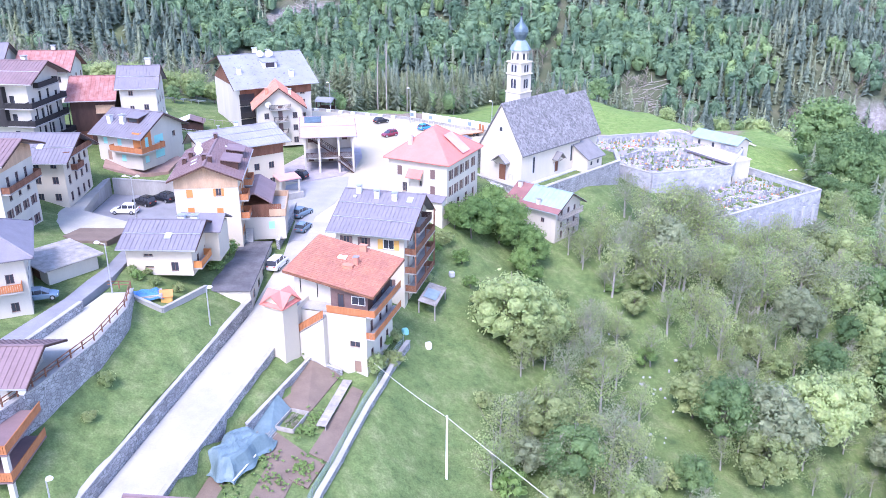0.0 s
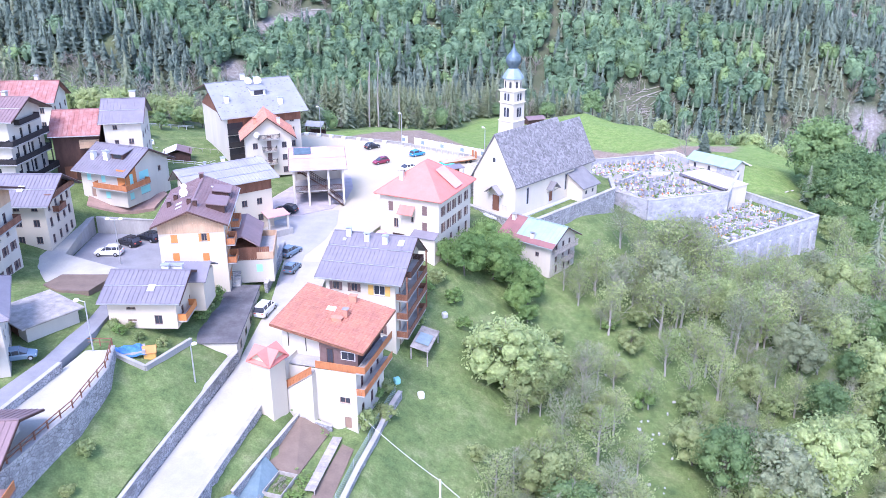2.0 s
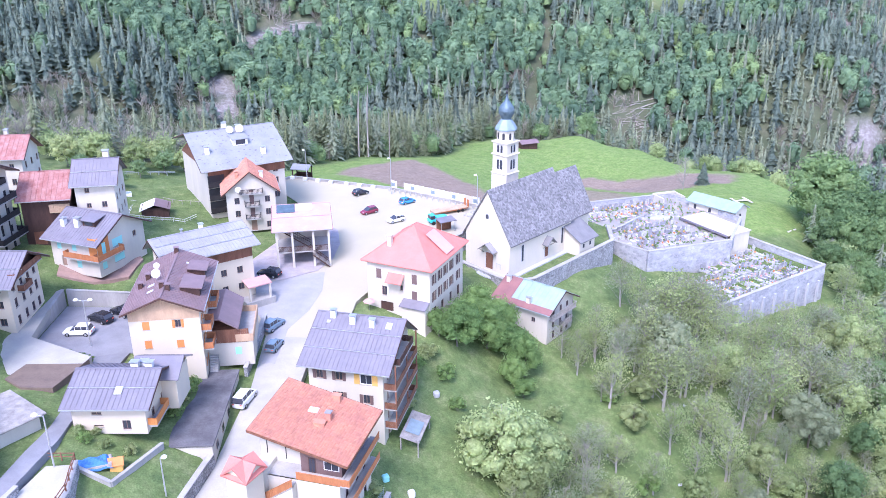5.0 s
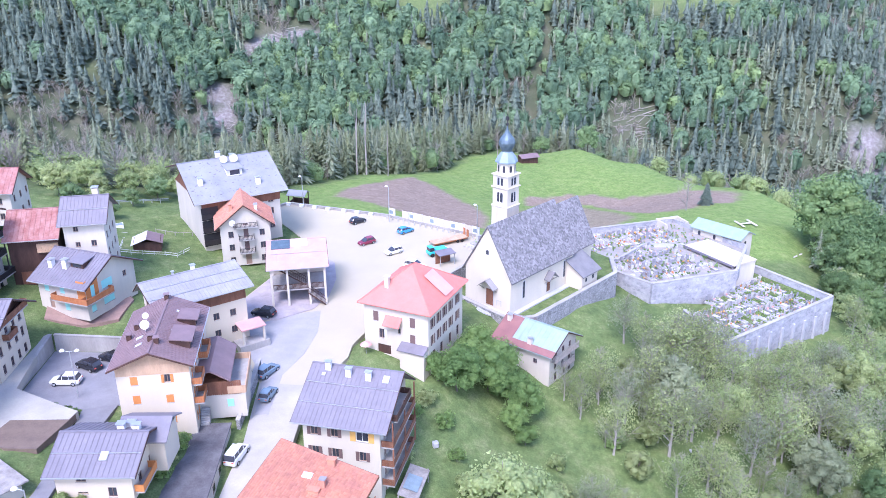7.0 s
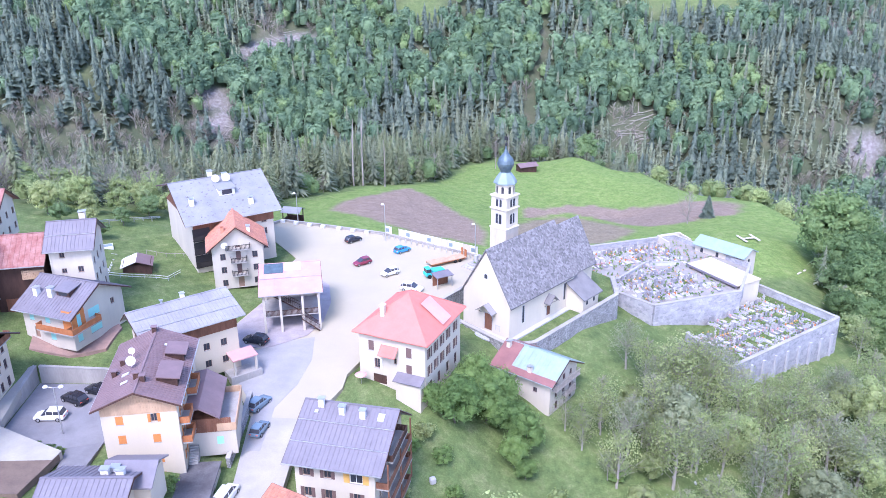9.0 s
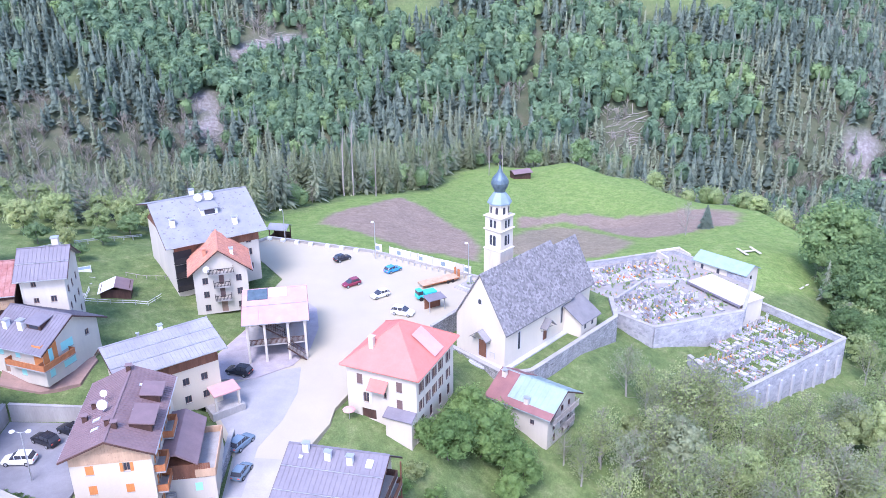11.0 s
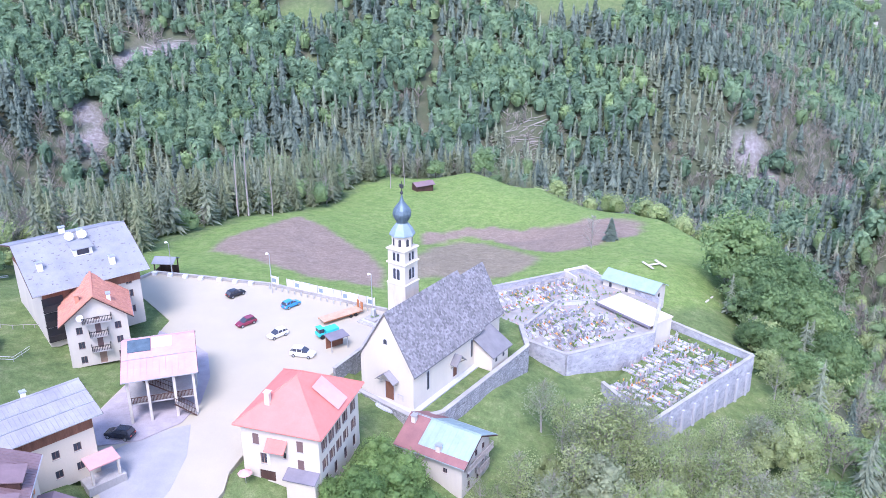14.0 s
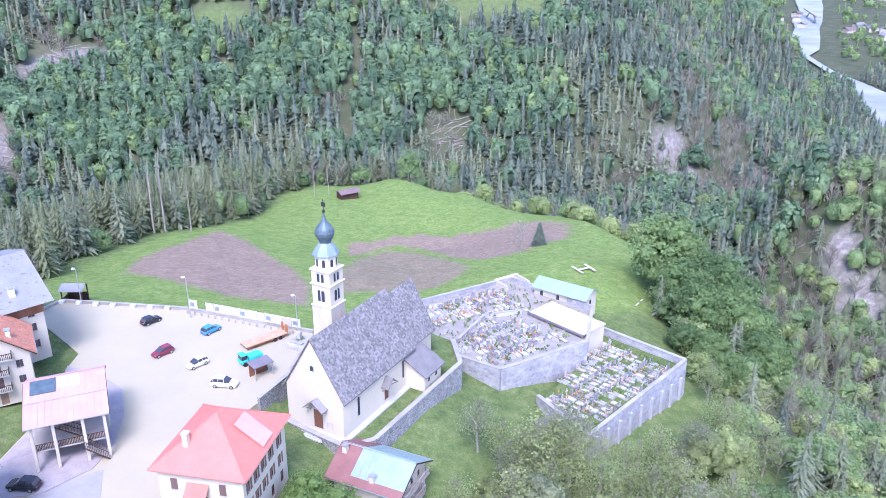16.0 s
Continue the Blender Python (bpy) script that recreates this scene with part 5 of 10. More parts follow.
def pavilion():
    h = House("pavilion", -23.6, 163.2, 0, 9, 10.2, 13.2, "open pavilion with pinkish sheet roof on white posts over stairs", WHITE, "pavilion")
    h.roof(7.3, 9.0, "x", 2.6, over=0.6, end=0.4, material=PINKR, seam=0.9, lines=1, back_over=0.4)
    for x in (-4.7, -1.9, 1.9, 4.7):
        h.post(x, -6.6, -0.3, 7.25, 0.2, WHITE)
        h.post(x, 1.0, -0.3, 7.8, 0.2, WHITE)
    bm = bmesh.new()
    slab(bm, [(-4.6, -0.6, 8.78), (-1.2, -0.6, 8.78), (-1.2, 2.4, 9.33), (-4.6, 2.4, 9.33)], 0.08)
    part("solar_panel", bm, COPPER, h.e, "bluish solar panel")
    bm = bmesh.new()
    slab(bm, [(-1.0, 0.0, 8.86), (2.0, 0.0, 8.86), (2.0, 2.4, 9.31), (-1.0, 2.4, 9.31)], 0.08)
    part("skylight", bm, LAMPG, h.e, "pale translucent rooflight")
    bm = bmesh.new()
    bx(bm, -5.0, 5.0, 1.3, 6.5, -0.4, 7.6)
    bk = part("rear_block", bm, WHITE, h.e)
    for x, z in ((-3.6, 4.2), (3.4, 4.6), (-3.6, 0.2), (0.4, 0.2)):
        bm = bmesh.new()
        bx(bm, x - 0.5, x + 0.5, 1.24, 1.31, z, z + 2.1)
        part("door", bm, DARKWOOD, bk)
    for z in (2.9,):
        bm = bmesh.new()
        bx(bm, -4.9, 4.9, -6.0, 1.29, z - 0.25, z)
        gl = part("gallery", bm, CONC, h.e)
        bm = bmesh.new()
        for i in range(48):
            bx(bm, -4.9 + i * 0.204, -4.9 + i * 0.204 + 0.1, -6.05, -6.0, z + 0.05, z + 0.95)
        bx(bm, -4.9, 4.9, -6.08, -5.98, z + 0.951, z + 1.03)
        part("railing", bm, DARKWOOD, gl)
    for k, (xa, za, xb, zb, y) in enumerate(((-3.6, 6.4, 1.4, 2.9, -4.4), (4.6, 0.1, 1.6, 2.7, -7.4))):
        n = 16
        bm = bmesh.new()
        for i in range(n):
            f = i / n
            x, z = xa + (xb - xa) * f, za + (zb - za) * f
            bx(bm, x - 0.16, x + 0.16, y, y + 1.3, z, z + 0.12)
        st = part("stair_flight", bm, CONC, h.e)
        bm = bmesh.new()
        for yy in (y, y + 1.3):
            tube(bm, (xa, yy, za + 1.0), (xb, yy, zb + 1.0), 0.05, 0.05, 5)
            tube(bm, (xa, yy, za - 0.1), (xb, yy, zb - 0.1), 0.12, 0.12, 4)
            for i in range(14):
                f = (i + 0.5) / 14
                tube(bm, (xa + (xb - xa) * f, yy, za + (zb - za) * f), (xa + (xb - xa) * f, yy, za + (zb - za) * f + 1), 0.03, 0.03, 4)
        part("railing", bm, DARKWOOD, st)


pavilion()


def hotel():
    # near eave runs from the south-west to the east; the ridge is parallel to it
    h = House("hotel", -42.6, 191.6, 1.5, 30.2, 16.5, 19.5, "large white hotel with worn grey roof, timber eaves and dark loggias", WHITE, "hotel")
    h.row("S", [3, 7, 11, 14.5], [2.5, 5.6, 8.2], 1.1, 1.4)
    h.row("E", [15.5, 17.8], [2.6, 5.6], 1.0, 2.0, kind="door")
    h.walls(10.6, 15.8, "x", gable_mat=BROWNWOOD)
    h.roof(11.2, 16.3, "x", 0, over=1.3, end=1.6, material=PATCHR, seam=0, back_eave=13.4)
    vs, fs = [], []
    rng = random.Random(4)
    m, p, th = h.prof
    for i in range(200):
        x, y = rng.uniform(-9.2, 9.2), rng.uniform(-10.5, -0.4)
        z = np.interp(y, [p[0][0], p[1][0]], [p[0][1], p[1][1]]) + th + 0.02
        w, d = rng.uniform(0.07, 0.2), rng.uniform(0.1, 0.3)
        s = (p[1][1] - p[0][1]) / (p[1][0] - p[0][0])
        b = len(vs)
        vs += [(x - w, y - d / 2, z - s * d / 2), (x + w, y - d / 2, z - s * d / 2), (x + w, y + d / 2, z + s * d / 2), (x - w, y + d / 2, z + s * d / 2)]
        fs.append((b, b + 1, b + 2, b + 3))
    tagged(raw("loose_shingle", vs, fs, SLATE, h.e), kind="stuff")
    for x, y in ((1.5, -1.2), (-1.0, 0.6), (4.4, -8.2), (-7.0, -6.2)):
        h.chimney(x, y, 0.9, 0.8, 1.2, WFRAME, METAL)
    h.dormer(0.6, -5.2, 3.2, 3.2, 1.3, PATCHR, WFRAME)
    h.dish(-0.6, -2.0, 16.6, 0.8)
    h.dish(1.6, -2.2, 16.6, 0.8)
    for i in range(48):
        bm = bmesh.new()
        bx(bm, -8.2 + i * 0.345, -8.2 + i * 0.345 + 0.33, -9.84, -9.77, 8.6, 11.0)
        part("board", bm, BROWNWOOD, h.e)
    # dark panels on the wall stand in for the shaded loggia recesses, west end
    for z in (1.6, 4.4, 7.2):
        bm = bmesh.new()
        bx(bm, -8.4, -5.0, -9.86, -9.78, z, z + 2.2)
        lg = part("loggia", bm, DARKMETAL, h.e, "flat dark panel standing in for a shaded loggia recess")
        bm = bmesh.new()
        bx(bm, -8.5, -4.9, -10.5, -10.42, z - 0.1, z + 0.95)
        bx(bm, -8.5, -4.9, -10.42, -9.87, z - 0.25, z - 0.1)
        part("balustrade", bm, BLACKWOOD, lg)
    for z in (2.4, 5.4, 8.6):
        h.balcony("E", 13.2, 18.6, z, 1.4, DARKWOOD)


hotel()


def orange_townhouse():
    h = House("town_house", -36.4, 178.2, 0.8, 15, 9.6, 9.2, "white house with orange half-hipped roof and central balconies", WHITE)
    h.row("S", [2.0, 8.0], [0.6, 3.3, 6.0], 1.0, 1.3, shutter=None, frame_mat=BROWNP)
    h.row("S", [4.9], [3.0, 5.7, 8.3], 0.9, 2.0, kind="door", frame_mat=BROWNP)
    h.opening("S", 5.0, 0.1, 1.1, 2.2, "door")
    h.opening("S", 8.0, 6.0, 0.02, 0.02)
    h.row("W", [2.4, 6.4], [3.3, 6.0], 0.9, 1.3, frame_mat=BROWNP)
    h.walls(8.8, 12.4, "y")
    h.roof(8.8, 12.6, "y", 0, over=1.0, end=0.9, material=ORANGER, seam=0)
    m, p, th = h.prof
    for s in (0, 2):
        vs, fs = [], []
        a, b = p[s], p[1]
        tile_courses_y(h, -5.3, 5.3, a, b, th, m)
    h.chimney(-2.6, 2.4, 0.8, 0.6, 1.2, ORANGER, ORANGER)
    h.chimney(-3.2, -2.4, 0.8, 0.6, 1.0, WFRAME, METAL)
    for z in (2.9, 5.6, 8.2):
        h.balcony("S", 3.4 if z < 8 else 2.6, 6.4 if z < 8 else 7.2, z, 1.1, DARKMETAL, slats=False)
    h.dish(-2.4, -5.2, 9.2, 0.6)


def tile_courses_y(h, x0, x1, a, b, th, m):
    """Tile rows on one slope of a roof whose ridge runs along its own x axis turned by m."""
    vs, fs = [], []
    (ya, za), (yb, zb) = a, b
    ln = math.hypot(yb - ya, zb - za)
    k, nx = int(ln / 0.42), int((x1 - x0) / 0.34)
    for i in range(k):
        for j in range(nx):
            q = len(vs)
            for d, up in ((i * 0.42, 0.1), ((i + 1.05) * 0.42, 0.03)):
                for f, bump in ((0, 0), (0.5, 0.05), (1, 0)):
                    vs.append(m @ Vector((x0 + (x1 - x0) * (j + f) / nx, ya + (yb - ya) * d / ln, za + (zb - za) * d / ln + th + up + bump)))
            fs += [(q, q + 1, q + 4, q + 3), (q + 1, q + 2, q + 5, q + 4)]
    tagged(raw("tile_relief", vs, fs, ORANGER, h.e), kind="stuff")


orange_townhouse()


def town_hall():
    h = House("town_hall", -1.7, 146.4, -4.6, -25.5, 11.6, 13.6, "three-storey pale building with red hipped roof and brown shutters", PALE, "town hall")
    us = [1.6, 3.9, 6.2, 8.6, 11.4]
    h.row("E", us, [8.7, 5.7], 0.85, 1.7, shutter=BROWNP)
    h.row("E", [2.0, 5.0, 8.4, 11.6], [2.6], 1.0, 1.9, frame_mat=BROWNP)
    h.row("S", [2.2, 8.8], [8.8], 0.95, 1.7, shutter=BROWNP, closed=True)
    h.opening("S", 3.2, 5.8, 0.95, 1.7, shutter=WFRAME)
    h.opening("S", 6.4, 7.2, 0.5, 1.0)
    h.opening("S", 8.8, 5.8, 0.95, 1.7, shutter=BROWNP, closed=True)
    h.opening("S", 3.6, 3.0, 2.4, 1.7, "door", frame_mat=DARKWOOD)
    h.opening("S", 9.6, 0.6, 0.8, 1.2)
    h.opening("S", 10.8, 0.2, 0.7, 2.2, "door")
    h.row("W", us, [8.7, 5.9], 0.85, 1.6, shutter=BROWNP)
    h.walls(11.7)
    hip_roof(h, 11.7, 16.7, 0.75, REDR, 1.2)
    h.chimney(-2.6, -4.4, 0.7, 0.7, 1.6, PALE, PALE)
    bm = bmesh.new()
    q = Matrix.Translation((4.3, 0.0, 13.65)) @ Matrix.Rotation(math.atan2(5.0, 6.5), 4, "Y")
    bx(bm, -2.6, 2.2, -1.0, 2.2, 0.22, 0.3, m=q)
    part("rooflight", bm, PINKR, h.e, "pale weathered sheets let into the roof")
    bm = bmesh.new()
    slab(bm, [(-1.8, -6.81, 10.2), (1.2, -6.81, 10.2), (1.2, -8.2, 8.9), (-1.8, -8.2, 8.9)], 0.1)
    part("awning", bm, REDR, h.e, "red sloping awning")
    bm = bmesh.new()
    slab(bm, [(1.0, -6.81, 6.0), (5.8, -6.81, 6.0), (5.8, -8.7, 5.3), (1.0, -8.7, 5.3)], 0.14)
    part("entrance_canopy", bm, LAV, h.e)
    bm = bmesh.new()
    bx(bm, 1.4, 5.7, -8.4, -6.81, -1.5, 5.3)
    part("entrance_porch", bm, PALE, h.e)


town_hall()


def green_house():
    # the gable faces south-east; origin at the middle of the body
    h = House("cottage", 19.6, 149.4, -9.4, 50.5, 8.6, 10.4, "small white house with green and brown metal roof and wooden balconies", WHITE)
    h.row("S", [2.0, 4.4, 6.6], [5.0, 2.6], 0.8, 1.1, frame_mat=BROWNP)
    h.row("S", [2.2, 5.0, 6.8], [0.4], 0.8, 1.5, frame_mat=BROWNP)
    h.row("W", [3.0, 7.5], [3.6], 0.8, 0.9, frame_mat=BROWNP)
    h.walls(6.4, 8.8, "y")
    h.roof(6.4, 8.8, "y", 0, over=0.9, end=0.9, material=GREENR, seam=0.9)
    m, p, th = h.prof
    for s in (0, 2):
        (ya, za), (yb, zb) = p[s], p[1]
        bm = bmesh.new()
        for x0, x1 in ((2.6, 6.3),):
            v = [m @ Vector((x, y, z + th + 0.1)) for x, y, z in ((x0, ya, za), (x1, ya, za), (x1, yb, zb), (x0, yb, zb))]
            slab(bm, v, 0.09)
        part("brown_roof_sheet", bm, MAROONR, h.e, "older brown sheet")
    bm = bmesh.new()
    (ya, za), (yb, zb) = p[2], p[1]
    f = 0.22
    slab(bm, [m @ Vector((x, y, z + th + 0.1)) for x, y, z in ((-6.1, ya, za), (2.6, ya, za), (2.6, ya + (yb - ya) * f, za + (zb - za) * f), (-6.1, ya + (yb - ya) * f, za + (zb - za) * f))], 0.03)
    part("brown_roof_sheet", bm, MAROONR, h.e, "older brown sheet along the eave")
    h.chimney(-1.0, 3.9, 0.7, 0.7, 0.9, WHITE, METAL)
    h.chimney(5.0, 1.2, 0.7, 0.7, 1.0, WHITE, METAL)
    for z, a, b in ((4.6, 0.6, 8.4), (2.3, 4.0, 7.2)):
        h.balcony("S", a, b, z, 0.9, GREYWOOD, slats=False, slab_mat=GREYWOOD)


green_house()


# houses at the village's west edge
def black_balcony_house():
    h = House("balcony_house", -80.2, 147.2, 5.0, -5, 17, 10.4, "tall white house with black wooden balconies and brown roof", WHITE)
    for z in (2.0, 5.0, 8.1, 11.2):
        for u in (1.4, 3.8, 6.4, 9.0):
            h.opening("E", u, z, 0.85, 1.2 if u in (1.4, 9.0) else 2.0, "window" if u in (1.4, 9.0) else "door", frame_mat=BLACKWOOD)
    h.row("S", [9.0, 14.0], [2.2, 5.2, 8.2, 11.4], 0.9, 1.6, frame_mat=BLACKWOOD)
    h.walls(15.7, 18.1, "x")
    h.opening("E", 5.2, 14.2, 0.02, 0.02)
    h.roof(15.7, 18.1, "x", 0, over=1.3, end=1.7, material=BROWNR, lines=1)
    for z in (7.9, 11.0):
        h.balcony("E", -1.2, 10.4, z, 1.2, BLACKWOOD)
        h.balcony("S", 8.4, 17.0, z, 1.2, BLACKWOOD)
    h.balcony("E", 2.0, 8.4, 14.0, 1.1, BLACKWOOD)
    h.balcony("E", 3.0, 10.4, 4.6, 2.0, BLACKWOOD)
    for y in (-5.0, -1.7, 1.7, 5.0):
        h.post(9.6, y, 4.6, 12.0, 0.08, BLACKWOOD)
    bm = bmesh.new()
    bx(bm, 2.4, 4.6, -6.4, -5.21, 7.8, 14.6)
    part("timber_bay", bm, BLACKWOOD, h.e, "black timber bay")
    h.dormer(-0.6, -3.6, 3.0, 2.4, 0.9, BROWNR)
    h.chimney(4.6, 2.0, 0.8, 0.8, 1.2, WHITE, METAL)


black_balcony_house()


def red_barn():
    h = House("barn", -66.8, 157.0, 6.4, 10, 8.0, 9.4, "dark timber barn with rusty red sheet roof", DARKWOOD, "barn")
    h.opening("S", 2.2, 0.4, 2.0, 2.4, "door", frame_mat=BROWNWOOD)
    h.walls(9.2, 12.0, "x")
    h.roof(9.3, 12.2, "x", 0, over=1.2, end=0.5, material=RUSTR, seam=0.8)
    rng = random.Random(2)
    for i in range(13):
        for j in range(6):
            bm = bmesh.new()
            x = 0.6 + i * 0.26
            bx(bm, x, x + 0.24, -5.1 - rng.random() * 0.1, -4.72, 6.2 + j * 0.26, 6.44 + j * 0.26)
            part("firewood_log", bm, TANWOOD, h.e)


red_barn()


def grey_barn_house():
    h = House("barn_house", -58.7, 158.8, 6.2, 10, 6.6, 9.2, "white house with bluish grey metal roof and chimney", WHITE)
    h.row("S", [2.0], [9.4, 6.6], 0.8, 0.9)
    h.row("S", [4.6], [3.6, 6.6], 0.9, 1.1)
    h.row("E", [1.6, 4.2, 7.0], [7.4, 4.4, 1.4], 0.9, 1.3, frame_mat=BROWNP)
    h.walls(11.2, 14.0, "x")
    h.roof(11.2, 14.1, "x", 0, over=0.9, end=0.7, material=LAV, lines=1)
    h.chimney(1.6, 1.0, 1.0, 0.9, 1.6, OLDWALL, METAL)


grey_barn_house()


def far_shed():
    for x, y, z, rz, w, d, e, r, rm, lb in ((-84, 176, 10.4, 5, 10, 9, 7, 10.0, RUSTR, "white house with patched red sheet roof"), (-97, 172, 11, 8, 12, 11, 8, 11.4, LAV, "white house with grey metal roof at the wood's edge")):
        h = House("village_house", x, y, z, rz, w, d, lb, WHITE)
        h.row("S", [2, 5, 8], [1.2, 4.2], 0.9, 1.3)
        h.row("E", [2, 5, 8], [1.2, 4.2], 0.9, 1.3)
        h.walls(e, r, "x")
        h.roof(e, r, "x", 0, material=rm, seam=0.9)
        h.chimney(1, 1)


far_shed()


def lavender_house():
    h = House("house", -67.4, 130.0, 3.2, 0, 14, 9.6, "cream three-storey house with grey metal roof and small balconies", CREAM)
    h.row("S", [9.6, 12.4], [1.2, 4.0, 6.6], 1.0, 1.2, frame_mat=BROWNP)
    h.row("E", [1.6, 4.0, 6.2, 8.2], [0.8, 3.6, 6.2], 0.85, 1.5, frame_mat=BROWNP)
    h.walls(8.5, 11.0, "x", gable_mat=DARKWOOD)
    h.roof(8.5, 11.0, "x", 0, over=1.6, end=1.4, material=LAV, lines=1)
    h.balcony("E", 2.6, 5.4, 5.6, 1.0, BROWNWOOD)
    h.balcony("E", 0.6, 9.4, 8.2, 1.0, BROWNWOOD)
    h.skylight(3.0, -3.0, 1.0, 1.3)


lavender_house()


def west_house():
    h = House("house", -67.2, 112.6, 3.2, 0, 12, 10, "white three-storey house with orange timber gable and long balcony", WHITE)
    h.row("E", [1.4, 3.6, 6.0, 8.4], [1.0, 4.0], 0.85, 1.3, frame_mat=BROWNP, shutter=BROWNP)
    h.row("E", [2.4, 5.0, 7.6], [8.3, 6.4], 0.85, 1.6, frame_mat=BROWNP)
    h.row("S", [8, 10.5], [1.0, 4.2, 7.2], 0.95, 1.4, frame_mat=BROWNP)
    h.walls(12.6, 14.4, "x", gable_mat=TANWOOD)
    h.roof(12.8, 14.5, "x", 0, over=1.5, end=1.7, material=BROWNR)
    for i in range(28):
        bm = bmesh.new()
        bx(bm, 6.01, 6.07, -5.0 + i * 0.357, -4.66 + i * 0.357, 10.9, 12.6)
        part("board", bm, TANWOOD, h.e)
    h.balcony("E", 0.2, 9.8, 8.0, 1.2, BROWNWOOD)


west_house()


def corner_house():
    h = House("house", -57.5, 89.1, 2.8, 115, 11, 14.6, "white house with dark bluish hipped roof and orange-brown balcony", WHITE)
    h.row("W", [10.0, 12.8], [1.0, 4.6], 0.9, 1.2, frame_mat=BROWNP)
    h.row("W", [7.4], [4.2], 0.95, 2.0, kind="door")
    h.row("S", [2.0, 5.0, 8.0], [1.0, 4.4], 0.9, 1.2, frame_mat=BROWNP)
    h.walls(7.9)
    hip_roof(h, 7.7, 11.8, 1.1, LAV, 3.6)
    h.balcony("W", 6.0, 14.0, 3.9, 1.1, WOOD)
    h.chimney(0.6, 4.0, 0.8, 0.8, 1.0, WHITE, METAL)


corner_house()


def near_west_house():
    h = House("house", -47.4, 72.4, -3.6, 2, 9.8, 8, "house with brown roof and deep reddish-brown balconies", WHITE)
    h.row("S", [2.5, 6.0, 8.6], [2.7, 5.7], 0.95, 2.0, kind="door")
    h.walls(8.6, 10.4, "x")
    h.roof(8.8, 10.4, "x", 0, over=1.0, end=2.4, material=BROWNR)
    for z in (2.6, 5.6):
        h.balcony("S", 1.0, 12.7, z, 7.4, WOOD, slab_mat=BROWNR)
    for x in (0.0, 7.4):
        h.post(x, -11.0, -4, 5.5, 0.25, WHITE)
    h.dish(6.6, -4.4, 8.0, 0.4)


near_west_house()


def low_roof():
    h = House("house", -23.4, 56.6, -9.2, -5, 9, 7, "house with brownish metal roof beside the road", WHITE)
    h.walls(5.6, 7.9, "x", 2.6)
    h.roof(5.6, 8.0, "x", 2.6, over=0.8, end=0.9, material=BROWNR, back_over=0.5)


low_roof()


def stone_garage():
    g = thing("garage", -50.6, 99.4, 3.0, -38, "small garage with stone-slab roof and brown doors", "garage")
    bm = bmesh.new()
    bx(bm, -3.6, 3.4, -3.4, 3.4, 0, 2.6)
    w = part("wall", bm, WHITE, g)
    bm = bmesh.new()
    bx(bm, -4.4, 4.2, -4.2, 4.0, 2.604, 2.85, 0.05)
    part("flat_roof", bm, GREYWOOD, g, "weathered grey slab roof")
    bm = bmesh.new()
    for i in range(2):
        bx(bm, -2.6 + i * 2.0, -0.7 + i * 2.0, -3.46, -3.39, 0.02, 2.2)
    part("garage_door", bm, BROWNWOOD, w)


stone_garage()


# ---- church ----
CA, CP = Vector((0.69, 0.724, 0)), Vector((0.724, -0.69, 0))
CHX, CHY = 11.6, 161.1


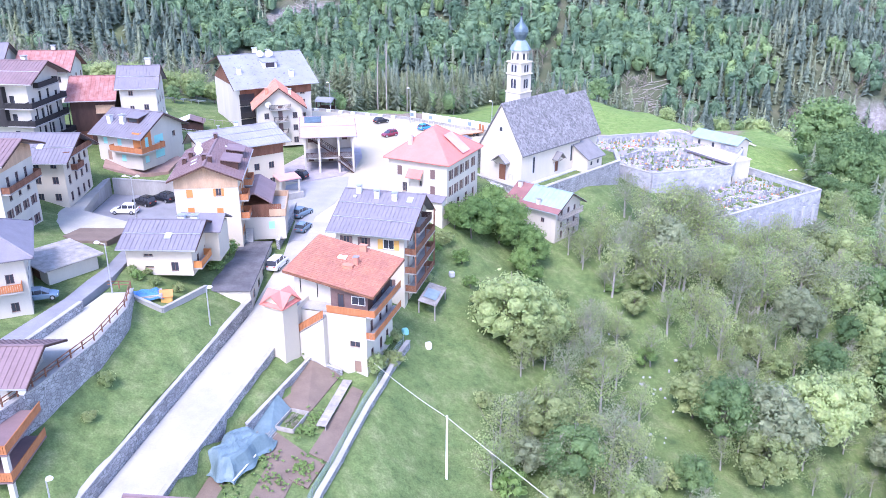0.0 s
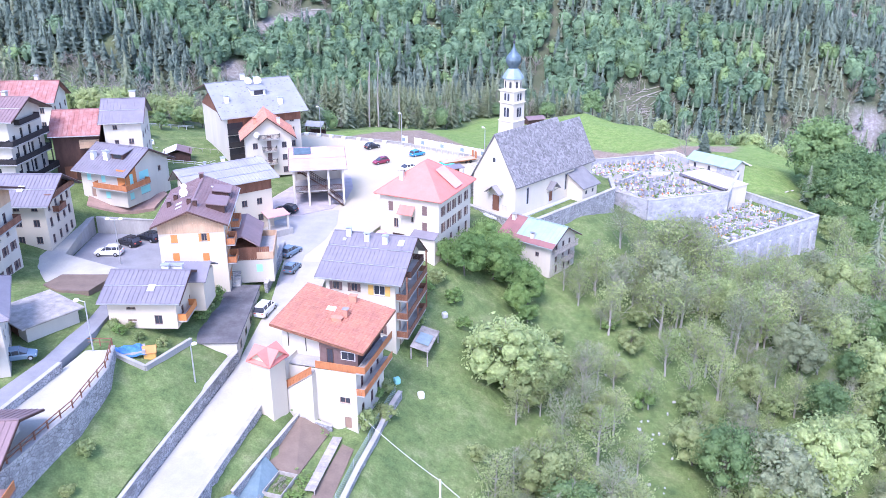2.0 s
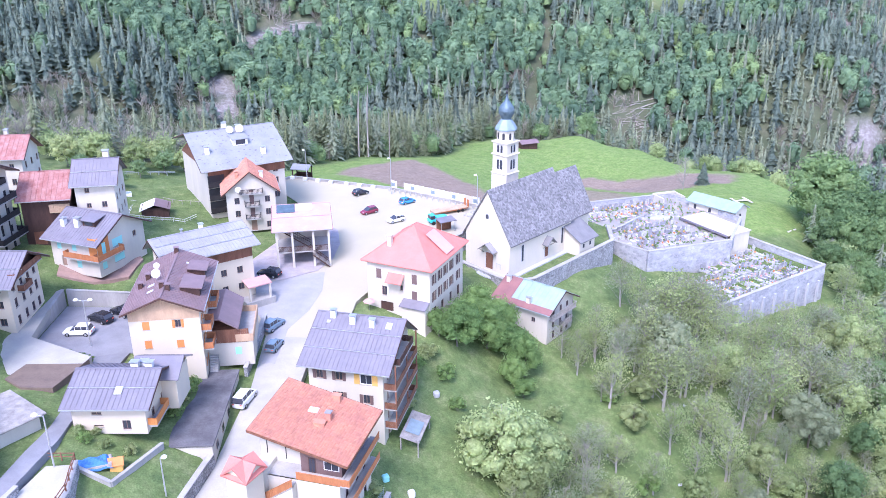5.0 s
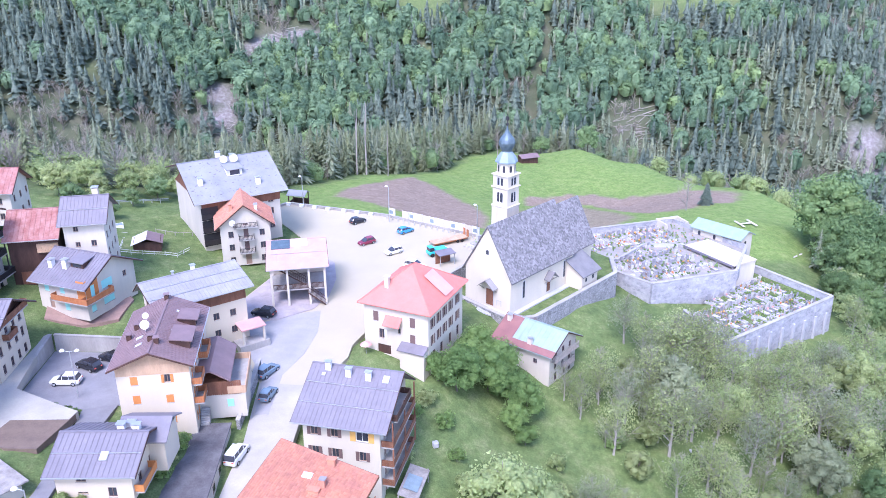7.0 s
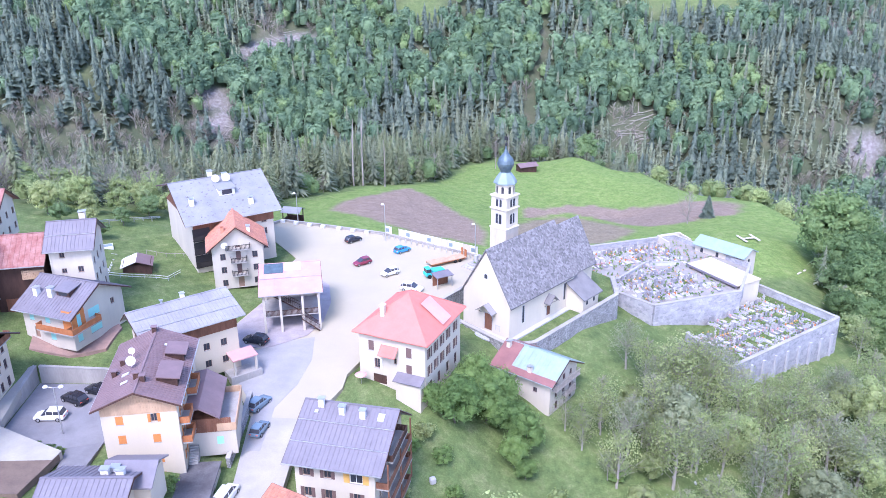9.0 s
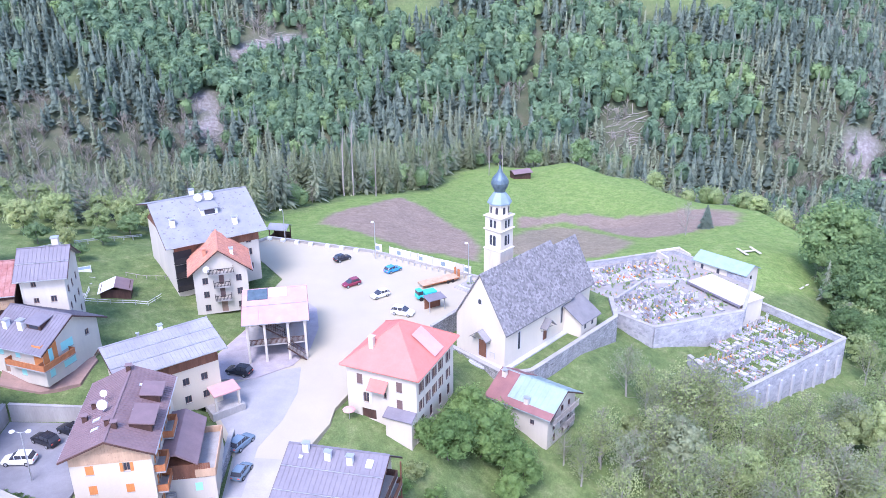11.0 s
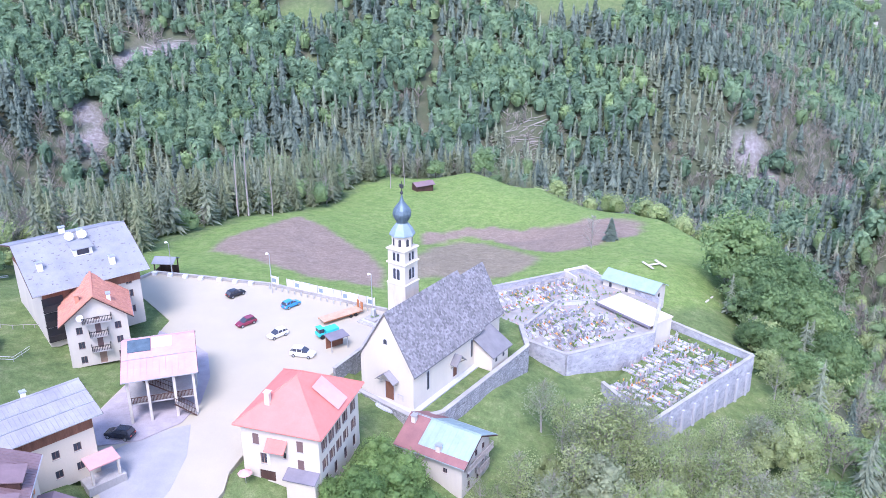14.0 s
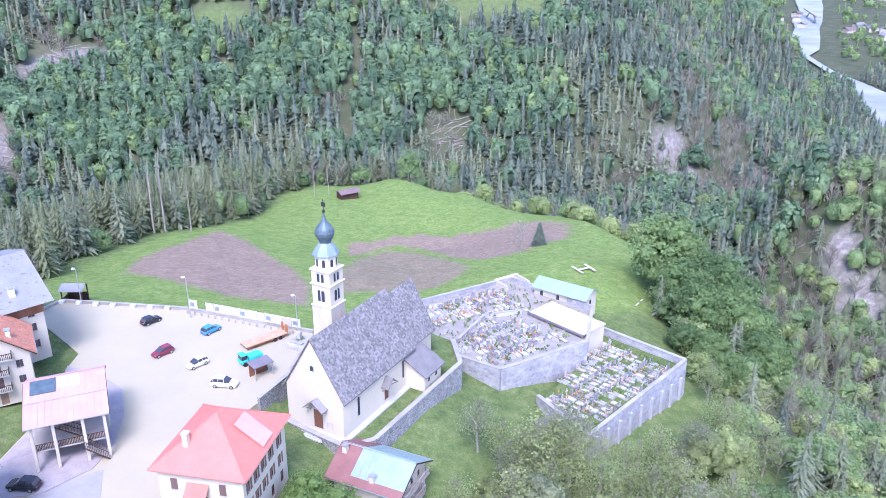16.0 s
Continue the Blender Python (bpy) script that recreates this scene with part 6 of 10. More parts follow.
def church():
    e = thing("church", CHX, CHY, -3.1, math.degrees(math.atan2(0.724, 0.69)) - 90, "white church with steep shingled roof, arched windows and porch hoods", "church")
    # own frame: x to the right of the facade seen from outside, y along the nave
    W, L, E, R = 5.4, 20.0, 7.3, 16.3

    def arch(bm, w, h, n=7):
        """Outline of a round-headed opening in x and z."""
        return [(-w / 2, 0), (w / 2, 0)] + [(w / 2 * math.cos(a), h - w / 2 + w / 2 * math.sin(a)) for a in [math.pi * i / n for i in range(n + 1)]]

    def hull(x0, x1, y0, y1, ev, rd, nm):
        bm = bmesh.new()
        c = (x0 + x1) / 2
        f = [[bm.verts.new((x, y, z)) for x, z in ((x0, 0), (x1, 0), (x1, ev), (c, rd), (x0, ev))] for y in (y0, y1)]
        bm.faces.new(f[0])
        bm.faces.new(f[1][::-1])
        for i in range(5):
            bm.faces.new([f[0][i], f[0][(i + 1) % 5], f[1][(i + 1) % 5], f[1][i]])
        return part(nm, bm, PALE, e)
    nave = hull(-W, W, 0, L, E, R - 0.3, "nave_wall")
    choir = hull(-4.4, 4.4, L + 0.004, L + 8.0, E - 0.6, 14.6, "choir_wall")

    def shingled(x0, x1, y0, y1, ev, rd, parent, nm):
        """Both slopes, thick, with rows of single stone shingles."""
        c = (x0 + x1) / 2
        rf = None
        for s in (-1, 1):
            xe = x0 if s < 0 else x1
            bm = bmesh.new()
            v = [bm.verts.new(p) for p in ((xe, y0, ev), (xe, y1, ev), (c, y1, rd), (c, y0, rd), (xe, y0, ev - 0.25), (xe, y1, ev - 0.25), (c, y1, rd - 0.3), (c, y0, rd - 0.3))]
            for q in ((0, 1, 2, 3), (7, 6, 5, 4), (0, 4, 5, 1), (1, 5, 6, 2), (3, 7, 4, 0)):
                bm.faces.new([v[i] for i in q])
            rf = part(nm, bm, SLATE, parent)
            dx, dz = c - xe, rd - ev
            ln = math.hypot(dx, dz)
            rows, cols = int(ln / 0.34), int((y1 - y0) / 0.36)
            rng = random.Random(7)
            vs, fs = [], []
            nx, nz = -dz / ln * (1 if dx > 0 else -1) * 1.0, abs(dx) / ln
            for i in range(rows):
                for j in range(cols):
                    a, b = i / rows, min(1, (i + 1.25) / rows)
                    ya = y0 + (y1 - y0) * (j + 0.5 * (i % 2)) / cols + rng.uniform(0, 0.03)
                    yb = min(y1, ya + (y1 - y0) / cols * rng.uniform(0.86, 0.97))
                    h0, h1 = rng.uniform(0.05, 0.11), 0.015
                    q = len(vs)
                    for f, hh in ((a, h0), (b, h1)):
                        for y in (ya, yb):
                            vs.append((xe + dx * f + nx * hh, y, ev + dz * f + nz * hh))
                    for f, hh in ((a, 0.0),):
                        for y in (ya, yb):
                            vs.append((xe + dx * f, y, ev + dz * f))
                    fs += [(q, q + 1, q + 3, q + 2), (q + 4, q + 5, q + 1, q)]
            tagged(raw("shingle_relief", vs, fs, SLATE, rf), kind="stuff")
        return rf
    shingled(-W - 0.55, W + 0.55, -0.35, L + 0.3, E - 0.75, R, nave, "roof")
    shingled(-5.0, 5.0, L + 0.31, L + 8.6, E - 1.2, 15.0, choir, "choir_roof")

    def opening(x, z, w, h, side, y, round_head, material, nm):
        bm = bmesh.new()
        pts = arch(bm, w, h) if round_head else [(-w / 2, 0), (w / 2, 0), (w / 2, h), (-w / 2, h)]
        front = [bm.verts.new((px, -0.03, pz)) for px, pz in pts]
        back = [bm.verts.new((px, 0.25, pz)) for px, pz in pts]
        bm.faces.new(front)
        k = len(pts)
        for i in range(k):
            bm.faces.new([front[i], back[i], back[(i + 1) % k], front[(i + 1) % k]])
        ob = part(nm, bm, material, e)
        ob.matrix_basis = pose(x, y, z, 0, 0, {"S": 0, "E": 90, "W": -90}[side])
        bm = bmesh.new()
        o = [(px * (1 + 0.24 / w), pz + (0.12 if pz > 0.1 else 0)) for px, pz in pts]
        a = [bm.verts.new((px, -0.06, pz)) for px, pz in pts]
        b = [bm.verts.new((px, -0.06, pz)) for px, pz in o]
        c = [bm.verts.new((px, 0.02, pz)) for px, pz in o]
        for i in range(1, k):
            j = (i + 1) % k
            bm.faces.new([a[i], a[j], b[j], b[i]])
            bm.faces.new([b[i], b[j], c[j], c[i]])
        part("surround", bm, PALESTONE, ob)
        return ob
    opening(0.6, 0.7, 1.7, 3.2, "S", 0, False, BROWNWOOD, "portal_door")
    opening(-0.1, 10.6, 0.7, 0.9, "S", 0, True, GLASS, "gable_window")
    opening(2.8, 1.1, 0.9, 1.0, "S", 0, False, OLDWALL, "wall_plaque")
    for y in (4.0, 17.0):
        opening(W, 2.2, 0.6, 3.4, "E", y, True, GLASS, "lancet_window")
    opening(W, 0.9, 1.1, 2.3, "E", 11.8, False, BROWNWOOD, "side_door")
    for y in (2.4, 6.6, 9.6, 14.6):
        opening(W, 6.1, 0.5, 0.6, "E", y, False, GLASS, "eave_vent")
    for y in (22.5,):
        opening(4.4, 2.8, 0.8, 3.0, "E", y, True, GLASS, "lancet_window")
    # gabled hoods over the doors
    for m, w in ((pose(0.6, 0, 4.6), 1.9), (pose(W, 11.8, 3.8, 0, 0, 90), 1.5)):
        bm = bmesh.new()
        for s in (-1, 1):
            slab(bm, [m @ Vector(p) for p in ((0, -1.5, 1.5), (0, 0, 1.5), (s * w, 0, 0), (s * w, -1.5, 0))], 0.14)
        hd = part("porch_hood", bm, SLATE, e)
        bm = bmesh.new()
        for s in (-1, 1):
            tube(bm, m @ Vector((s * w * 0.8, -1.3, 0.1)), m @ Vector((s * w * 0.8, 0.0, -0.9)), 0.07, 0.07, 5)
        part("brace", bm, GREYWOOD, hd)
    bm = bmesh.new()
    bx(bm, W + 0.003, W + 1.0, -0.4, 20.5, -0.3, 0.28)
    bx(bm, -W - 0.4, W + 1.0, -1.1, -0.003, -0.3, 0.26)
    part("stone_plinth", bm, PALESTONE, e)
    for i in range(3):
        bm = bmesh.new()
        bx(bm, -0.9 - i * 0.2, 2.1 + i * 0.2, -1.5 - i * 0.35, -1.11 - i * 0.35, -0.3, 0.2 - i * 0.14)
        part("step", bm, PALESTONE, e)
    # sacristy against the choir
    bm = bmesh.new()
    bx(bm, W + 0.004, W + 3.8, 17.8, 23.2, -0.4, 3.2)
    sc = part("sacristy", bm, PALE, e)
    bm = bmesh.new()
    slab(bm, [(W - 0.4, 17.3, 5.9), (W - 0.4, 23.7, 5.9), (W + 4.4, 23.7, 3.1), (W + 4.4, 17.3, 3.1)], 0.22)
    part("sacristy_roof", bm, SLATE, sc)
    for y in (17.8, 23.19):
        bm = bmesh.new()
        bm.faces.new([bm.verts.new(p) for p in ((W + 0.01, y, 3.2), (W + 3.8, y, 3.2), (W + 0.01, y, 5.5))])
        part("sacristy_gable", bm, PALE, sc)
    for y in (19.2, 21.6):
        bm = bmesh.new()
        bx(bm, W + 3.77, W + 3.83, y - 0.3, y + 0.3, 1.5, 2.3)
        part("window", bm, GLASS, sc)
    # bell tower
    tx, ty = -4.9, 11.1
    bm = bmesh.new()
    S = 1.9
    bx(bm, tx - S, tx + S, ty - S, ty + S, -0.5, 16.4)
    tw = part("bell_tower", bm, OLDWALL, e)
    bm = bmesh.new()
    bx(bm, tx - S + 0.12, tx + S - 0.12, ty - S + 0.12, ty + S - 0.12, 16.4, 22.6)
    part("belfry", bm, PALE, tw)
    for z in (16.3, 20.05, 22.5):
        bm = bmesh.new()
        bx(bm, tx - S - 0.14, tx + S + 0.14, ty - S - 0.14, ty + S + 0.14, z, z + 0.26, 0.06)
        part("cornice", bm, PALE, tw)

    def tower_window(side, off, z, w, h):
        bm = bmesh.new()
        pts = arch(bm, w, h)
        bm.faces.new([bm.verts.new((px, -0.02, pz)) for px, pz in pts])
        ob = part("belfry_opening", bm, GLASS, tw)
        a = {"S": 0, "E": 90, "N": 180, "W": -90}[side]
        ob.matrix_basis = Matrix.Translation((tx, ty, z)) @ pose(0, 0, 0, 0, 0, a) @ pose(off, -S + 0.11, 0)
        bm = bmesh.new()
        o = [(px * (1 + 0.3 / w), pz + 0.12) for px, pz in pts]
        for i in range(1, len(pts)):
            j = (i + 1) % len(pts)
            bm.faces.new([bm.verts.new(q) for q in ((pts[i][0], -0.03, pts[i][1]), (pts[j][0], -0.03, pts[j][1]), (o[j][0], -0.1, o[j][1]), (o[i][0], -0.1, o[i][1]))])
        part("surround", bm, PALESTONE, ob)
    for sd in "SENW":
        tower_window(sd, -0.36, 17.3, 0.62, 1.9)
        tower_window(sd, 0.36, 17.3, 0.62, 1.9)
        for o in (-0.42, 0.42):
            tower_window(sd, o, 20.65, 0.5, 1.45)
    bm = bmesh.new()
    lathe(bm, [(1.8, 22.6), (1.8, 25.2)], 8, tx, ty)
    ln = part("lantern", bm, PALE, tw)
    for i in range(8):
        a = math.pi / 8 + i * math.pi / 4
        bm = bmesh.new()
        pts = arch(bm, 0.5, 1.3, 5)
        bm.faces.new([bm.verts.new((px, -0.02, pz)) for px, pz in pts])
        ob = part("lantern_opening", bm, GLASS, ln)
        ob.matrix_basis = Matrix.Translation((tx, ty, 23.2)) @ Matrix.Rotation(a, 4, "Z") @ Matrix.Translation((0, -1.68, 0))
    bm = bmesh.new()
    lathe(bm, [(2.2, 24.95), (2.18, 25.2), (1.75, 26.0), (1.15, 26.8), (0.95, 27.0)], 8, tx, ty)
    part("lantern_roof", bm, COPPERL, tw, "pale blue copper skirt roof")
    bm = bmesh.new()
    lathe(bm, [(0.95, 26.9), (0.95, 27.2), (1.2, 27.6), (1.5, 28.2), (1.58, 28.7), (1.42, 29.3), (1.0, 29.9), (0.5, 30.5), (0.25, 31.1), (0.1, 31.9)], 16, tx, ty)
    on = part("onion_dome", bm, COPPER, tw, "dark weathered copper onion dome")
    for f in on.data.polygons:
        f.use_smooth = False
    bm = bmesh.new()
    lathe(bm, [(0.08, 31.8), (0.26, 32.0), (0.26, 32.2), (0.06, 32.5), (0.06, 34.1)], 8, tx, ty)
    bx(bm, tx - 0.4, tx + 0.4, ty - 0.08, ty + 0.08, 32.9, 33.6, 0.05)
    part("finial_cross", bm, DARKMETAL, tw)


church()


# ---- paved ground and walls ----
sheet("plaza", PLAZA, lambda x, y: min(0.0, float(road_z(y))), ASPH, "pale worn asphalt of the village square", "plaza", step=4, thick=2.0)
sheet("churchyard_turf", TERRACE, lambda x, y: -3.06, MEADOW, "mown grass of the churchyard terrace", "lawn", step=4)
sheet("cemetery_turf", LOWER, lambda x, y: -10.56, MEADOW, "grass between the graves of the lower cemetery", "lawn", step=4)
VERGE = [(-39.4, 44), (-34.4, 66.5), (-31.6, 79.7), (-27.1, 100), (-30.2, 100), (-34.8, 79.7), (-37.6, 66.5), (-42.6, 44)]
sheet("verge", VERGE, lambda x, y: float(natural(x, y) + rough(x, y)), MEADOW, "grassy verge above the road's retaining wall", "verge", lift=0.05, step=1.2, thick=2.0)
LOWROAD = [p for p in ROAD if p[1] <= 132]
LOWROAD = LOWROAD[:6] + [(-16.1, 131)] + LOWROAD[6:]
sheet("road", LOWROAD, lambda x, y: float(road_z(y)), CONCRD, "pale concrete road down through the village", "road", lift=0.004, step=3, thick=1.2)
sheet("street", [(-25.4, 132), (-31.5, 144), (-31.5, 150.5), (-24.6, 150.5), (-11.8, 144), (-12.4, 139), (-16.1, 131)], lambda x, y: float(road_z(y)), ASPH, "worn asphalt street joining the square", "road", lift=0.006, step=3, thick=1.2)
STREET = mat("grey_street_asphalt", (0.27, 0.268, 0.275), 0.9, 0.1, 0.25, 6, 0.15, col2=(0.34, 0.33, 0.32))
sheet("street_asphalt", [(-18.6, 154.4), (-22.1, 153.5), (-26.6, 151.2), (-30.6, 148.2), (-31.2, 144.6), (-27.8, 138.6), (-25.2, 133.5), (-24.6, 124), (-22.6, 124), (-22.2, 134), (-19.6, 140), (-18.2, 147)], lambda x, y: min(0.0, float(road_z(y))), STREET, "grey patched asphalt where the street meets the square", "road", lift=0.035, step=3, thick=0.2)
sheet("pavilion_paving", [(-31.2, 150.8), (-33.6, 158), (-29, 172), (-28.2, 186), (-22, 181), (-18.4, 176), (-17.2, 168), (-17.8, 160), (-20, 155), (-25.5, 151.2)], lambda x, y: 0.0, PAVE, "pinkish paving round the pavilion", "pavement", lift=0.03, step=4)
sheet("car_park", LOT, lambda x, y: 1.15, DARKASPH, "dark grey asphalt car park", "car park", lift=0.05, step=4)
UPROAD = [(-52, 60), (-49.5, 78), (-46, 90), (-44.8, 100), (-45.2, 108), (-47.6, 121), (-43.2, 122.4), (-42.9, 112), (-42.8, 104), (-42.6, 97), (-44, 88), (-47, 76), (-49, 60)]
sheet("side_road", UPROAD, lambda x, y: float(np.interp(y, [60, 80, 95, 108, 122], [2.6, 3.6, 3.9, 3.4, 1.25])), DARKASPH, "grey asphalt side road", "road", lift=0.1, step=3, thick=1.5)
LANE = [(-48.6, 60), (-46.6, 76), (-43.6, 88), (-42.4, 93), (-39.4, 93.2), (-38.2, 88), (-38.6, 80), (-41, 70.7), (-44.5, 60)]
sheet("concrete_lane", LANE, lambda x, y: float(np.interp(y, [60, 75, 93], [2.4, 2.9, 3.2])), CONCRD, "pale concrete ramp beside the side road", "road", lift=0.1, step=3, thick=4.5)
WESTYARD = [(-60, 104), (-49, 106), (-46.8, 118), (-57.8, 124), (-60, 142), (-64, 150), (-66, 128), (-55.4, 112)]
sheet("west_lane", WESTYARD, lambda x, y: float(np.interp(y, [104, 120, 140, 150], [3.6, 3.0, 3.6, 5.0])), CONCRD, "pale concrete lane between the houses", "road", lift=0.15, step=3, thick=1.2)

VILLA_YARD = [(-63, 149), (-61.6, 142.6), (-55.6, 142.4), (-50.6, 144.8), (-49.8, 150.4), (-55.4, 157), (-62, 156)]
sheet("villa_yard", VILLA_YARD, lambda x, y: float(ground_z(x, y)) + 0.25, TERRACOTTA, "reddish-brown paved terrace round the villa", "pavement", lift=0.15, step=1.5, thick=1.5)

wall_line("retaining_wall", [(-39.3, 44, -11, -7.2), (-34.3, 66.5, -8, -4.2), (-31.5, 79.7, -6.5, -3.1), (-27, 100, -5, -1.7), (-26.6, 101.8, -5, -1.7)], 0.6, STONE, "grey stone wall along the road", 0.1)
wall_line("garden_wall", [(-32.4, 44, -13, -8), (-27.4, 66.8, -12, -5.6), (-24.4, 79.6, -11, -4.6), (-21.7, 92, -10, -3.9)], 0.45, STONE, "low stone wall between road and gardens", 0.1)
wall_line("street_wall", [(-25.9, 135.5, -3, 1.0), (-26.0, 128, -4, 0.3), (-26.2, 120.6, -4, -0.4)], 0.5, STONE, "rough stone wall between street and houses", 0.1)
wall_line("lane_wall", [(-44.8, 60, -5, 3.0), (-41, 70.7, -3, 3.3), (-38.5, 80, -1, 3.5), (-38.0, 88, 0, 3.7), (-39.2, 93.4, 1, 3.7)], 0.5, STONE, "rough stone retaining wall under the lane", 0.1)
wall_line("road_wall", [(-48.4, 62, 1, 3.3), (-46.2, 77, 1, 3.9), (-43.3, 88.3, 1, 4.3)], 0.4, STONE, "low stone wall between lane and side road", 0.1)
wall_line("yard_wall", [(-39.2, 93.6, -1, 2.7), (-35.2, 92.4, -2, 1.5), (-32.0, 100.6, -3, 0.9)], 0.3, CONC, "low concrete edge of the bungalow's garden", 0.06)
wall_line("lot_wall", [(-58.6, 138.8, 0, 4.0), (-48, 138.2, 0, 3.6), (-43.4, 136.6, 0, 3.0)], 0.4, CONC, "stained concrete wall behind the parked cars", 0.1)
wall_line("lot_wall_west", [(-58.9, 123.4, 0, 2.4), (-59.2, 138.8, 0, 4.0)], 0.35, CONC, "stepped concrete wall beside the car park", 0.1)
wall_line("terrace_wall", [(6.2, 165.6, -9, -2.6), (15.4, 154.9, -9, -2.6), (20, 155.6, -10, -2.4), (38.6, 174.4, -9.5, -2.2), (39.4, 183, -7, -2.2)], 0.7, STONE, "rough stone retaining wall of the churchyard", 0.12)
wall_line("plaza_wall", [(3.2, 166.2, -4, 0.9), (8.2, 172.4, -4, 0.9), (12.6, 183.4, -4, 0.9)], 0.5, STONE, "low stone wall between square and churchyard", 0.1)
wall_line("plaza_parapet", [(-38, 208.2, -3, 0.5), (-33.6, 213.2, -4, 0.5), (-23.5, 209.3, -4, 0.5), (-8.8, 203.3, -4, 0.5), (9.5, 190.8, -4, 0.5), (14, 187.8, -4, 0.5)], 0.35, CONC, "low concrete edge of the square", 0.08)
wall_line("cemetery_wall", [(39.5, 183, -10, -5.2), (46.6, 175.6, -12, -5.4), (66.4, 181.8, -12, -5.4)], 0.6, CEMWALL, "pale stone retaining wall of the upper cemetery", 0.12)
wall_line("cemetery_back_wall", [(66.4, 181.8, -8, -5.2), (73.2, 195, -10, -5.0), (61.6, 213.8, -12, -5.2), (36, 205.8, -10, -5.0), (33, 193, -8, -5.0)], 0.5, CEMWALL, "pale wall round the upper cemetery", 0.12)
wall_line("cemetery_lower_wall", [(52.6, 171.7, -15, -9.6), (56.4, 157.6, -18, -9.4), (85, 176.2, -21, -9.2), (74, 193.4, -16, -9.0)], 0.6, CEMWALL, "streaked pale concrete wall of the lower cemetery", 0.18, batter=0.05)


# ---- plants ----
def kite(c, out, side, ln, wd, droop):
    """Four corners of a pointed leaf or branch tuft."""
    tip = c + out * ln + np.array([0, 0, -droop])
    mid = c + out * ln * 0.55 + np.array([0, 0, -droop * 0.35])
    return [c, mid + side * wd, tip, mid - side * wd]


def conifer_shape(seed, tiers, arms, spread=0.2, thin=1.0, slim=0.42, core=4, inner=1.0):
    """A fir one metre tall: overlapping ragged skirts round the stem and drooping arms, up to a spike."""
    r = np.random.RandomState(seed)
    v = []
    for i in range(core):
        z0 = 0.07 + 0.86 * i / core
        z1 = min(1.0, z0 + 1.55 / core)
        w = (spread * (1 - z0) ** 0.8 * r.uniform(0.8, 1.05) + 0.008) * inner
        a0, k = r.uniform(0, 6), 6
        lean = r.normal(0, 0.006, 2)
        rim = [np.array([math.cos(a0 + j * 6.283 / k) * w * f, math.sin(a0 + j * 6.283 / k) * w * f, z0 - (f - 0.9) * 0.12]) for j, f in enumerate(r.uniform(0.6, 1.2, k))]
        top = np.array([lean[0], lean[1], z1])
        for j in range(k):
            p, q = rim[j], rim[(j + 1) % k]
            v += [p, (p + q) * 0.5 * np.array([0.72, 0.72, 1]) + np.array([0, 0, 0.03]), q, top]
    for i in range(tiers):
        f = i / tiers
        z = 0.1 + 0.86 * f
        rad = spread * (1 - f) ** 0.8 * r.uniform(0.85, 1.2) + 0.012
        for j in range(arms):
            if r.rand() < 0.12 * thin:
                continue
            a = 2 * math.pi * (j + r.uniform(-0.35, 0.35)) / arms + i * 0.9
            out = np.array([math.cos(a), math.sin(a), 0.0])
            side = np.array([-math.sin(a), math.cos(a), r.uniform(-0.25, 0.25)])
            q = rad * r.uniform(0.75, 1.25)
            v += kite(np.array([0, 0, z + 0.05 + r.uniform(-0.02, 0.02)]), out, side, q, q * slim, q * r.uniform(0.1, 0.45) + 0.02)
    return np.array(v)


def lump(r, c, rad, fine=True):
    """A ragged rounded clump of foliage, open below: quads round a bent cube."""
    q = []
    ticks = (-1.0, 0.0, 1.0)
    faces = [((0, 1, 2), 1), ((0, 2, 1), 1), ((0, 2, 1), -1), ((1, 2, 0), 1), ((1, 2, 0), -1)]
    seen = {}

    def place(p):
        k = tuple(np.round(p, 2))
        if k not in seen:
            n = p / np.linalg.norm(p)
            seen[k] = c + n * rad * np.array([1, 1, 0.85]) * r.uniform(0.72, 1.2)
        return seen[k]
    for (a, b, d), sg in faces:
        steps = ticks if fine else (-1.0, 1.0)
        for i in range(len(steps) - 1):
            for j in range(len(steps) - 1):
                cs = []
                for u, w in ((i, j), (i + 1, j), (i + 1, j + 1), (i, j + 1)):
                    p = np.zeros(3)
                    p[a], p[b], p[d] = steps[u], steps[w], sg
                    cs.append(place(p))
                n = np.cross(cs[1] - cs[0], cs[2] - cs[0])
                if n @ (cs[0] + cs[2] - 2 * c) < 0:
                    cs = cs[::-1]
                q += cs
    return q


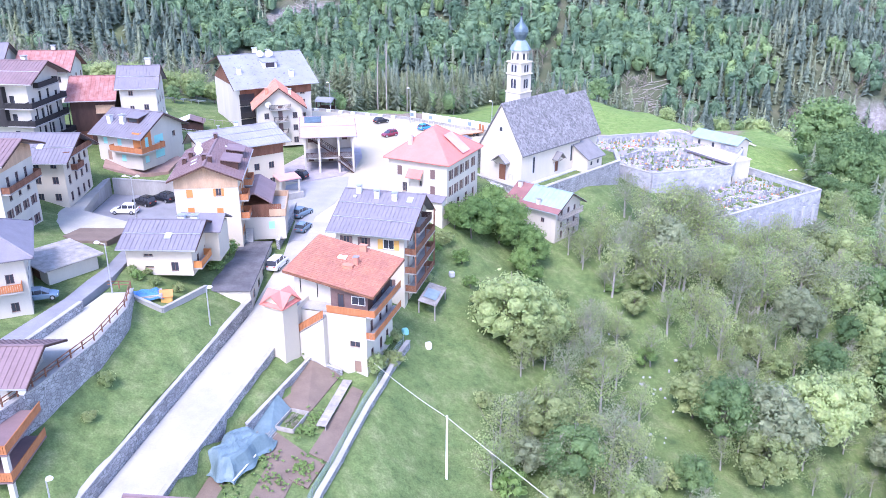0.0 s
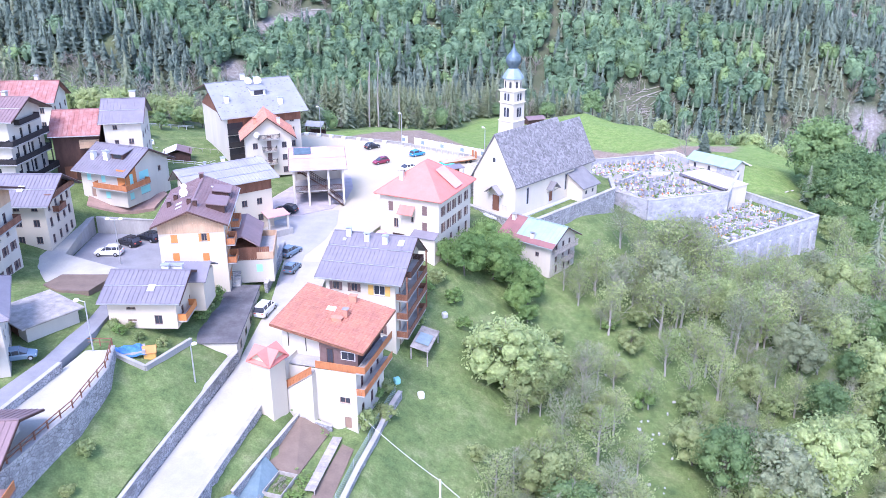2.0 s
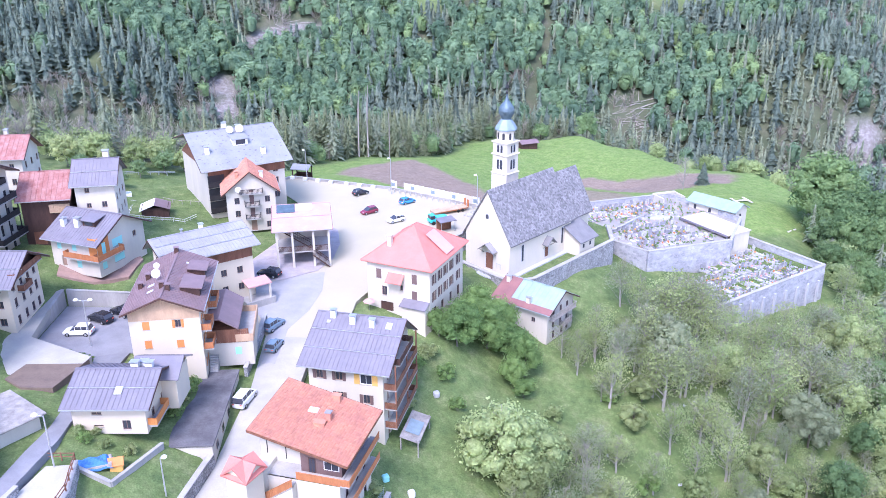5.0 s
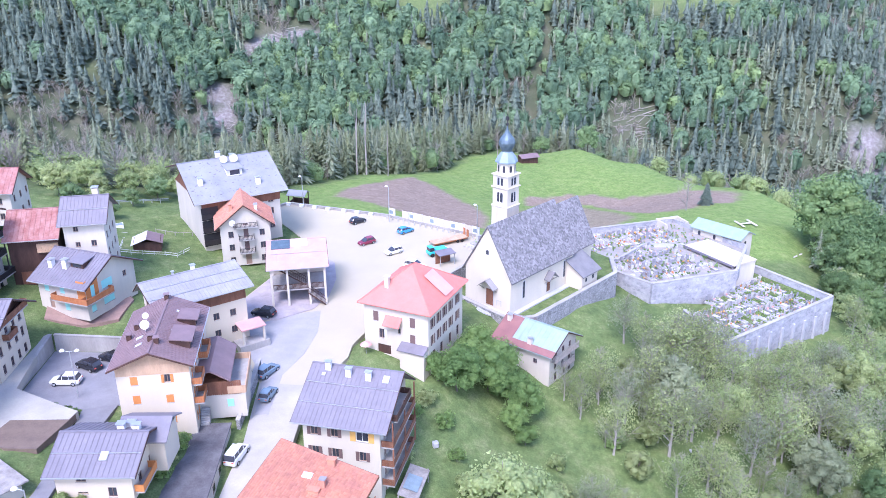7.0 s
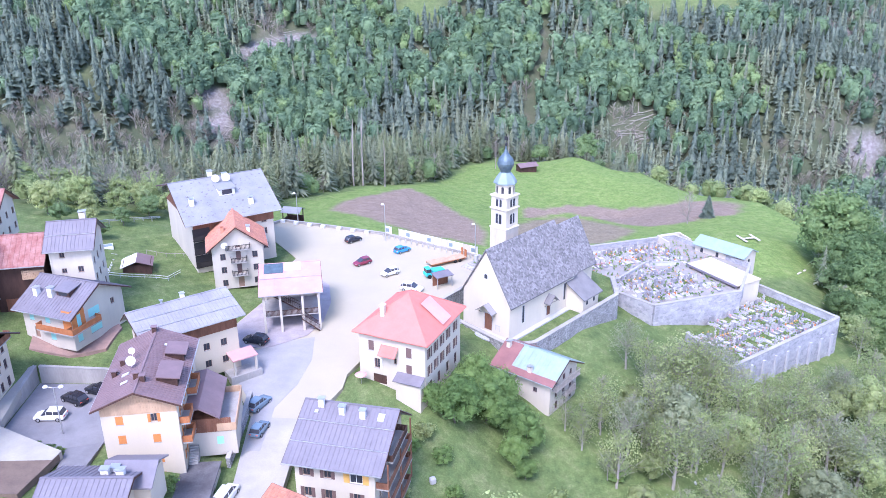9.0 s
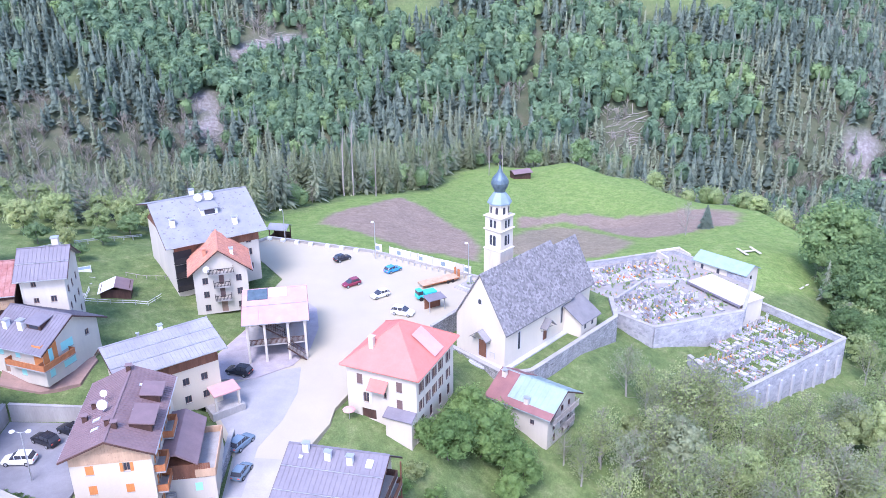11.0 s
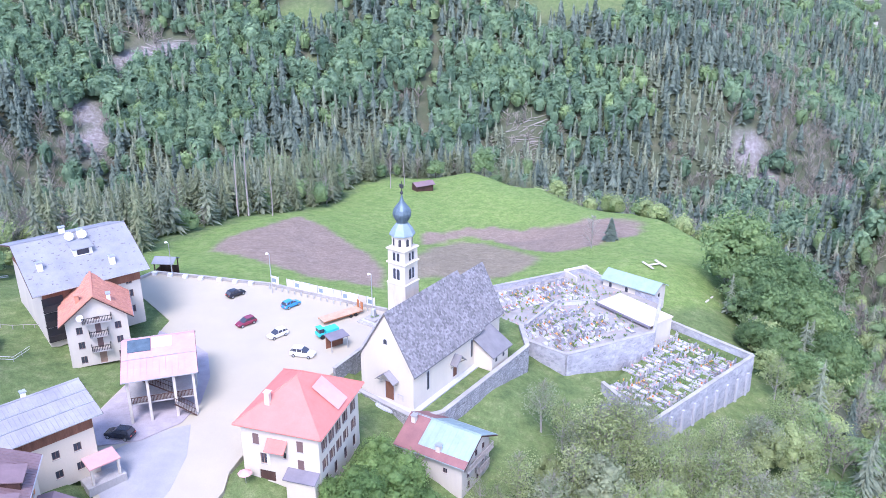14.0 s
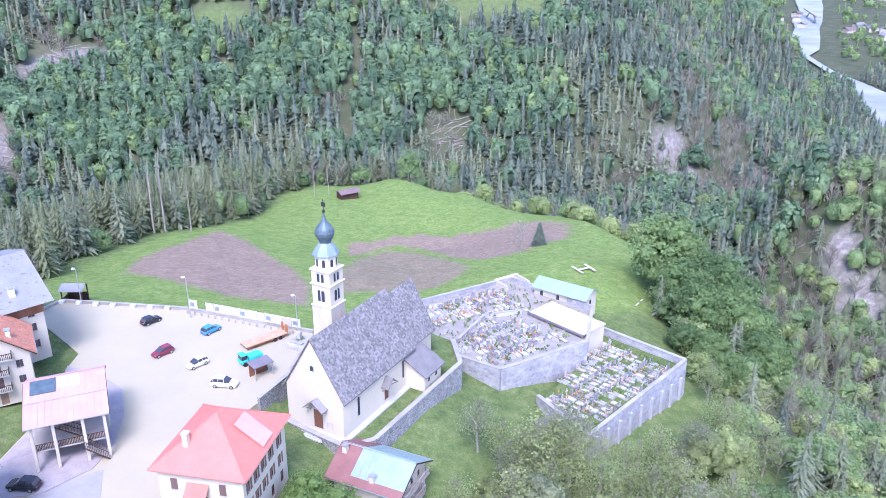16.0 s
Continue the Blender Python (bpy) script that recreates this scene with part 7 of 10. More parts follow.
def leaf_crown(seed, clumps, tufts, size, wide=0.4, low=0.12, fine=True, core=0.8):
    """A broad-leaved crown one metre tall: uneven foliage clumps on a domed outline, fringed with leaf tufts."""
    r = np.random.RandomState(seed)
    v = []
    mid, half = (1 + low) / 2, (1 - low) / 2
    tilt = r.normal(0, 0.05, 2)
    for i in range(clumps):
        # spread the clumps evenly over the dome, with some inside
        f = (i + 0.5) / clumps
        ph = i * 2.39996 + r.uniform(-0.5, 0.5)
        cz = 1 - 1.75 * f
        ring = math.sqrt(max(0.0, 1 - cz * cz))
        k = r.uniform(0.5, 0.8)
        c = np.array([math.cos(ph) * ring * wide * k + tilt[0] * cz, math.sin(ph) * ring * wide * k + tilt[1] * cz, mid + cz * half * k * 0.92])
        cr = r.uniform(0.14, 0.22) * (wide / 0.4) ** 0.6
        if core:
            v += lump(r, c, cr * core, fine)
        for j in range(tufts):
            n = r.normal(size=3)
            n /= np.linalg.norm(n)
            n[2] = abs(n[2]) * 0.85 + n[2] * 0.15
            p = c + n * cr * np.array([1, 1, 0.85]) * r.uniform(0.68, 1.14)
            n = n + r.normal(0, 0.4, 3)
            n /= np.linalg.norm(n)
            t = np.cross(n, r.normal(size=3))
            t /= np.linalg.norm(t) + 1e-9
            bb = np.cross(n, t)
            s = size * r.uniform(0.6, 1.35)
            lift = n * s * 0.3
            v += [p - t * s, p - bb * s * 0.7 + lift, p + t * s * 1.1, p + bb * s * 0.7 - lift * 0.4]
    return np.array(v)


def crown_shape(seed, clumps, tufts, size, wide=0.36, low=0.25):
    """A broad-leaved crown one metre tall: tufts gathered in clumps with gaps between them."""
    r = np.random.RandomState(seed)
    v = []
    mid = (1 + low) / 2
    for i in range(clumps):
        d = r.normal(size=3)
        d /= np.linalg.norm(d)
        k = r.uniform(0.45, 0.95)
        c = np.array([d[0] * wide * k, d[1] * wide * k, mid + d[2] * (1 - low) / 2 * k * 0.86])
        cr = r.uniform(0.1, 0.19) * (wide / 0.36) ** 0.5
        for j in range(tufts):
            n = r.normal(size=3)
            n /= np.linalg.norm(n)
            n[2] = abs(n[2]) * 0.9 + n[2] * 0.1
            p = c + n * cr * np.array([1, 1, 0.8]) * r.uniform(0.55, 1.05)
            t = np.cross(n, r.normal(size=3))
            t /= np.linalg.norm(t) + 1e-9
            b = np.cross(n, t)
            s = size * r.uniform(0.6, 1.3)
            v += [p - t * s, p - b * s * 0.7 + n * s * 0.25, p + t * s, p + b * s * 0.7 - n * s * 0.1]
    return np.array(v)


def dome_crown(seed, tufts, size, wide=0.36, low=0.05, k=4):
    """A crown one metre tall seen from afar: a billowing dome of boughs with leaf tufts standing off it."""
    r = np.random.RandomState(seed)
    ph, q = r.uniform(0, 6.28, 9), []
    mid, half = (1 + low) / 2, (1 - low) / 2

    def billow(n):
        f = 1 + 0.16 * math.sin(5.1 * n[0] + ph[0]) * math.sin(4.7 * n[1] + ph[1]) + 0.13 * math.sin(7.3 * n[2] + 4.1 * n[0] + ph[2]) + 0.1 * math.sin(8.9 * n[1] - 6.1 * n[2] + ph[3])
        return np.array([n[0] * wide * f, n[1] * wide * f, mid + n[2] * half * (0.88 + 0.12 * f)])
    memo = {}

    def place(p):
        key = tuple(np.round(p, 3))
        if key not in memo:
            n = p / np.linalg.norm(p)
            c = np.array([0, 0, mid])
            memo[key] = c + (billow(n) - c) * 0.8 + r.normal(0, 0.015, 3)
        return memo[key]
    for (a, b, d), sg in (((0, 1, 2), 1), ((0, 2, 1), 1), ((0, 2, 1), -1), ((1, 2, 0), 1), ((1, 2, 0), -1)):
        for i in range(k):
            for j in range(k):
                cs = []
                for u, w in ((i, j), (i + 1, j), (i + 1, j + 1), (i, j + 1)):
                    p = np.zeros(3)
                    p[a], p[b], p[d] = u * 2 / k - 1, w * 2 / k - 1, sg
                    cs.append(place(p))
                q += cs
    for j in range(tufts):
        n = r.normal(size=3)
        n[2] = abs(n[2]) * 0.9 + n[2] * 0.1
        n /= np.linalg.norm(n)
        c = np.array([0, 0, mid])
        p = c + (billow(n) - c) * r.uniform(0.82, 1.08)
        n = n + r.normal(0, 0.4, 3)
        n /= np.linalg.norm(n)
        t = np.cross(n, r.normal(size=3))
        t /= np.linalg.norm(t) + 1e-9
        b = np.cross(n, t)
        sz = size * r.uniform(0.6, 1.3)
        q += [p - t * sz, p - b * sz * 0.75 + n * sz * 0.3, p + t * sz, p + b * sz * 0.75 - n * sz * 0.1]
    return np.array(q)


def twig_shape(seed, n, wide=0.3, low=0.0, thick=0.006):
    """A bare tree's branches: an upright leader and rising side shoots that fork once."""
    r = np.random.RandomState(seed)
    up = np.array([0, 0, 1.0])
    v = []

    def strip(p, q, t0):
        t = np.cross(q - p, r.normal(size=3))
        t /= np.linalg.norm(t) + 1e-9
        v.extend([p - t * t0, q - t * t0 * 0.3, q + t * t0 * 0.3, p + t * t0])
    strip(np.zeros(3), up * 0.97, thick * 2.2)
    strip(np.zeros(3), up * 0.9, thick * 2.0)
    for i in range(n // 3):
        a, z = r.uniform(0, 6.28), r.uniform(max(low, 0.12), 0.92)
        out = np.array([math.cos(a), math.sin(a), r.uniform(0.7, 1.6)])
        p = up * z
        q = p + out * wide * (1.05 - z) * r.uniform(0.45, 0.9)
        strip(p, q, thick)
        for k in range(2):
            b = p + (q - p) * r.uniform(0.4, 0.8)
            strip(b, b + (out + r.normal(0, 0.5, 3)) * wide * (1.05 - z) * 0.4, thick * 0.7)
    return np.array(v)


def trunk_shape(seed, h=0.5, r0=0.022, r1=0.008, limbs=5, n=5):
    """A tapered trunk with limbs, one metre to the crown's top."""
    r = random.Random(seed)
    bm = bmesh.new()
    p = Vector((0, 0, -0.06))
    k = 4
    pts = [p]
    for i in range(k):
        p = p + Vector((r.uniform(-0.015, 0.015), r.uniform(-0.015, 0.015), (h + 0.06) / k))
        pts.append(p)
    for i in range(k):
        tube(bm, pts[i], pts[i + 1], r0 + (r1 - r0) * i / k, r0 + (r1 - r0) * (i + 1) / k, n)
    for i in range(limbs):
        a, f = r.uniform(0, 6.28), r.uniform(0.4, 1.0)
        s = pts[0] + (pts[-1] - pts[0]) * f
        e = s + Vector((math.cos(a) * r.uniform(0.1, 0.26), math.sin(a) * r.uniform(0.1, 0.26), r.uniform(0.12, 0.32)))
        tube(bm, s, e, r1 * 0.9, r1 * 0.2, 4)
    return bm


def welded(verts):
    """Corners that meet become one, so that rounded boughs shade smoothly: places and faces."""
    v = np.asarray(verts, float)
    _, first, back = np.unique(np.round(v, 5), axis=0, return_index=True, return_inverse=True)
    return v[first], np.asarray(back).reshape(-1, 4)


def quads(name, verts, material, parent=None, label="", tone=None, faces=None):
    """A mesh of quads; tone: one value per place, or one for all, that shifts the leaf colour."""
    me = bpy.data.meshes.new(name)
    if faces is None:
        verts, faces = welded(verts)
    n, k = len(verts), len(faces)
    me.vertices.add(n)
    me.vertices.foreach_set("co", np.asarray(verts, np.float32).ravel())
    me.loops.add(k * 4)
    me.loops.foreach_set("vertex_index", np.asarray(faces, np.int32).ravel())
    me.polygons.add(k)
    me.polygons.foreach_set("loop_start", np.arange(0, k * 4, 4))
    me.polygons.foreach_set("use_smooth", np.ones(k, bool))
    me.update(calc_edges=True)
    a = me.attributes.new("tone", "FLOAT", "POINT")
    a.data.foreach_set("value", np.broadcast_to(np.asarray(0.5 if tone is None else tone, np.float32), (n,)).copy())
    me.materials.append(material)
    ob = new(name, me)
    ob.parent = parent
    return tagged(ob, label)


def planted(shapes, x, y, h, rng, sink=0.3, widen=1.0):
    """Many trees of these shapes at the places x, y with heights h: places, each place's tree tone, faces."""
    out, tones, faces, base = [np.zeros((0, 3))], [np.zeros(0)], [np.zeros((0, 4), int)], 0
    z = ground_z(x, y) - sink
    which = rng.randint(0, len(shapes), len(x))
    turn = rng.uniform(0, 6.283, len(x))
    fat = rng.uniform(0.8, 1.25, len(x)) * widen
    tone = rng.uniform(0, 1, len(x))
    for k, shape in enumerate(shapes):
        m = which == k
        if not m.any():
            continue
        s, f = welded(shape)
        c, sn = np.cos(turn[m])[:, None], np.sin(turn[m])[:, None]
        hh, w = h[m][:, None], (h[m] * fat[m])[:, None]
        X = (s[:, 0] * c - s[:, 1] * sn) * w + x[m][:, None]
        Y = (s[:, 0] * sn + s[:, 1] * c) * w + y[m][:, None]
        Z = s[:, 2] * hh + z[m][:, None]
        out.append(np.stack([X, Y, Z], -1).reshape(-1, 3))
        tones.append(np.repeat(tone[m], len(s)))
        faces.append((f[None] + base + (np.arange(m.sum()) * len(s))[:, None, None]).reshape(-1, 4))
        base += m.sum() * len(s)
    return np.concatenate(out), np.concatenate(tones), np.concatenate(faces)


RNG = np.random.RandomState(11)
FIR_FAR = [conifer_shape(s, 6, 5, 0.22, 1.0, 0.34, 5, 0.85) for s in range(5)]
LARCH_FAR = [conifer_shape(20 + s, 7, 6, 0.2, 1.8, 0.24, 4, 0.6) for s in range(4)]
CROWN_FAR = [dome_crown(40 + s, 110, 0.05, 0.31, 0.03, 3) for s in range(7)]
BARE_FAR = [twig_shape(60 + s, 75, 0.5, 0.05, 0.013) for s in range(4)]


def patch(x, y, f, s):
    """A smooth random pattern between -1 and 1."""
    return np.sin(x / f + s + 1.7 * np.sin(y / f * 0.8 + s)) * np.sin(y / f * 1.1 - s * 0.7 + 1.3 * np.sin(x / f * 0.6))


# stands of one kind on the far slope: place and radius
BEECH_STANDS = ((-180, 651, 34), (-109, 625, 26), (-68, 620, 34), (-56, 690, 40), (44, 675, 32), (139, 669, 24), (205, 621, 32), (217, 652, 30), (307, 631, 18), (-223, 660, 24), (102, 652, 20), (-105, 663, 22), (76, 694, 22), (10, 650, 28), (260, 705, 22))
FIR_STANDS = ((-261, 609, 34), (-203, 606, 26), (231, 688, 20), (227, 596, 26), (290, 657, 26), (-226, 611, 22), (-20, 601, 22), (60, 720, 16), (330, 660, 24))
BARE_STANDS = ((-191, 554, 40), (-160, 588, 26), (309, 600, 30), (252, 574, 26), (-239, 557, 34), (331, 614, 30), (71, 637, 10), (351, 555, 34), (359, 616, 30), (150, 622, 22), (-115, 702, 24))
LARCH_STANDS = ((273, 618, 30), (-12, 570, 26), (255, 654, 22), (285, 589, 20), (20, 580, 24), (239, 575, 22), (150, 590, 20))


def stand(spots, x, y):
    return np.maximum.reduce([np.exp(-((x - a) ** 2 + (y - b) ** 2) / (r * r)) for a, b, r in spots])


def stream_x(y):
    """Where the stream's gully runs down the far slope."""
    return np.interp(y, [560, 604, 644, 698, 760], [70, 74, 82, 97, 110])


# the river on the valley floor: place and half width
RIVER = ((585, 672, 10), (640, 742, 15), (692, 818, 18), (717, 882, 11), (737, 945, 5), (790, 1070, 5), (835, 1125, 16), (905, 1225, 22), (985, 1330, 20), (1060, 1430, 26), (1125, 1505, 20), (1230, 1650, 26), (1345, 1815, 30))


def on_river(x, y, margin):
    d = np.full(np.shape(x), 1e9)
    for (x0, y0, w0), (x1, y1, w1) in zip(RIVER, RIVER[1:]):
        t = np.clip(((x - x0) * (x1 - x0) + (y - y0) * (y1 - y0)) / ((x1 - x0) ** 2 + (y1 - y0) ** 2), 0, 1)
        d = np.minimum(d, np.hypot(x - x0 - t * (x1 - x0), y - y0 - t * (y1 - y0)) - w0 - t * (w1 - w0))
    return d < margin


def far_woods():
    xs, ys = np.meshgrid(np.arange(-420, 900, 7.0), np.arange(405, 900, 7.0))
    x, y = xs.ravel() + RNG.uniform(-2.8, 2.8, xs.size), ys.ravel() + RNG.uniform(-2.8, 2.8, xs.size)
    keep = (x > -0.56 * y - 20) & (x < 0.92 * y + 60) & (RNG.rand(len(x)) > clearing(x, y) * 1.15) & (RNG.rand(len(x)) > scars(x, y) * 0.85) & (RNG.rand(len(x)) > windthrow(x, y) * 0.8) & ~on_river(x, y, 4)
    keep &= (y < 790) | (x > 300)
    keep &= ~((np.abs(x - stream_x(y)) < 3.4) & (y > 560))
    x, y = x[keep], y[keep]
    w = np.stack([0.3 + 1.25 * stand(BEECH_STANDS, x, y) + 0.2 * patch(x, y, 23, 0.4), 0.36 + 1.4 * stand(FIR_STANDS, x, y) + 0.2 * patch(x, y, 19, 2.0),
                  0.32 + 1.2 * stand(LARCH_STANDS, x, y), 0.14 + 1.0 * stand(BARE_STANDS, x, y) + 0.2 * (x > 330)])
    w = np.clip(w, 0.02, None) * np.stack([RNG.rand(len(x)) ** 0.7 for _ in range(4)])
    kind = w.argmax(0)
    young = (kind == 0) & (RNG.rand(len(x)) < 0.2)
    for nm, m, sh, mt, h0, h1, lb in (
            ("fir_forest", kind == 1, FIR_FAR, FIR, 15, 26, "dark spruce and fir forest on the mountainside"), ("larch_forest", kind == 2, LARCH_FAR, LARCH, 15, 23, "pale green larches among the firs"),
            ("beech_forest", (kind == 0) & ~young, CROWN_FAR, HAZEBEECH, 12, 20, "fresh green beech wood on the mountainside with a bluish haze tint"), ("young_beech_forest", young, CROWN_FAR, BEECH, 11, 17, "light yellow-green trees in the forest"),
            ("bare_forest", kind == 3, BARE_FAR, TWIG, 9, 16, "grey leafless trees in the forest")):
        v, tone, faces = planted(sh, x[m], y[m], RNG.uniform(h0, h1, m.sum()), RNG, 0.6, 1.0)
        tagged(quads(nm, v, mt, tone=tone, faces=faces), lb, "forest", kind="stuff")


far_woods()

FIR_NEAR = [conifer_shape(80 + s, 18, 9, 0.19, 1.0, 0.16, 6, 0.6) for s in range(5)]
LARCH_NEAR = [conifer_shape(90 + s, 18, 9, 0.18, 2.0, 0.14, 5, 0.5) for s in range(4)]
CROWN_MID = [dome_crown(100 + s, 240, 0.036, 0.36, 0.03, 3) for s in range(6)]
CROWN_FINE = [leaf_crown(140 + s, 14, 60, 0.025, 0.36, 0.04, False, 0.6) for s in range(4)]
BARE_MID = [twig_shape(120 + s, 110, 0.5, 0.03, 0.007) for s in range(3)]


def belt(name, x, y, shapes, material, h0, h1, label, widen=1.0):
    v, tone, faces = planted(shapes, x, y, RNG.uniform(h0, h1, len(x)), RNG, 0.4, widen)
    tagged(quads(name, v, material, tone=tone, faces=faces), label, "trees", kind="stuff")


def tree_belts():
    xs, ys = np.meshgrid(np.arange(-190, 130, 5.2), np.arange(205, 420, 5.2))
    x, y = xs.ravel() + RNG.uniform(-2.3, 2.3, xs.size), ys.ravel() + RNG.uniform(-2.3, 2.3, xs.size)
    d = soft_mask(FIELD, x, y, 26)
    free = (d < 0.36) & ~((x > -48) & (y < 232) & (x < 40)) & ~((x < -40) & (y < 232) & (x > -66)) & ~((x >= -66 - (y - 205) * 0) & (x < -40) & (y < 222))
    west = free & (x < 52 - 0) & ((x < -30) | (y > 262 + (x + 30) * 1.35)) & (x < 60)
    west &= ~((x < -62) & (y < 214))
    n = RNG.rand(len(x))
    far_edge = free & (y > 372) & (x >= 40)
    mixm = west | far_edge
    light = mixm & (x < -62) & (y < 262) & (n < 0.4)
    grey_w = (x < -62) & (y < 262) & (n >= 0.55)
    fir = mixm & ~light & (n < 0.5)
    larch = mixm & ~light & (n >= 0.5) & (n < 0.74) & ~grey_w
    grey = mixm & ~light & (((n >= 0.74) & (n < 0.88)) | ((x < -62) & (y < 262) & (n >= 0.55)))
    leaf = mixm & ~light & (n >= 0.88) & ~grey_w
    belt("fir_belt", x[fir], y[fir], FIR_NEAR, OLIVE, 11, 20, "dark firs along the edge of the meadow")
    belt("larch_belt", x[larch], y[larch], LARCH_NEAR, LARCH, 11, 20, "spring-green larches along the meadow")
    belt("bare_belt", x[grey], y[grey], BARE_MID, TWIG, 7, 13, "grey leafless trees among the firs")
    belt("leaf_belt", x[leaf], y[leaf], CROWN_MID, BEECH, 6, 11, "small green trees at the wood's edge")
    belt("young_belt", x[light], y[light], CROWN_MID, YOUNG, 5, 9, "yellow-green young trees behind the houses")
    # the slope east of the cemetery and of the meadow
    xs, ys = np.meshgrid(np.arange(64, 225, 6.0), np.arange(92, 420, 6.0))
    x, y = xs.ravel() + RNG.uniform(-2.8, 2.8, xs.size), ys.ravel() + RNG.uniform(-2.8, 2.8, xs.size)
    edge = np.interp(y, [90, 140, 172, 180, 200, 214, 236, 262, 290, 325, 360, 420], [64, 86, 92, 91, 93, 98, 112, 126, 124, 112, 98, 84])
    m = (x > edge) & (x < 0.95 * (y - 45) + 35)
    n = RNG.rand(len(x))
    n = np.where((x < edge + 12) & (y > 225) & (n < 0.6), 0.3, n)
    for nm, lo, hi, sh, mt, h0, h1, lb, wd in (
            ("beech_slope", 0.0, 0.24, CROWN_MID, BEECH, 8, 13, "green beeches on the slope below the cemetery", 1.15), ("young_slope", 0.24, 0.44, CROWN_MID, YOUNG, 6, 11, "yellow-green trees on the slope", 1.15),
            ("larch_slope", 0.44, 0.6, LARCH_NEAR, LARCH, 11, 17, "larches on the slope", 1.0), ("fir_slope", 0.6, 0.68, FIR_NEAR, FIR, 10, 17, "dark firs on the slope", 1.0),
            ("bare_slope", 0.68, 1.0, BARE_MID, TWIG, 8, 13, "grey leafless trees on the slope", 1.0)):
        k = m & (n >= lo) & (n < hi)
        near = k & (x < 150) & (y < 290)
        belt(nm, x[near], y[near], CROWN_FINE if sh is CROWN_MID else sh, mt, h0, h1, lb, wd)
        belt(nm, x[k & ~near], y[k & ~near], sh, mt, h0, h1, lb, wd)
    xs, ys = np.meshgrid(np.arange(222, 460, 5.4), np.arange(180, 420, 5.4))
    x, y = xs.ravel() + RNG.uniform(-3, 3, xs.size), ys.ravel() + RNG.uniform(-3, 3, xs.size)
    keep = (RNG.rand(len(x)) > scars(x, y)) & (x < 0.95 * (y - 45) + 35)
    x, y = x[keep], y[keep]
    n = RNG.rand(len(x)) + 0.25 * patch(x, y, 40, 1.0)
    for nm, lo, hi, sh, mt, h0, h1, lb, wd in (
            ("beech_gorge", -1, 0.25, CROWN_MID, BEECH, 8, 14, "green beeches in the gorge", 1.1), ("young_gorge", 0.25, 0.4, CROWN_MID, YOUNG, 7, 12, "yellow-green trees in the gorge", 1.1),
            ("larch_gorge", 0.4, 0.55, LARCH_NEAR, LARCH, 12, 18, "larches down in the gorge", 1.1), ("fir_gorge", 0.55, 0.68, FIR_NEAR, OLIVE, 12, 20, "dark firs down in the gorge", 1.0), ("bare_gorge", 0.68, 2, BARE_FAR, TWIG, 9, 15, "grey leafless trees down in the gorge", 1.0)):
        k = (n >= lo) & (n < hi)
        belt(nm, x[k], y[k], sh, mt, h0, h1, lb, wd)


tree_belts()


def tree_kind(name, seed, material, clumps, tufts, size, wide, label, bark=BARK, low=0.25, twigs=0, core=0.58):
    """One tree, a metre tall, to be copied at its true height."""
    e = thing(name, 0, 0, -500, 0, label, "tree", "trees on the slope")
    part("trunk", trunk_shape(seed, 0.55), bark, e)
    quads("crown", leaf_crown(seed, clumps, tufts, size, wide, low, True, core), material, e, tone=(seed * 0.37) % 1)
    if twigs:
        quads("bare_twig", twig_shape(seed + 5, twigs, 0.42, 0.05, 0.0032), TWIG, e)
    return e


def plant(kinds, spots, seed, sink=0.15):
    r = random.Random(seed)
    for i, (x, y, h) in enumerate(spots):
        k = kinds[i % len(kinds)]
        s = h * r.uniform(0.9, 1.1)
        w = s * r.uniform(0.9, 1.15)
        copy_thing(k, pose(x, y, gz(x, y) - sink, 0, 0, r.uniform(0, 360)) @ Matrix.Diagonal((w, w, s, 1)))


def retire(kinds):
    for k in kinds:
        for o in (*k.children_recursive, k):
            bpy.data.objects.remove(o)


LUSH_AT = [(5.1, 136.3, 8.96), (8.9, 144.3, 7.84), (12.2, 142.2, 7.84), (13.6, 138.6, 7.84), (16.2, 135.6, 7.28), (14.1, 132.3, 5.6), (2.1, 137.2, 5.04), (10.2, 139.4, 8.4), (7.4, 140.4, 7.84), (15.6, 130.2, 4.48)]
BIG_AT = [(10.3, 112.4, 11.5), (13.4, 109.6, 9.5), (40.9, 99.6, 12.1), (46.8, 96.9, 13.2), (54.6, 101.9, 14.0), (37.6, 104.5, 7.6), (62.5, 117.0, 9.8), (62.8, 131.1, 10.5), (76.9, 129.3, 10.9), (44.4, 92.4, 10.0), (32.9, 88.1, 7.3), (41.7, 141.7, 10.4), (15.4, 113.7, 9.5), (14.0, 92.8, 8.3), (16.6, 86.1, 10.0), (10.7, 86.1, 6.3), (82.4, 154.6, 10.9), (75.9, 153.8, 9.3), (81.8, 142.4, 11.7), (47.6, 112.5, 6.1), (61.8, 108.3, 10.5), (33.0, 127.1, 5.3), (72.4, 128.8, 7.1), (63.1, 129.1, 9), (73.1, 138.2, 9), (57, 107, 8.5), (76.4, 120.5, 9), (66, 100, 8)]
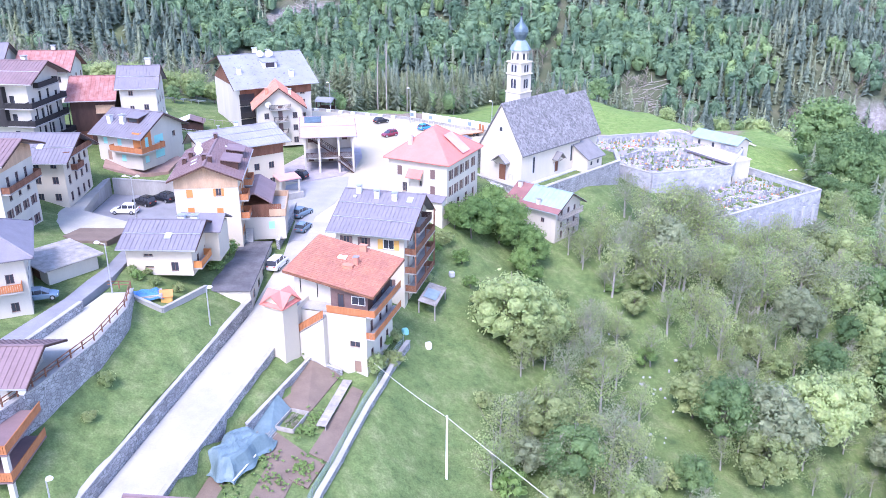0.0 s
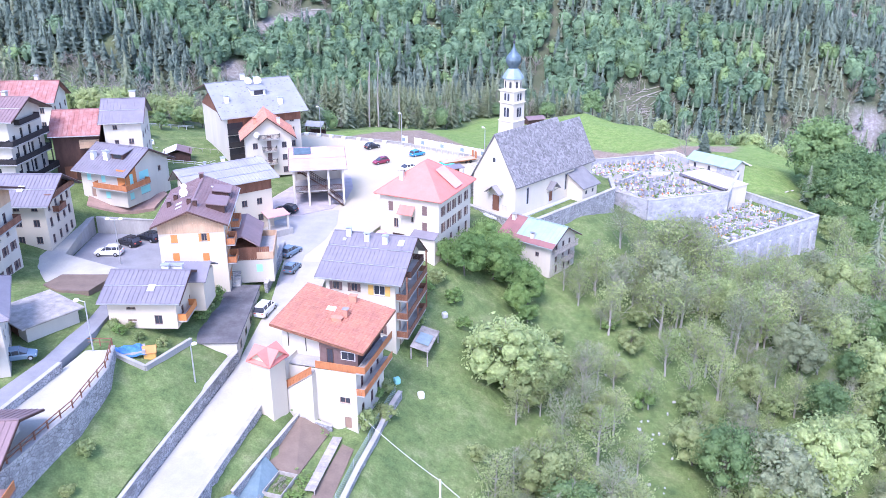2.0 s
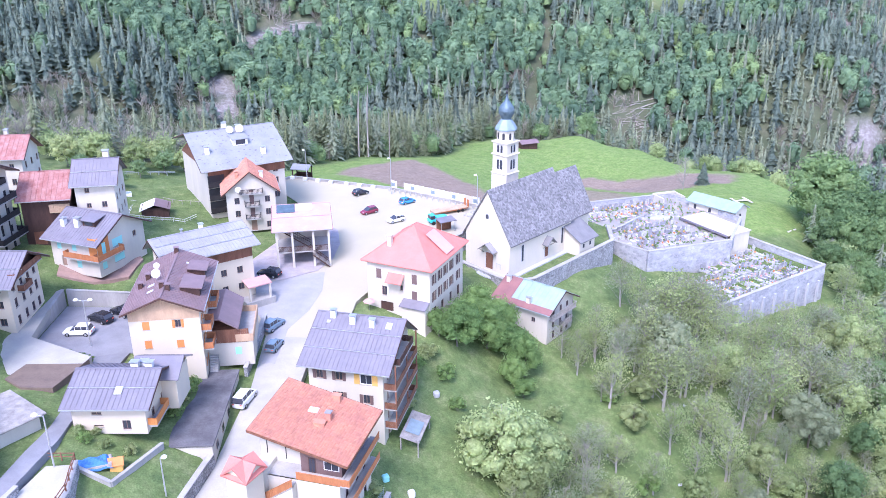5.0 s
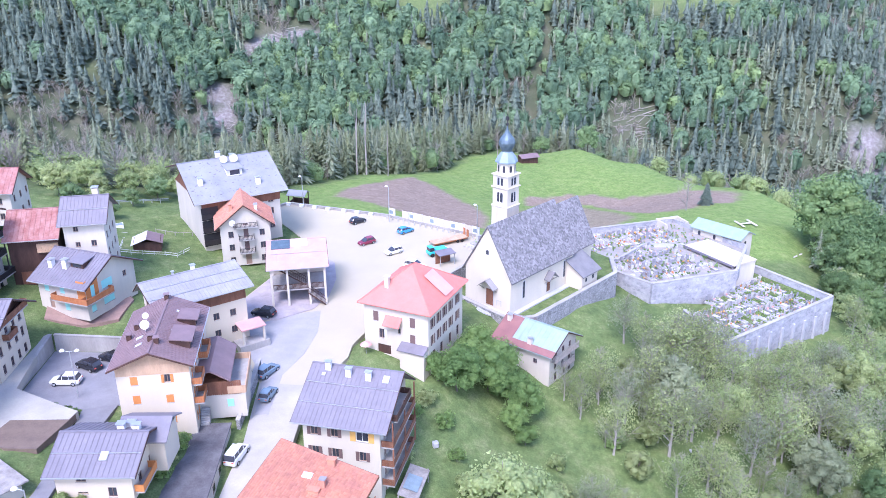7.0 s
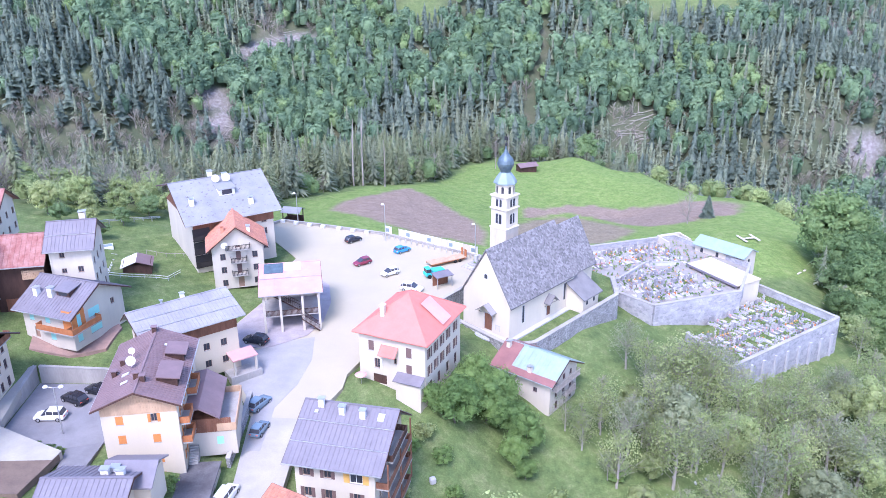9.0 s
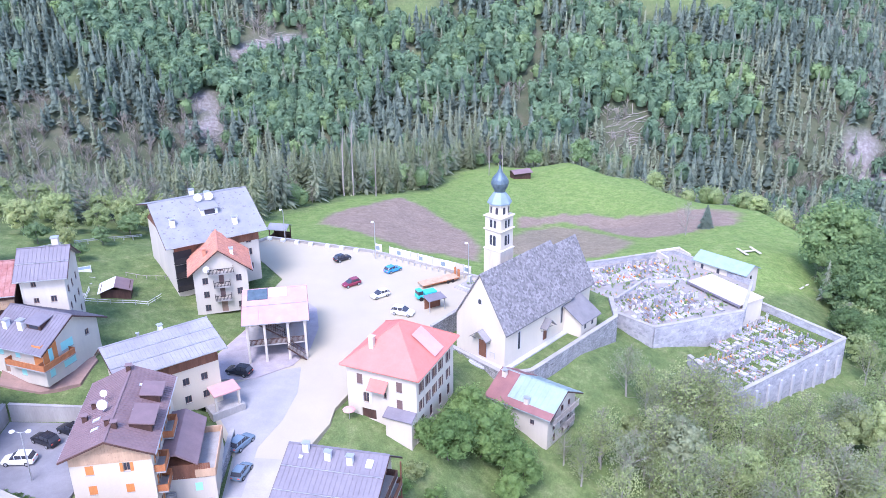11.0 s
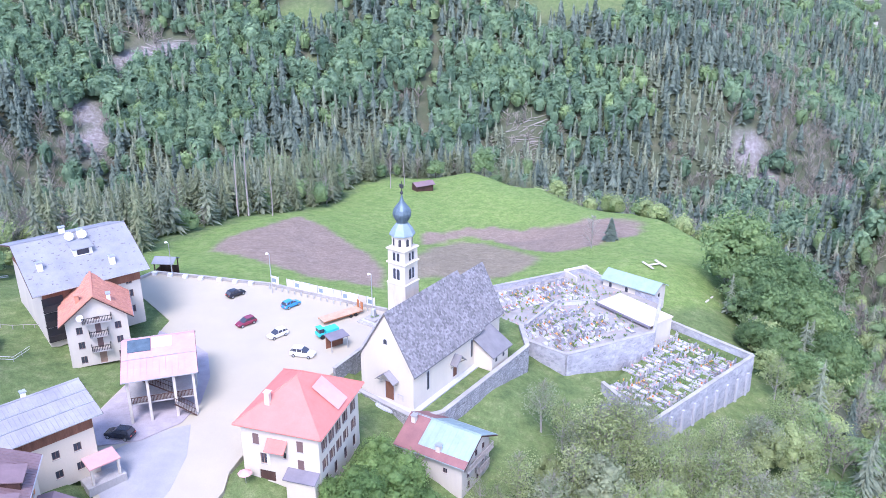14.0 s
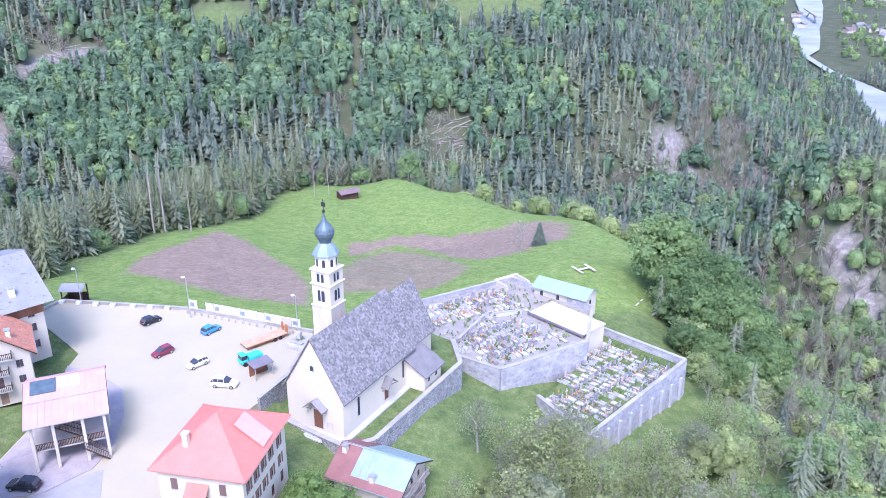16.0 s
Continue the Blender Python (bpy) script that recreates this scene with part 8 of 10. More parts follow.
SPARSE_AT = [(29.3, 142.3, 11.5), (33.1, 137.8, 11.5), (38.0, 134.9, 11.5), (45.0, 145.9, 11.5), (49.7, 149.2, 11.5), (45.1, 154.4, 11.5), (54.4, 147.6, 11.5), (59.3, 146.9, 11.0), (67.2, 148.9, 11.5), (75.8, 153.9, 11.5), (85.5, 162.3, 11.5), (38.0, 142.8, 11.5), (29.9, 131.2, 11.5), (43.9, 136.0, 11.5), (49.1, 137.6, 11.5), (52.9, 134.8, 11.5), (60.8, 137.9, 11.5), (67.7, 140.3, 11.5), (75.1, 143.2, 11.5), (39.2, 132.2, 11.5), (39.8, 154.4, 10.2), (49.4, 155.0, 11.5), (61.2, 144.0, 11.5), (67.7, 145.2, 11.5), (82.7, 152.0, 11.5), (37.1, 158.0, 11.5), (45.1, 150.7, 11.5), (50.5, 151.8, 11.5), (56.4, 158.2, 9.2), (40.1, 150.7, 10.9), (60.3, 151.5, 9.6), (67.1, 152.6, 11.0), (56.9, 153.3, 8.5), (75.1, 155.2, 11.4), (85.8, 161.3, 11.5), (99.7, 172.4, 11.5), (88.7, 172.7, 11.5), (18.2, 103.9, 9.0), (22.7, 100.6, 10.7), (26.6, 108.2, 8.5), (18.5, 94.0, 8.5), (22.7, 90.8, 10.9), (28.6, 100.4, 9.0), (19.4, 85.1, 8.0), (24.5, 88.4, 10.0), (27.2, 87.0, 6.7), (38.1, 123.3, 10.5), (43.7, 126.0, 11.9), (45.9, 119.4, 12.6), (51.9, 130.1, 13.5), (57.3, 133.6, 13.9), (62.2, 138.5, 12.0), (69.8, 147.3, 8.9), (71.8, 137.8, 11.1), (40.7, 118.1, 10.3), (48.4, 136.2, 9.1), (57.6, 141.5, 9.6), (77.4, 140.4, 11.4), (33.4, 114.9, 8.9), (25.5, 137.4, 8.8), (29.2, 141.1, 8.5), (33.0, 141.2, 8.0), (36.0, 140.1, 6.8), (44.3, 150.3, 13.4), (47.5, 151.4, 14.0), (52.6, 157.7, 11.5), (6.1, 81.2, 9.8), (7.6, 88.8, 8.8), (17.3, 110.9, 7.5), (22.5, 110.2, 7.5), (54.4, 142.0, 9.6), (69.5, 152.8, 7.8), (69.6, 140.6, 9.9), (55.1, 124.0, 8.8), (43.1, 135.8, 9.0), (45.2, 124.2, 10.7), (28.4, 118.1, 8.0), (14.7, 85.3, 8.0), (90.2, 155.6, 11.2), (77.9, 147.0, 10.4), (62.2, 145.2, 9.6), (70.1, 151.1, 9.6), (77.8, 158.5, 9.6), (55.8, 146.3, 8.4), (64.2, 154.0, 8.4)]
BUSH_AT = [(5.6, 117.3, 3), (0.1, 131.6, 3), (-1.6, 129.4, 3), (40.1, 115.5, 4), (42.0, 112.3, 4), (32.4, 114.6, 4), (7.0, 85.2, 4), (29.9, 88.6, 4), (35.1, 90.7, 3), (-8.6, 93.2, 3), (-6.4, 96.3, 2.5), (30.4, 132.5, 3), (61.8, 115.4, 4), (66.9, 113.8, 4), (84.5, 143.2, 4), (77.9, 126.8, 4), (6.0, 95.5, 3), (8.2, 81.1, 4), (-37.0, 78.1, 2.2), (-36.9, 72.6, 1.6), (-40.1, 98.2, 1.6), (-37.8, 98.0, 1.5), (-34.9, 98.2, 2), (-32.0, 113.3, 2.6), (55, 118, 4), (70, 120, 4), (3.2, 128.4, 3.2), (20, 126, 3)]


def slope_trees():
    lush = [tree_kind("green_tree", 200 + s, LUSH, 26, 110, 0.0215, 0.44, "dense bright green leafy tree on the grassy slope", low=0.04) for s in range(3)]
    plant(lush, LUSH_AT, 1)
    big = [tree_kind("broadleaf_tree", 210 + s, (YOUNG, ASH, DEEP, OLIVE)[s], 26, 105, 0.018, 0.42, "leafy yellow-green tree in the thicket below the village", low=0.02, twigs=70) for s in range(4)]
    plant(big, BIG_AT, 2)
    sp = [tree_kind("sparse_tree", 220 + s, (ASH, OLIVE, YOUNG, ASH)[s], 28, 44, 0.013, 0.26, "slender tree with bare twigs and sparse pale spring leaves", PALEBARK, 0.08, 150, 0) for s in range(4)]
    plant(sp, SPARSE_AT, 3)
    bare = [tree_kind("bare_shrub", 260 + s, ASH, 16, 30, 0.012, 0.34, "grey-brown leafless thicket shrub on the slope", PALEBARK, 0.02, 200, 0) for s in range(2)]
    r = random.Random(9)
    more = []
    while len(more) < 210:
        x, y = r.uniform(8, 92), r.uniform(78, 152)
        gap = (x - 34) ** 2 / 36 + (y - 106) ** 2 / 260 < 1 or (x - 20) ** 2 / 70 + (y - 129) ** 2 / 80 < 1 or (x - 57) ** 2 / 30 + (y - 112) ** 2 / 80 < 0.5 or (x - 30) ** 2 / 30 + (y - 88) ** 2 / 60 < 0.6
        if not gap and x > 6 + (y - 80) * 0.2 and y < 150 - max(0, 40 - x) * 0.5:
            more.append((x, y, r.uniform(3.5, 8.5)))
    plant([sp[0], sp[1], bare[0], sp[2], sp[3], big[0], sp[0], bare[1], sp[2], big[1]], more, 4)
    bush = [tree_kind("bush", 230 + s, (YOUNG, ASH, LUSH)[s], 12, 60, 0.04, 0.56, "rounded leafy green bush on the grassy slope", low=0.0, twigs=20) for s in range(3)]
    plant(bush, BUSH_AT, 5)
    hedge = [tree_kind("hedge_bush", 236 + s, (LUSH, DEEP)[s], 10, 50, 0.05, 0.6, "clipped green hedge bush at the car park's edge", low=0.0) for s in range(2)]
    plant(hedge, [(-57.4 + i * 1.15, 122.4 - i * 0.3, 1.5) for i in range(9)], 12)
    plant(bush, [(-34, 110.3, 2.2), (-32.4, 110.5, 2), (-32.4, 107.4, 2.4), (-41.2, 99.4, 1.6), (-39.4, 99.8, 1.4), (-19.0, 95.4, 1.8), (-17.8, 95.8, 1.4), (-7.0, 101.6, 2.4), (-8.2, 99.6, 2.2), (-3.6, 125.6, 2.6), (-2.4, 120.8, 2), (4.6, 122.6, 2.6)], 13)
    bank = [tree_kind("bank_tree", 280 + s, (YOUNG, ASH, BEECH)[s], 18, 80, 0.024, 0.42, "young yellow-green tree on the bank behind the houses", low=0.03, twigs=40) for s in range(3)]
    plant(bank, [(-74, 222, 8), (-68, 219, 7), (-63.5, 209, 6), (-70, 208, 7), (-75, 204, 7), (-66, 199, 5), (-80, 212, 9), (-71.5, 195, 5), (-78, 196, 6), (-61, 216, 7), (-84, 203, 8), (-67, 189, 4)], 14)
    great = [tree_kind("beech_tree", 240 + s, DEEP, 36, 110, 0.019, 0.38, "large green beech beside the cemetery", low=0.03) for s in range(3)]
    plant(great, [(107, 224, 21), (113, 214, 21), (105, 212, 17), (119, 232, 19), (124, 222, 21), (103, 200, 17), (112, 200, 18), (121, 208, 19), (99, 189, 12), (97, 180, 11), (110, 188, 15), (118, 194, 16), (130, 236, 18), (94, 193, 8), (128, 248, 14)], 6)
    edge = [tree_kind("field_tree", 250 + s, (BEECH, YOUNG)[s], 20, 70, 0.032, 0.4, "round green tree at the edge of the field", low=0.04) for s in range(2)]
    plant(edge, [(71, 374, 14), (117, 299, 9), (114, 310, 6), (124, 288, 6), (52, 386, 9), (97, 350, 9), (121, 294, 5)], 7)
    retire(lush + big + sp + bare + bush + hedge + bank + great + edge)


slope_trees()


def field_edge_fir():
    e = thing("spruce", 86, 260.5, gz(86, 260.5) - 0.3, 0, "dark spruce standing alone in the ploughed field", "tree")
    part("trunk", trunk_shape(3, 0.9, 0.02, 0.004, 0), BARK, e)
    quads("needles", conifer_shape(300, 18, 12, 0.3), FIR, e)
    e.scale = (7.5, 7.5, 7.5)
    e = thing("bare_tree", 78, 254, gz(78, 254) - 0.3, 0, "leafless grey tree in the field", "tree")
    part("trunk", trunk_shape(5, 0.8, 0.015, 0.004, 8), PALEBARK, e)
    quads("bare_twig", twig_shape(302, 170, 0.45, 0.1, 0.004), TWIG, e)
    e.scale = (11, 11, 11)


field_edge_fir()


def snags():
    for i, (x, y, h) in enumerate(((-24.5, 302, 24), (-21.4, 303, 26), (-14, 306, 17), (36, 366, 15), (30, 362, 13))):
        e = thing("dead_tree", x, y, gz(x, y) - 0.4, i * 50, "bare bleached dead conifer trunk", "tree", "dead trees")
        part("trunk", trunk_shape(400 + i, 1.0, 0.013, 0.004, 0, 6), SNAG, e)
        quads("bare_twig", twig_shape(410 + i, 16, 0.1, 0.25, 0.003), SNAG, e)
        e.scale = (h, h, h)
    # windthrown trunks on the far slope and in the thicket
    r = random.Random(5)
    bm = bmesh.new()
    for cx, cy, n, sp in ((150, 616, 70, 20), (-118, 702, 34, 24), (255, 705, 12, 16), (110, 600, 10, 16), (347, 716, 24, 14), (356, 672, 12, 10), (-145, 590, 16, 14)):
        for i in range(n):
            x, y = cx + r.gauss(0, sp * 0.5), cy + r.gauss(0, sp * 0.5)
            a, ln = r.gauss(0.4, 1.0), r.uniform(6, 15)
            x1, y1 = x + math.cos(a) * ln, y + math.sin(a) * ln * 0.6
            tube(bm, (x, y, gz(x, y) + 1.0), (x1, y1, gz(x1, y1) + r.uniform(0.5, 3)), 0.24, 0.1, 4)
    tagged(part("windthrown_trunks", bm, SNAG), "bleached fallen trunks lying on the mountainside", "fallen trees", kind="stuff")
    e = thing("fallen_tree", 47.6, 143.4, gz(47.6, 143.4) + 1.4, 24, "pale fallen tree with forked bare branches", "tree")
    bm = bmesh.new()
    tube(bm, (-1, 0, -0.6), (6, 0, 0.9), 0.3, 0.17, 7)
    part("trunk", bm, SNAG, e)
    bm = bmesh.new()
    for i in range(7):
        a = -0.9 + i * 0.3
        tube(bm, (4 + i * 0.3, 0, 0.5 + i * 0.06), (7 + i * 0.4, a * 2.6, 1.6 + 0.4 * math.sin(i * 2)), 0.1, 0.03, 5)
    part("forked_branch", bm, SNAG, e)


snags()


def gully_rubble():
    """Pale stones in the gully."""
    r = random.Random(6)
    bm = bmesh.new()
    for cx, cy, n, s in ((33, 113, 16, 3.5), (30, 96, 10, 2.2), (42, 140, 24, 3)):
        for i in range(n):
            px, py = cx + r.gauss(0, s), cy + r.gauss(0, s * 1.3)
            q = r.uniform(0.08, 0.3)
            bx(bm, -q, q, -q * 0.7, q * 0.7, -q * 0.5, q * 0.5, m=pose(px, py, gz(px, py) + q * 0.1, r.uniform(0, 90), r.uniform(0, 90), r.uniform(0, 90)))
    tagged(part("gully_stones", bm, PALESTONE), "pale stones scattered in the gully", "stones", kind="stuff")


gully_rubble()


# ---- cemetery ----
def graves(poly, z, ang, rows, cols, ox, oy, dx, dy, seed, group):
    """Rows of graves, each with kerb, slab and headstone, on a terrace."""
    r = random.Random(seed)
    kinds = []
    for i, (mk, ms) in enumerate(((MARBLE, MARBLE), (GRANITE, MARBLE), (MARBLE, GRANITE), (GRANITE, GRANITE), (PALESTONE, MARBLE))):
        g = thing("grave", 0, 0, -400, 0, ("white marble grave with upright headstone", "grey granite kerb with pale headstone", "pale grave with dark headstone", "dark granite grave with headstone and flowers", "stone kerb with marble cross")[i], "grave", group)
        bm = bmesh.new()
        for a in ((-0.45, -0.35, -0.95, 0.95), (0.35, 0.45, -0.95, 0.95), (-0.35, 0.35, -0.95, -0.83), (-0.35, 0.35, 0.83, 0.95)):
            bx(bm, *a, -0.1, 0.22)
        part("kerb", bm, mk, g)
        bm = bmesh.new()
        bx(bm, -0.35, 0.35, -0.83, 0.83, -0.05, 0.18 if i % 2 == 0 else 0.1)
        part("slab", bm, ms if i != 3 else SOIL, g)
        bm = bmesh.new()
        if i == 4:
            bx(bm, -0.07, 0.07, 0.8, 0.92, 0.2, 1.3)
            bx(bm, -0.35, 0.35, 0.81, 0.91, 0.85, 1.0)
        else:
            bx(bm, -0.34, 0.34, 0.78, 0.92, 0.2, 0.95 + 0.1 * i, 0.05)
        part("headstone", bm, ms, g)
        bm = bmesh.new()
        for j in range(3):
            px, py = r.uniform(-0.28, 0.28), r.uniform(0.3, 0.75)
            lathe(bm, [(0.03, 0.15), (0.13, 0.3), (0.1, 0.42), (0.02, 0.46)], 6, px, py)
        part("flower", bm, (YOUNG, PINKR, LUSH, YELLOWP, ORANGEP)[i], g)
        kinds.append(g)
    c, s = math.cos(radians(ang)), math.sin(radians(ang))
    for i in range(rows):
        for j in range(cols):
            u, v = (j + r.uniform(-0.12, 0.12)) * dx, (i + r.uniform(-0.06, 0.06)) * dy
            x, y = ox + u * c - v * s, oy + u * s + v * c
            if r.random() < 0.1 or not bool(inside(poly, np.array(x), np.array(y))):
                continue
            f = r.uniform(0.9, 1.2)
            copy_thing(kinds[r.randrange(5)], pose(x, y, z, 0, 0, ang + (180 if i % 2 else 0)) @ Matrix.Diagonal((f, f * r.uniform(0.95, 1.1), f * r.uniform(0.8, 1.4), 1)))
    retire(kinds)


def shrink(poly, k):
    cx, cy = sum(p[0] for p in poly) / len(poly), sum(p[1] for p in poly) / len(poly)
    return [(cx + (x - cx) * k, cy + (y - cy) * k) for x, y in poly]


GRAVEL = mat("pale_gravel", (0.33, 0.31, 0.28), 0.95, 0.14, 0.5, 9, 0.2, col2=(0.24, 0.225, 0.2))
sheet("upper_cemetery_ground", UPPER, lambda x, y: -6.2, GRAVEL, "pale gravel ground of the upper cemetery", "ground", step=6)
graves(shrink(LOWER, 0.94), -10.55, 32.5, 14, 24, 53.6, 156.2, 1.45, 2.3, 1, "graves in the lower cemetery")
graves([(40, 186), (47, 177.5), (63.5, 183.2), (59, 192), (50, 197)], -6.15, 18, 8, 17, 41, 177.4, 1.4, 2.3, 2, "graves in the upper cemetery")
graves([(36, 196), (48, 199), (59, 196), (64, 205), (60, 211), (38, 204.5)], -6.15, 18, 8, 18, 37, 191.6, 1.4, 2.2, 3, "graves in the back cemetery")
wall_line("cemetery_dividing_wall", [(40.8, 187.6, -7, -5.6), (50.2, 197.6, -7, -5.4), (58.2, 197.4, -7, -5.2)], 0.4, PALESTONE, "low wall between the grave plots", 0.08)


def cemetery_plants():
    """Small evergreens and flowers between the graves."""
    r = np.random.RandomState(21)
    for nm, mt, n, lb in (("grave_shrubs", LUSH, 420, "small evergreen shrubs between the graves"), ("grave_blossoms", PINKR, 160, "pink flowers on the graves"), ("grave_yellow_blossoms", YELLOWP, 120, "yellow flowers on the graves")):
        vs = []
        for poly, z, k in ((LOWER, -10.5, 0.9), (UPPER, -6.15, 0.9)):
            q = shrink(poly, k)
            x, y = r.uniform(34, 84, n * 3), r.uniform(156, 212, n * 3)
            m = inside(q, x, y)
            for i, (px, py) in enumerate(zip(x[m][:n], y[m][:n])):
                s = r.uniform(0.3, 0.8) if mt is LUSH else r.uniform(0.25, 0.4)
                vs.append(crown_shape(600 + i % 6, 3, 6, 0.24, 0.55, 0.0) * s * np.array([1, 1, 1.2]) + np.array([px, py, z]))
        tagged(quads(nm, np.concatenate(vs), mt), lb, "grave plants", kind="stuff")


cemetery_plants()


def chapel():
    e = thing("cemetery_chapel", 70.4, 203.4, -7.4, -49, "cream chapel with pale green metal roof in the cemetery", "chapel")
    bm = bmesh.new()
    bx(bm, -6.2, 6.2, -2.6, 2.8, -2.5, 3.0)
    w = part("wall", bm, PALE, e)
    bm = bmesh.new()
    for s in (-1, 1):
        slab(bm, [(-6.7, s * 3.3, 2.95), (6.7, s * 3.3, 2.95), (6.7, 0.1, 4.5), (-6.7, 0.1, 4.5)], 0.18)
    part("roof", bm, GREENR, e, "pale green sheet roof")
    bm = bmesh.new()
    for x in (-6.19, 6.19):
        bm.faces.new([bm.verts.new(p) for p in ((x, -2.6, 3.0), (x, 2.8, 3.0), (x, 0.1, 4.3))])
    part("gable", bm, PALE, w)
    for x in (-4.4, -0.4, 3.0):
        bm = bmesh.new()
        pts = [(-0.35, 0), (0.35, 0)] + [(0.35 * math.cos(a), 1.1 + 0.35 * math.sin(a)) for a in [math.pi * i / 6 for i in range(7)]]
        bm.faces.new([bm.verts.new((x + px, -2.63, 0.9 + pz)) for px, pz in pts])
        part("arched_window", bm, GLASS, w)
    bm = bmesh.new()
    bx(bm, 6.19, 6.23, -0.6, 0.2, 0.8, 2.0)
    part("window", bm, GLASS, w)
    c = thing("burial_niche_hall", 65.0, 190.8, -6.2, -61, "flat-roofed hall of burial niches with lilac fascia", "columbarium")
    bm = bmesh.new()
    bx(bm, -7.4, 6.8, -2.2, 5.2, 0.7, 0.95)
    part("flat_roof", bm, CREAM, c, "pale flat roof")
    bm = bmesh.new()
    bx(bm, -7.5, 6.9, -2.35, -2.201, 0.45, 0.95)
    part("fascia", bm, LAV, c, "lilac sheet fascia")
    bm = bmesh.new()
    bx(bm, -7.2, 6.6, -0.4, 5.0, -4.4, 0.7)
    nb = part("niche_block", bm, WHITE, c)
    for i in range(8):
        bm = bmesh.new()
        bx(bm, -6.9 + i * 1.65, -5.5 + i * 1.65, -0.45, -0.39, -0.8 + 0.9, 0.62)
        part("niche_row", bm, MARBLE, nb)
    for x in (-7.0, -2.6, 1.9, 6.4):
        bm = bmesh.new()
        bx(bm, x - 0.12, x + 0.12, -2.1, -1.86, -0.3, 0.7)
        part("post", bm, PALESTONE, c)
    s = thing("utility_shed", 53.6, 163.4, -14.8, 32.5, "small shed with lilac metal roof against the cemetery wall", "shed")
    bm = bmesh.new()
    bx(bm, -3.4, 3.0, -2.6, 2.4, -1.5, 4.4)
    part("wall", bm, PALESTONE, s)
    bm = bmesh.new()
    slab(bm, [(-3.8, -3.0, 4.3), (3.4, -3.0, 4.3), (3.4, 2.8, 5.1), (-3.8, 2.8, 5.1)], 0.16)
    part("roof", bm, LAV, s)
    o = thing("pergola", 60.6, 212.0, -6.2, 18, "open white stone frame round family graves", "grave enclosure")
    for x in (-3.0, 3.0):
        bm = bmesh.new()
        bx(bm, x - 0.2, x + 0.2, -3.0, 1.4, 0, 1.4)
        part("side_wall", bm, WHITE, o)
    bm = bmesh.new()
    bx(bm, -3.2, 3.2, 1.404, 1.8, 0, 1.5)
    part("back_wall", bm, WHITE, o)


chapel()
# buttresses of the lower cemetery wall
for i in range(9):
    f = (i + 0.5) / 9
    x, y = 56.4 + 28.4 * f, 157.6 + 18.4 * f
    e = tagged(box("buttress", -0.3, 0.3, -0.75, -0.31, 0, 7.2, PALESTONE, None, 0.05), "streaked concrete buttress of the cemetery wall", "buttress", "buttresses of the cemetery wall")
    e.matrix_basis = pose(x, y, -17.4 - f * 2, 0, 0, 32.8)


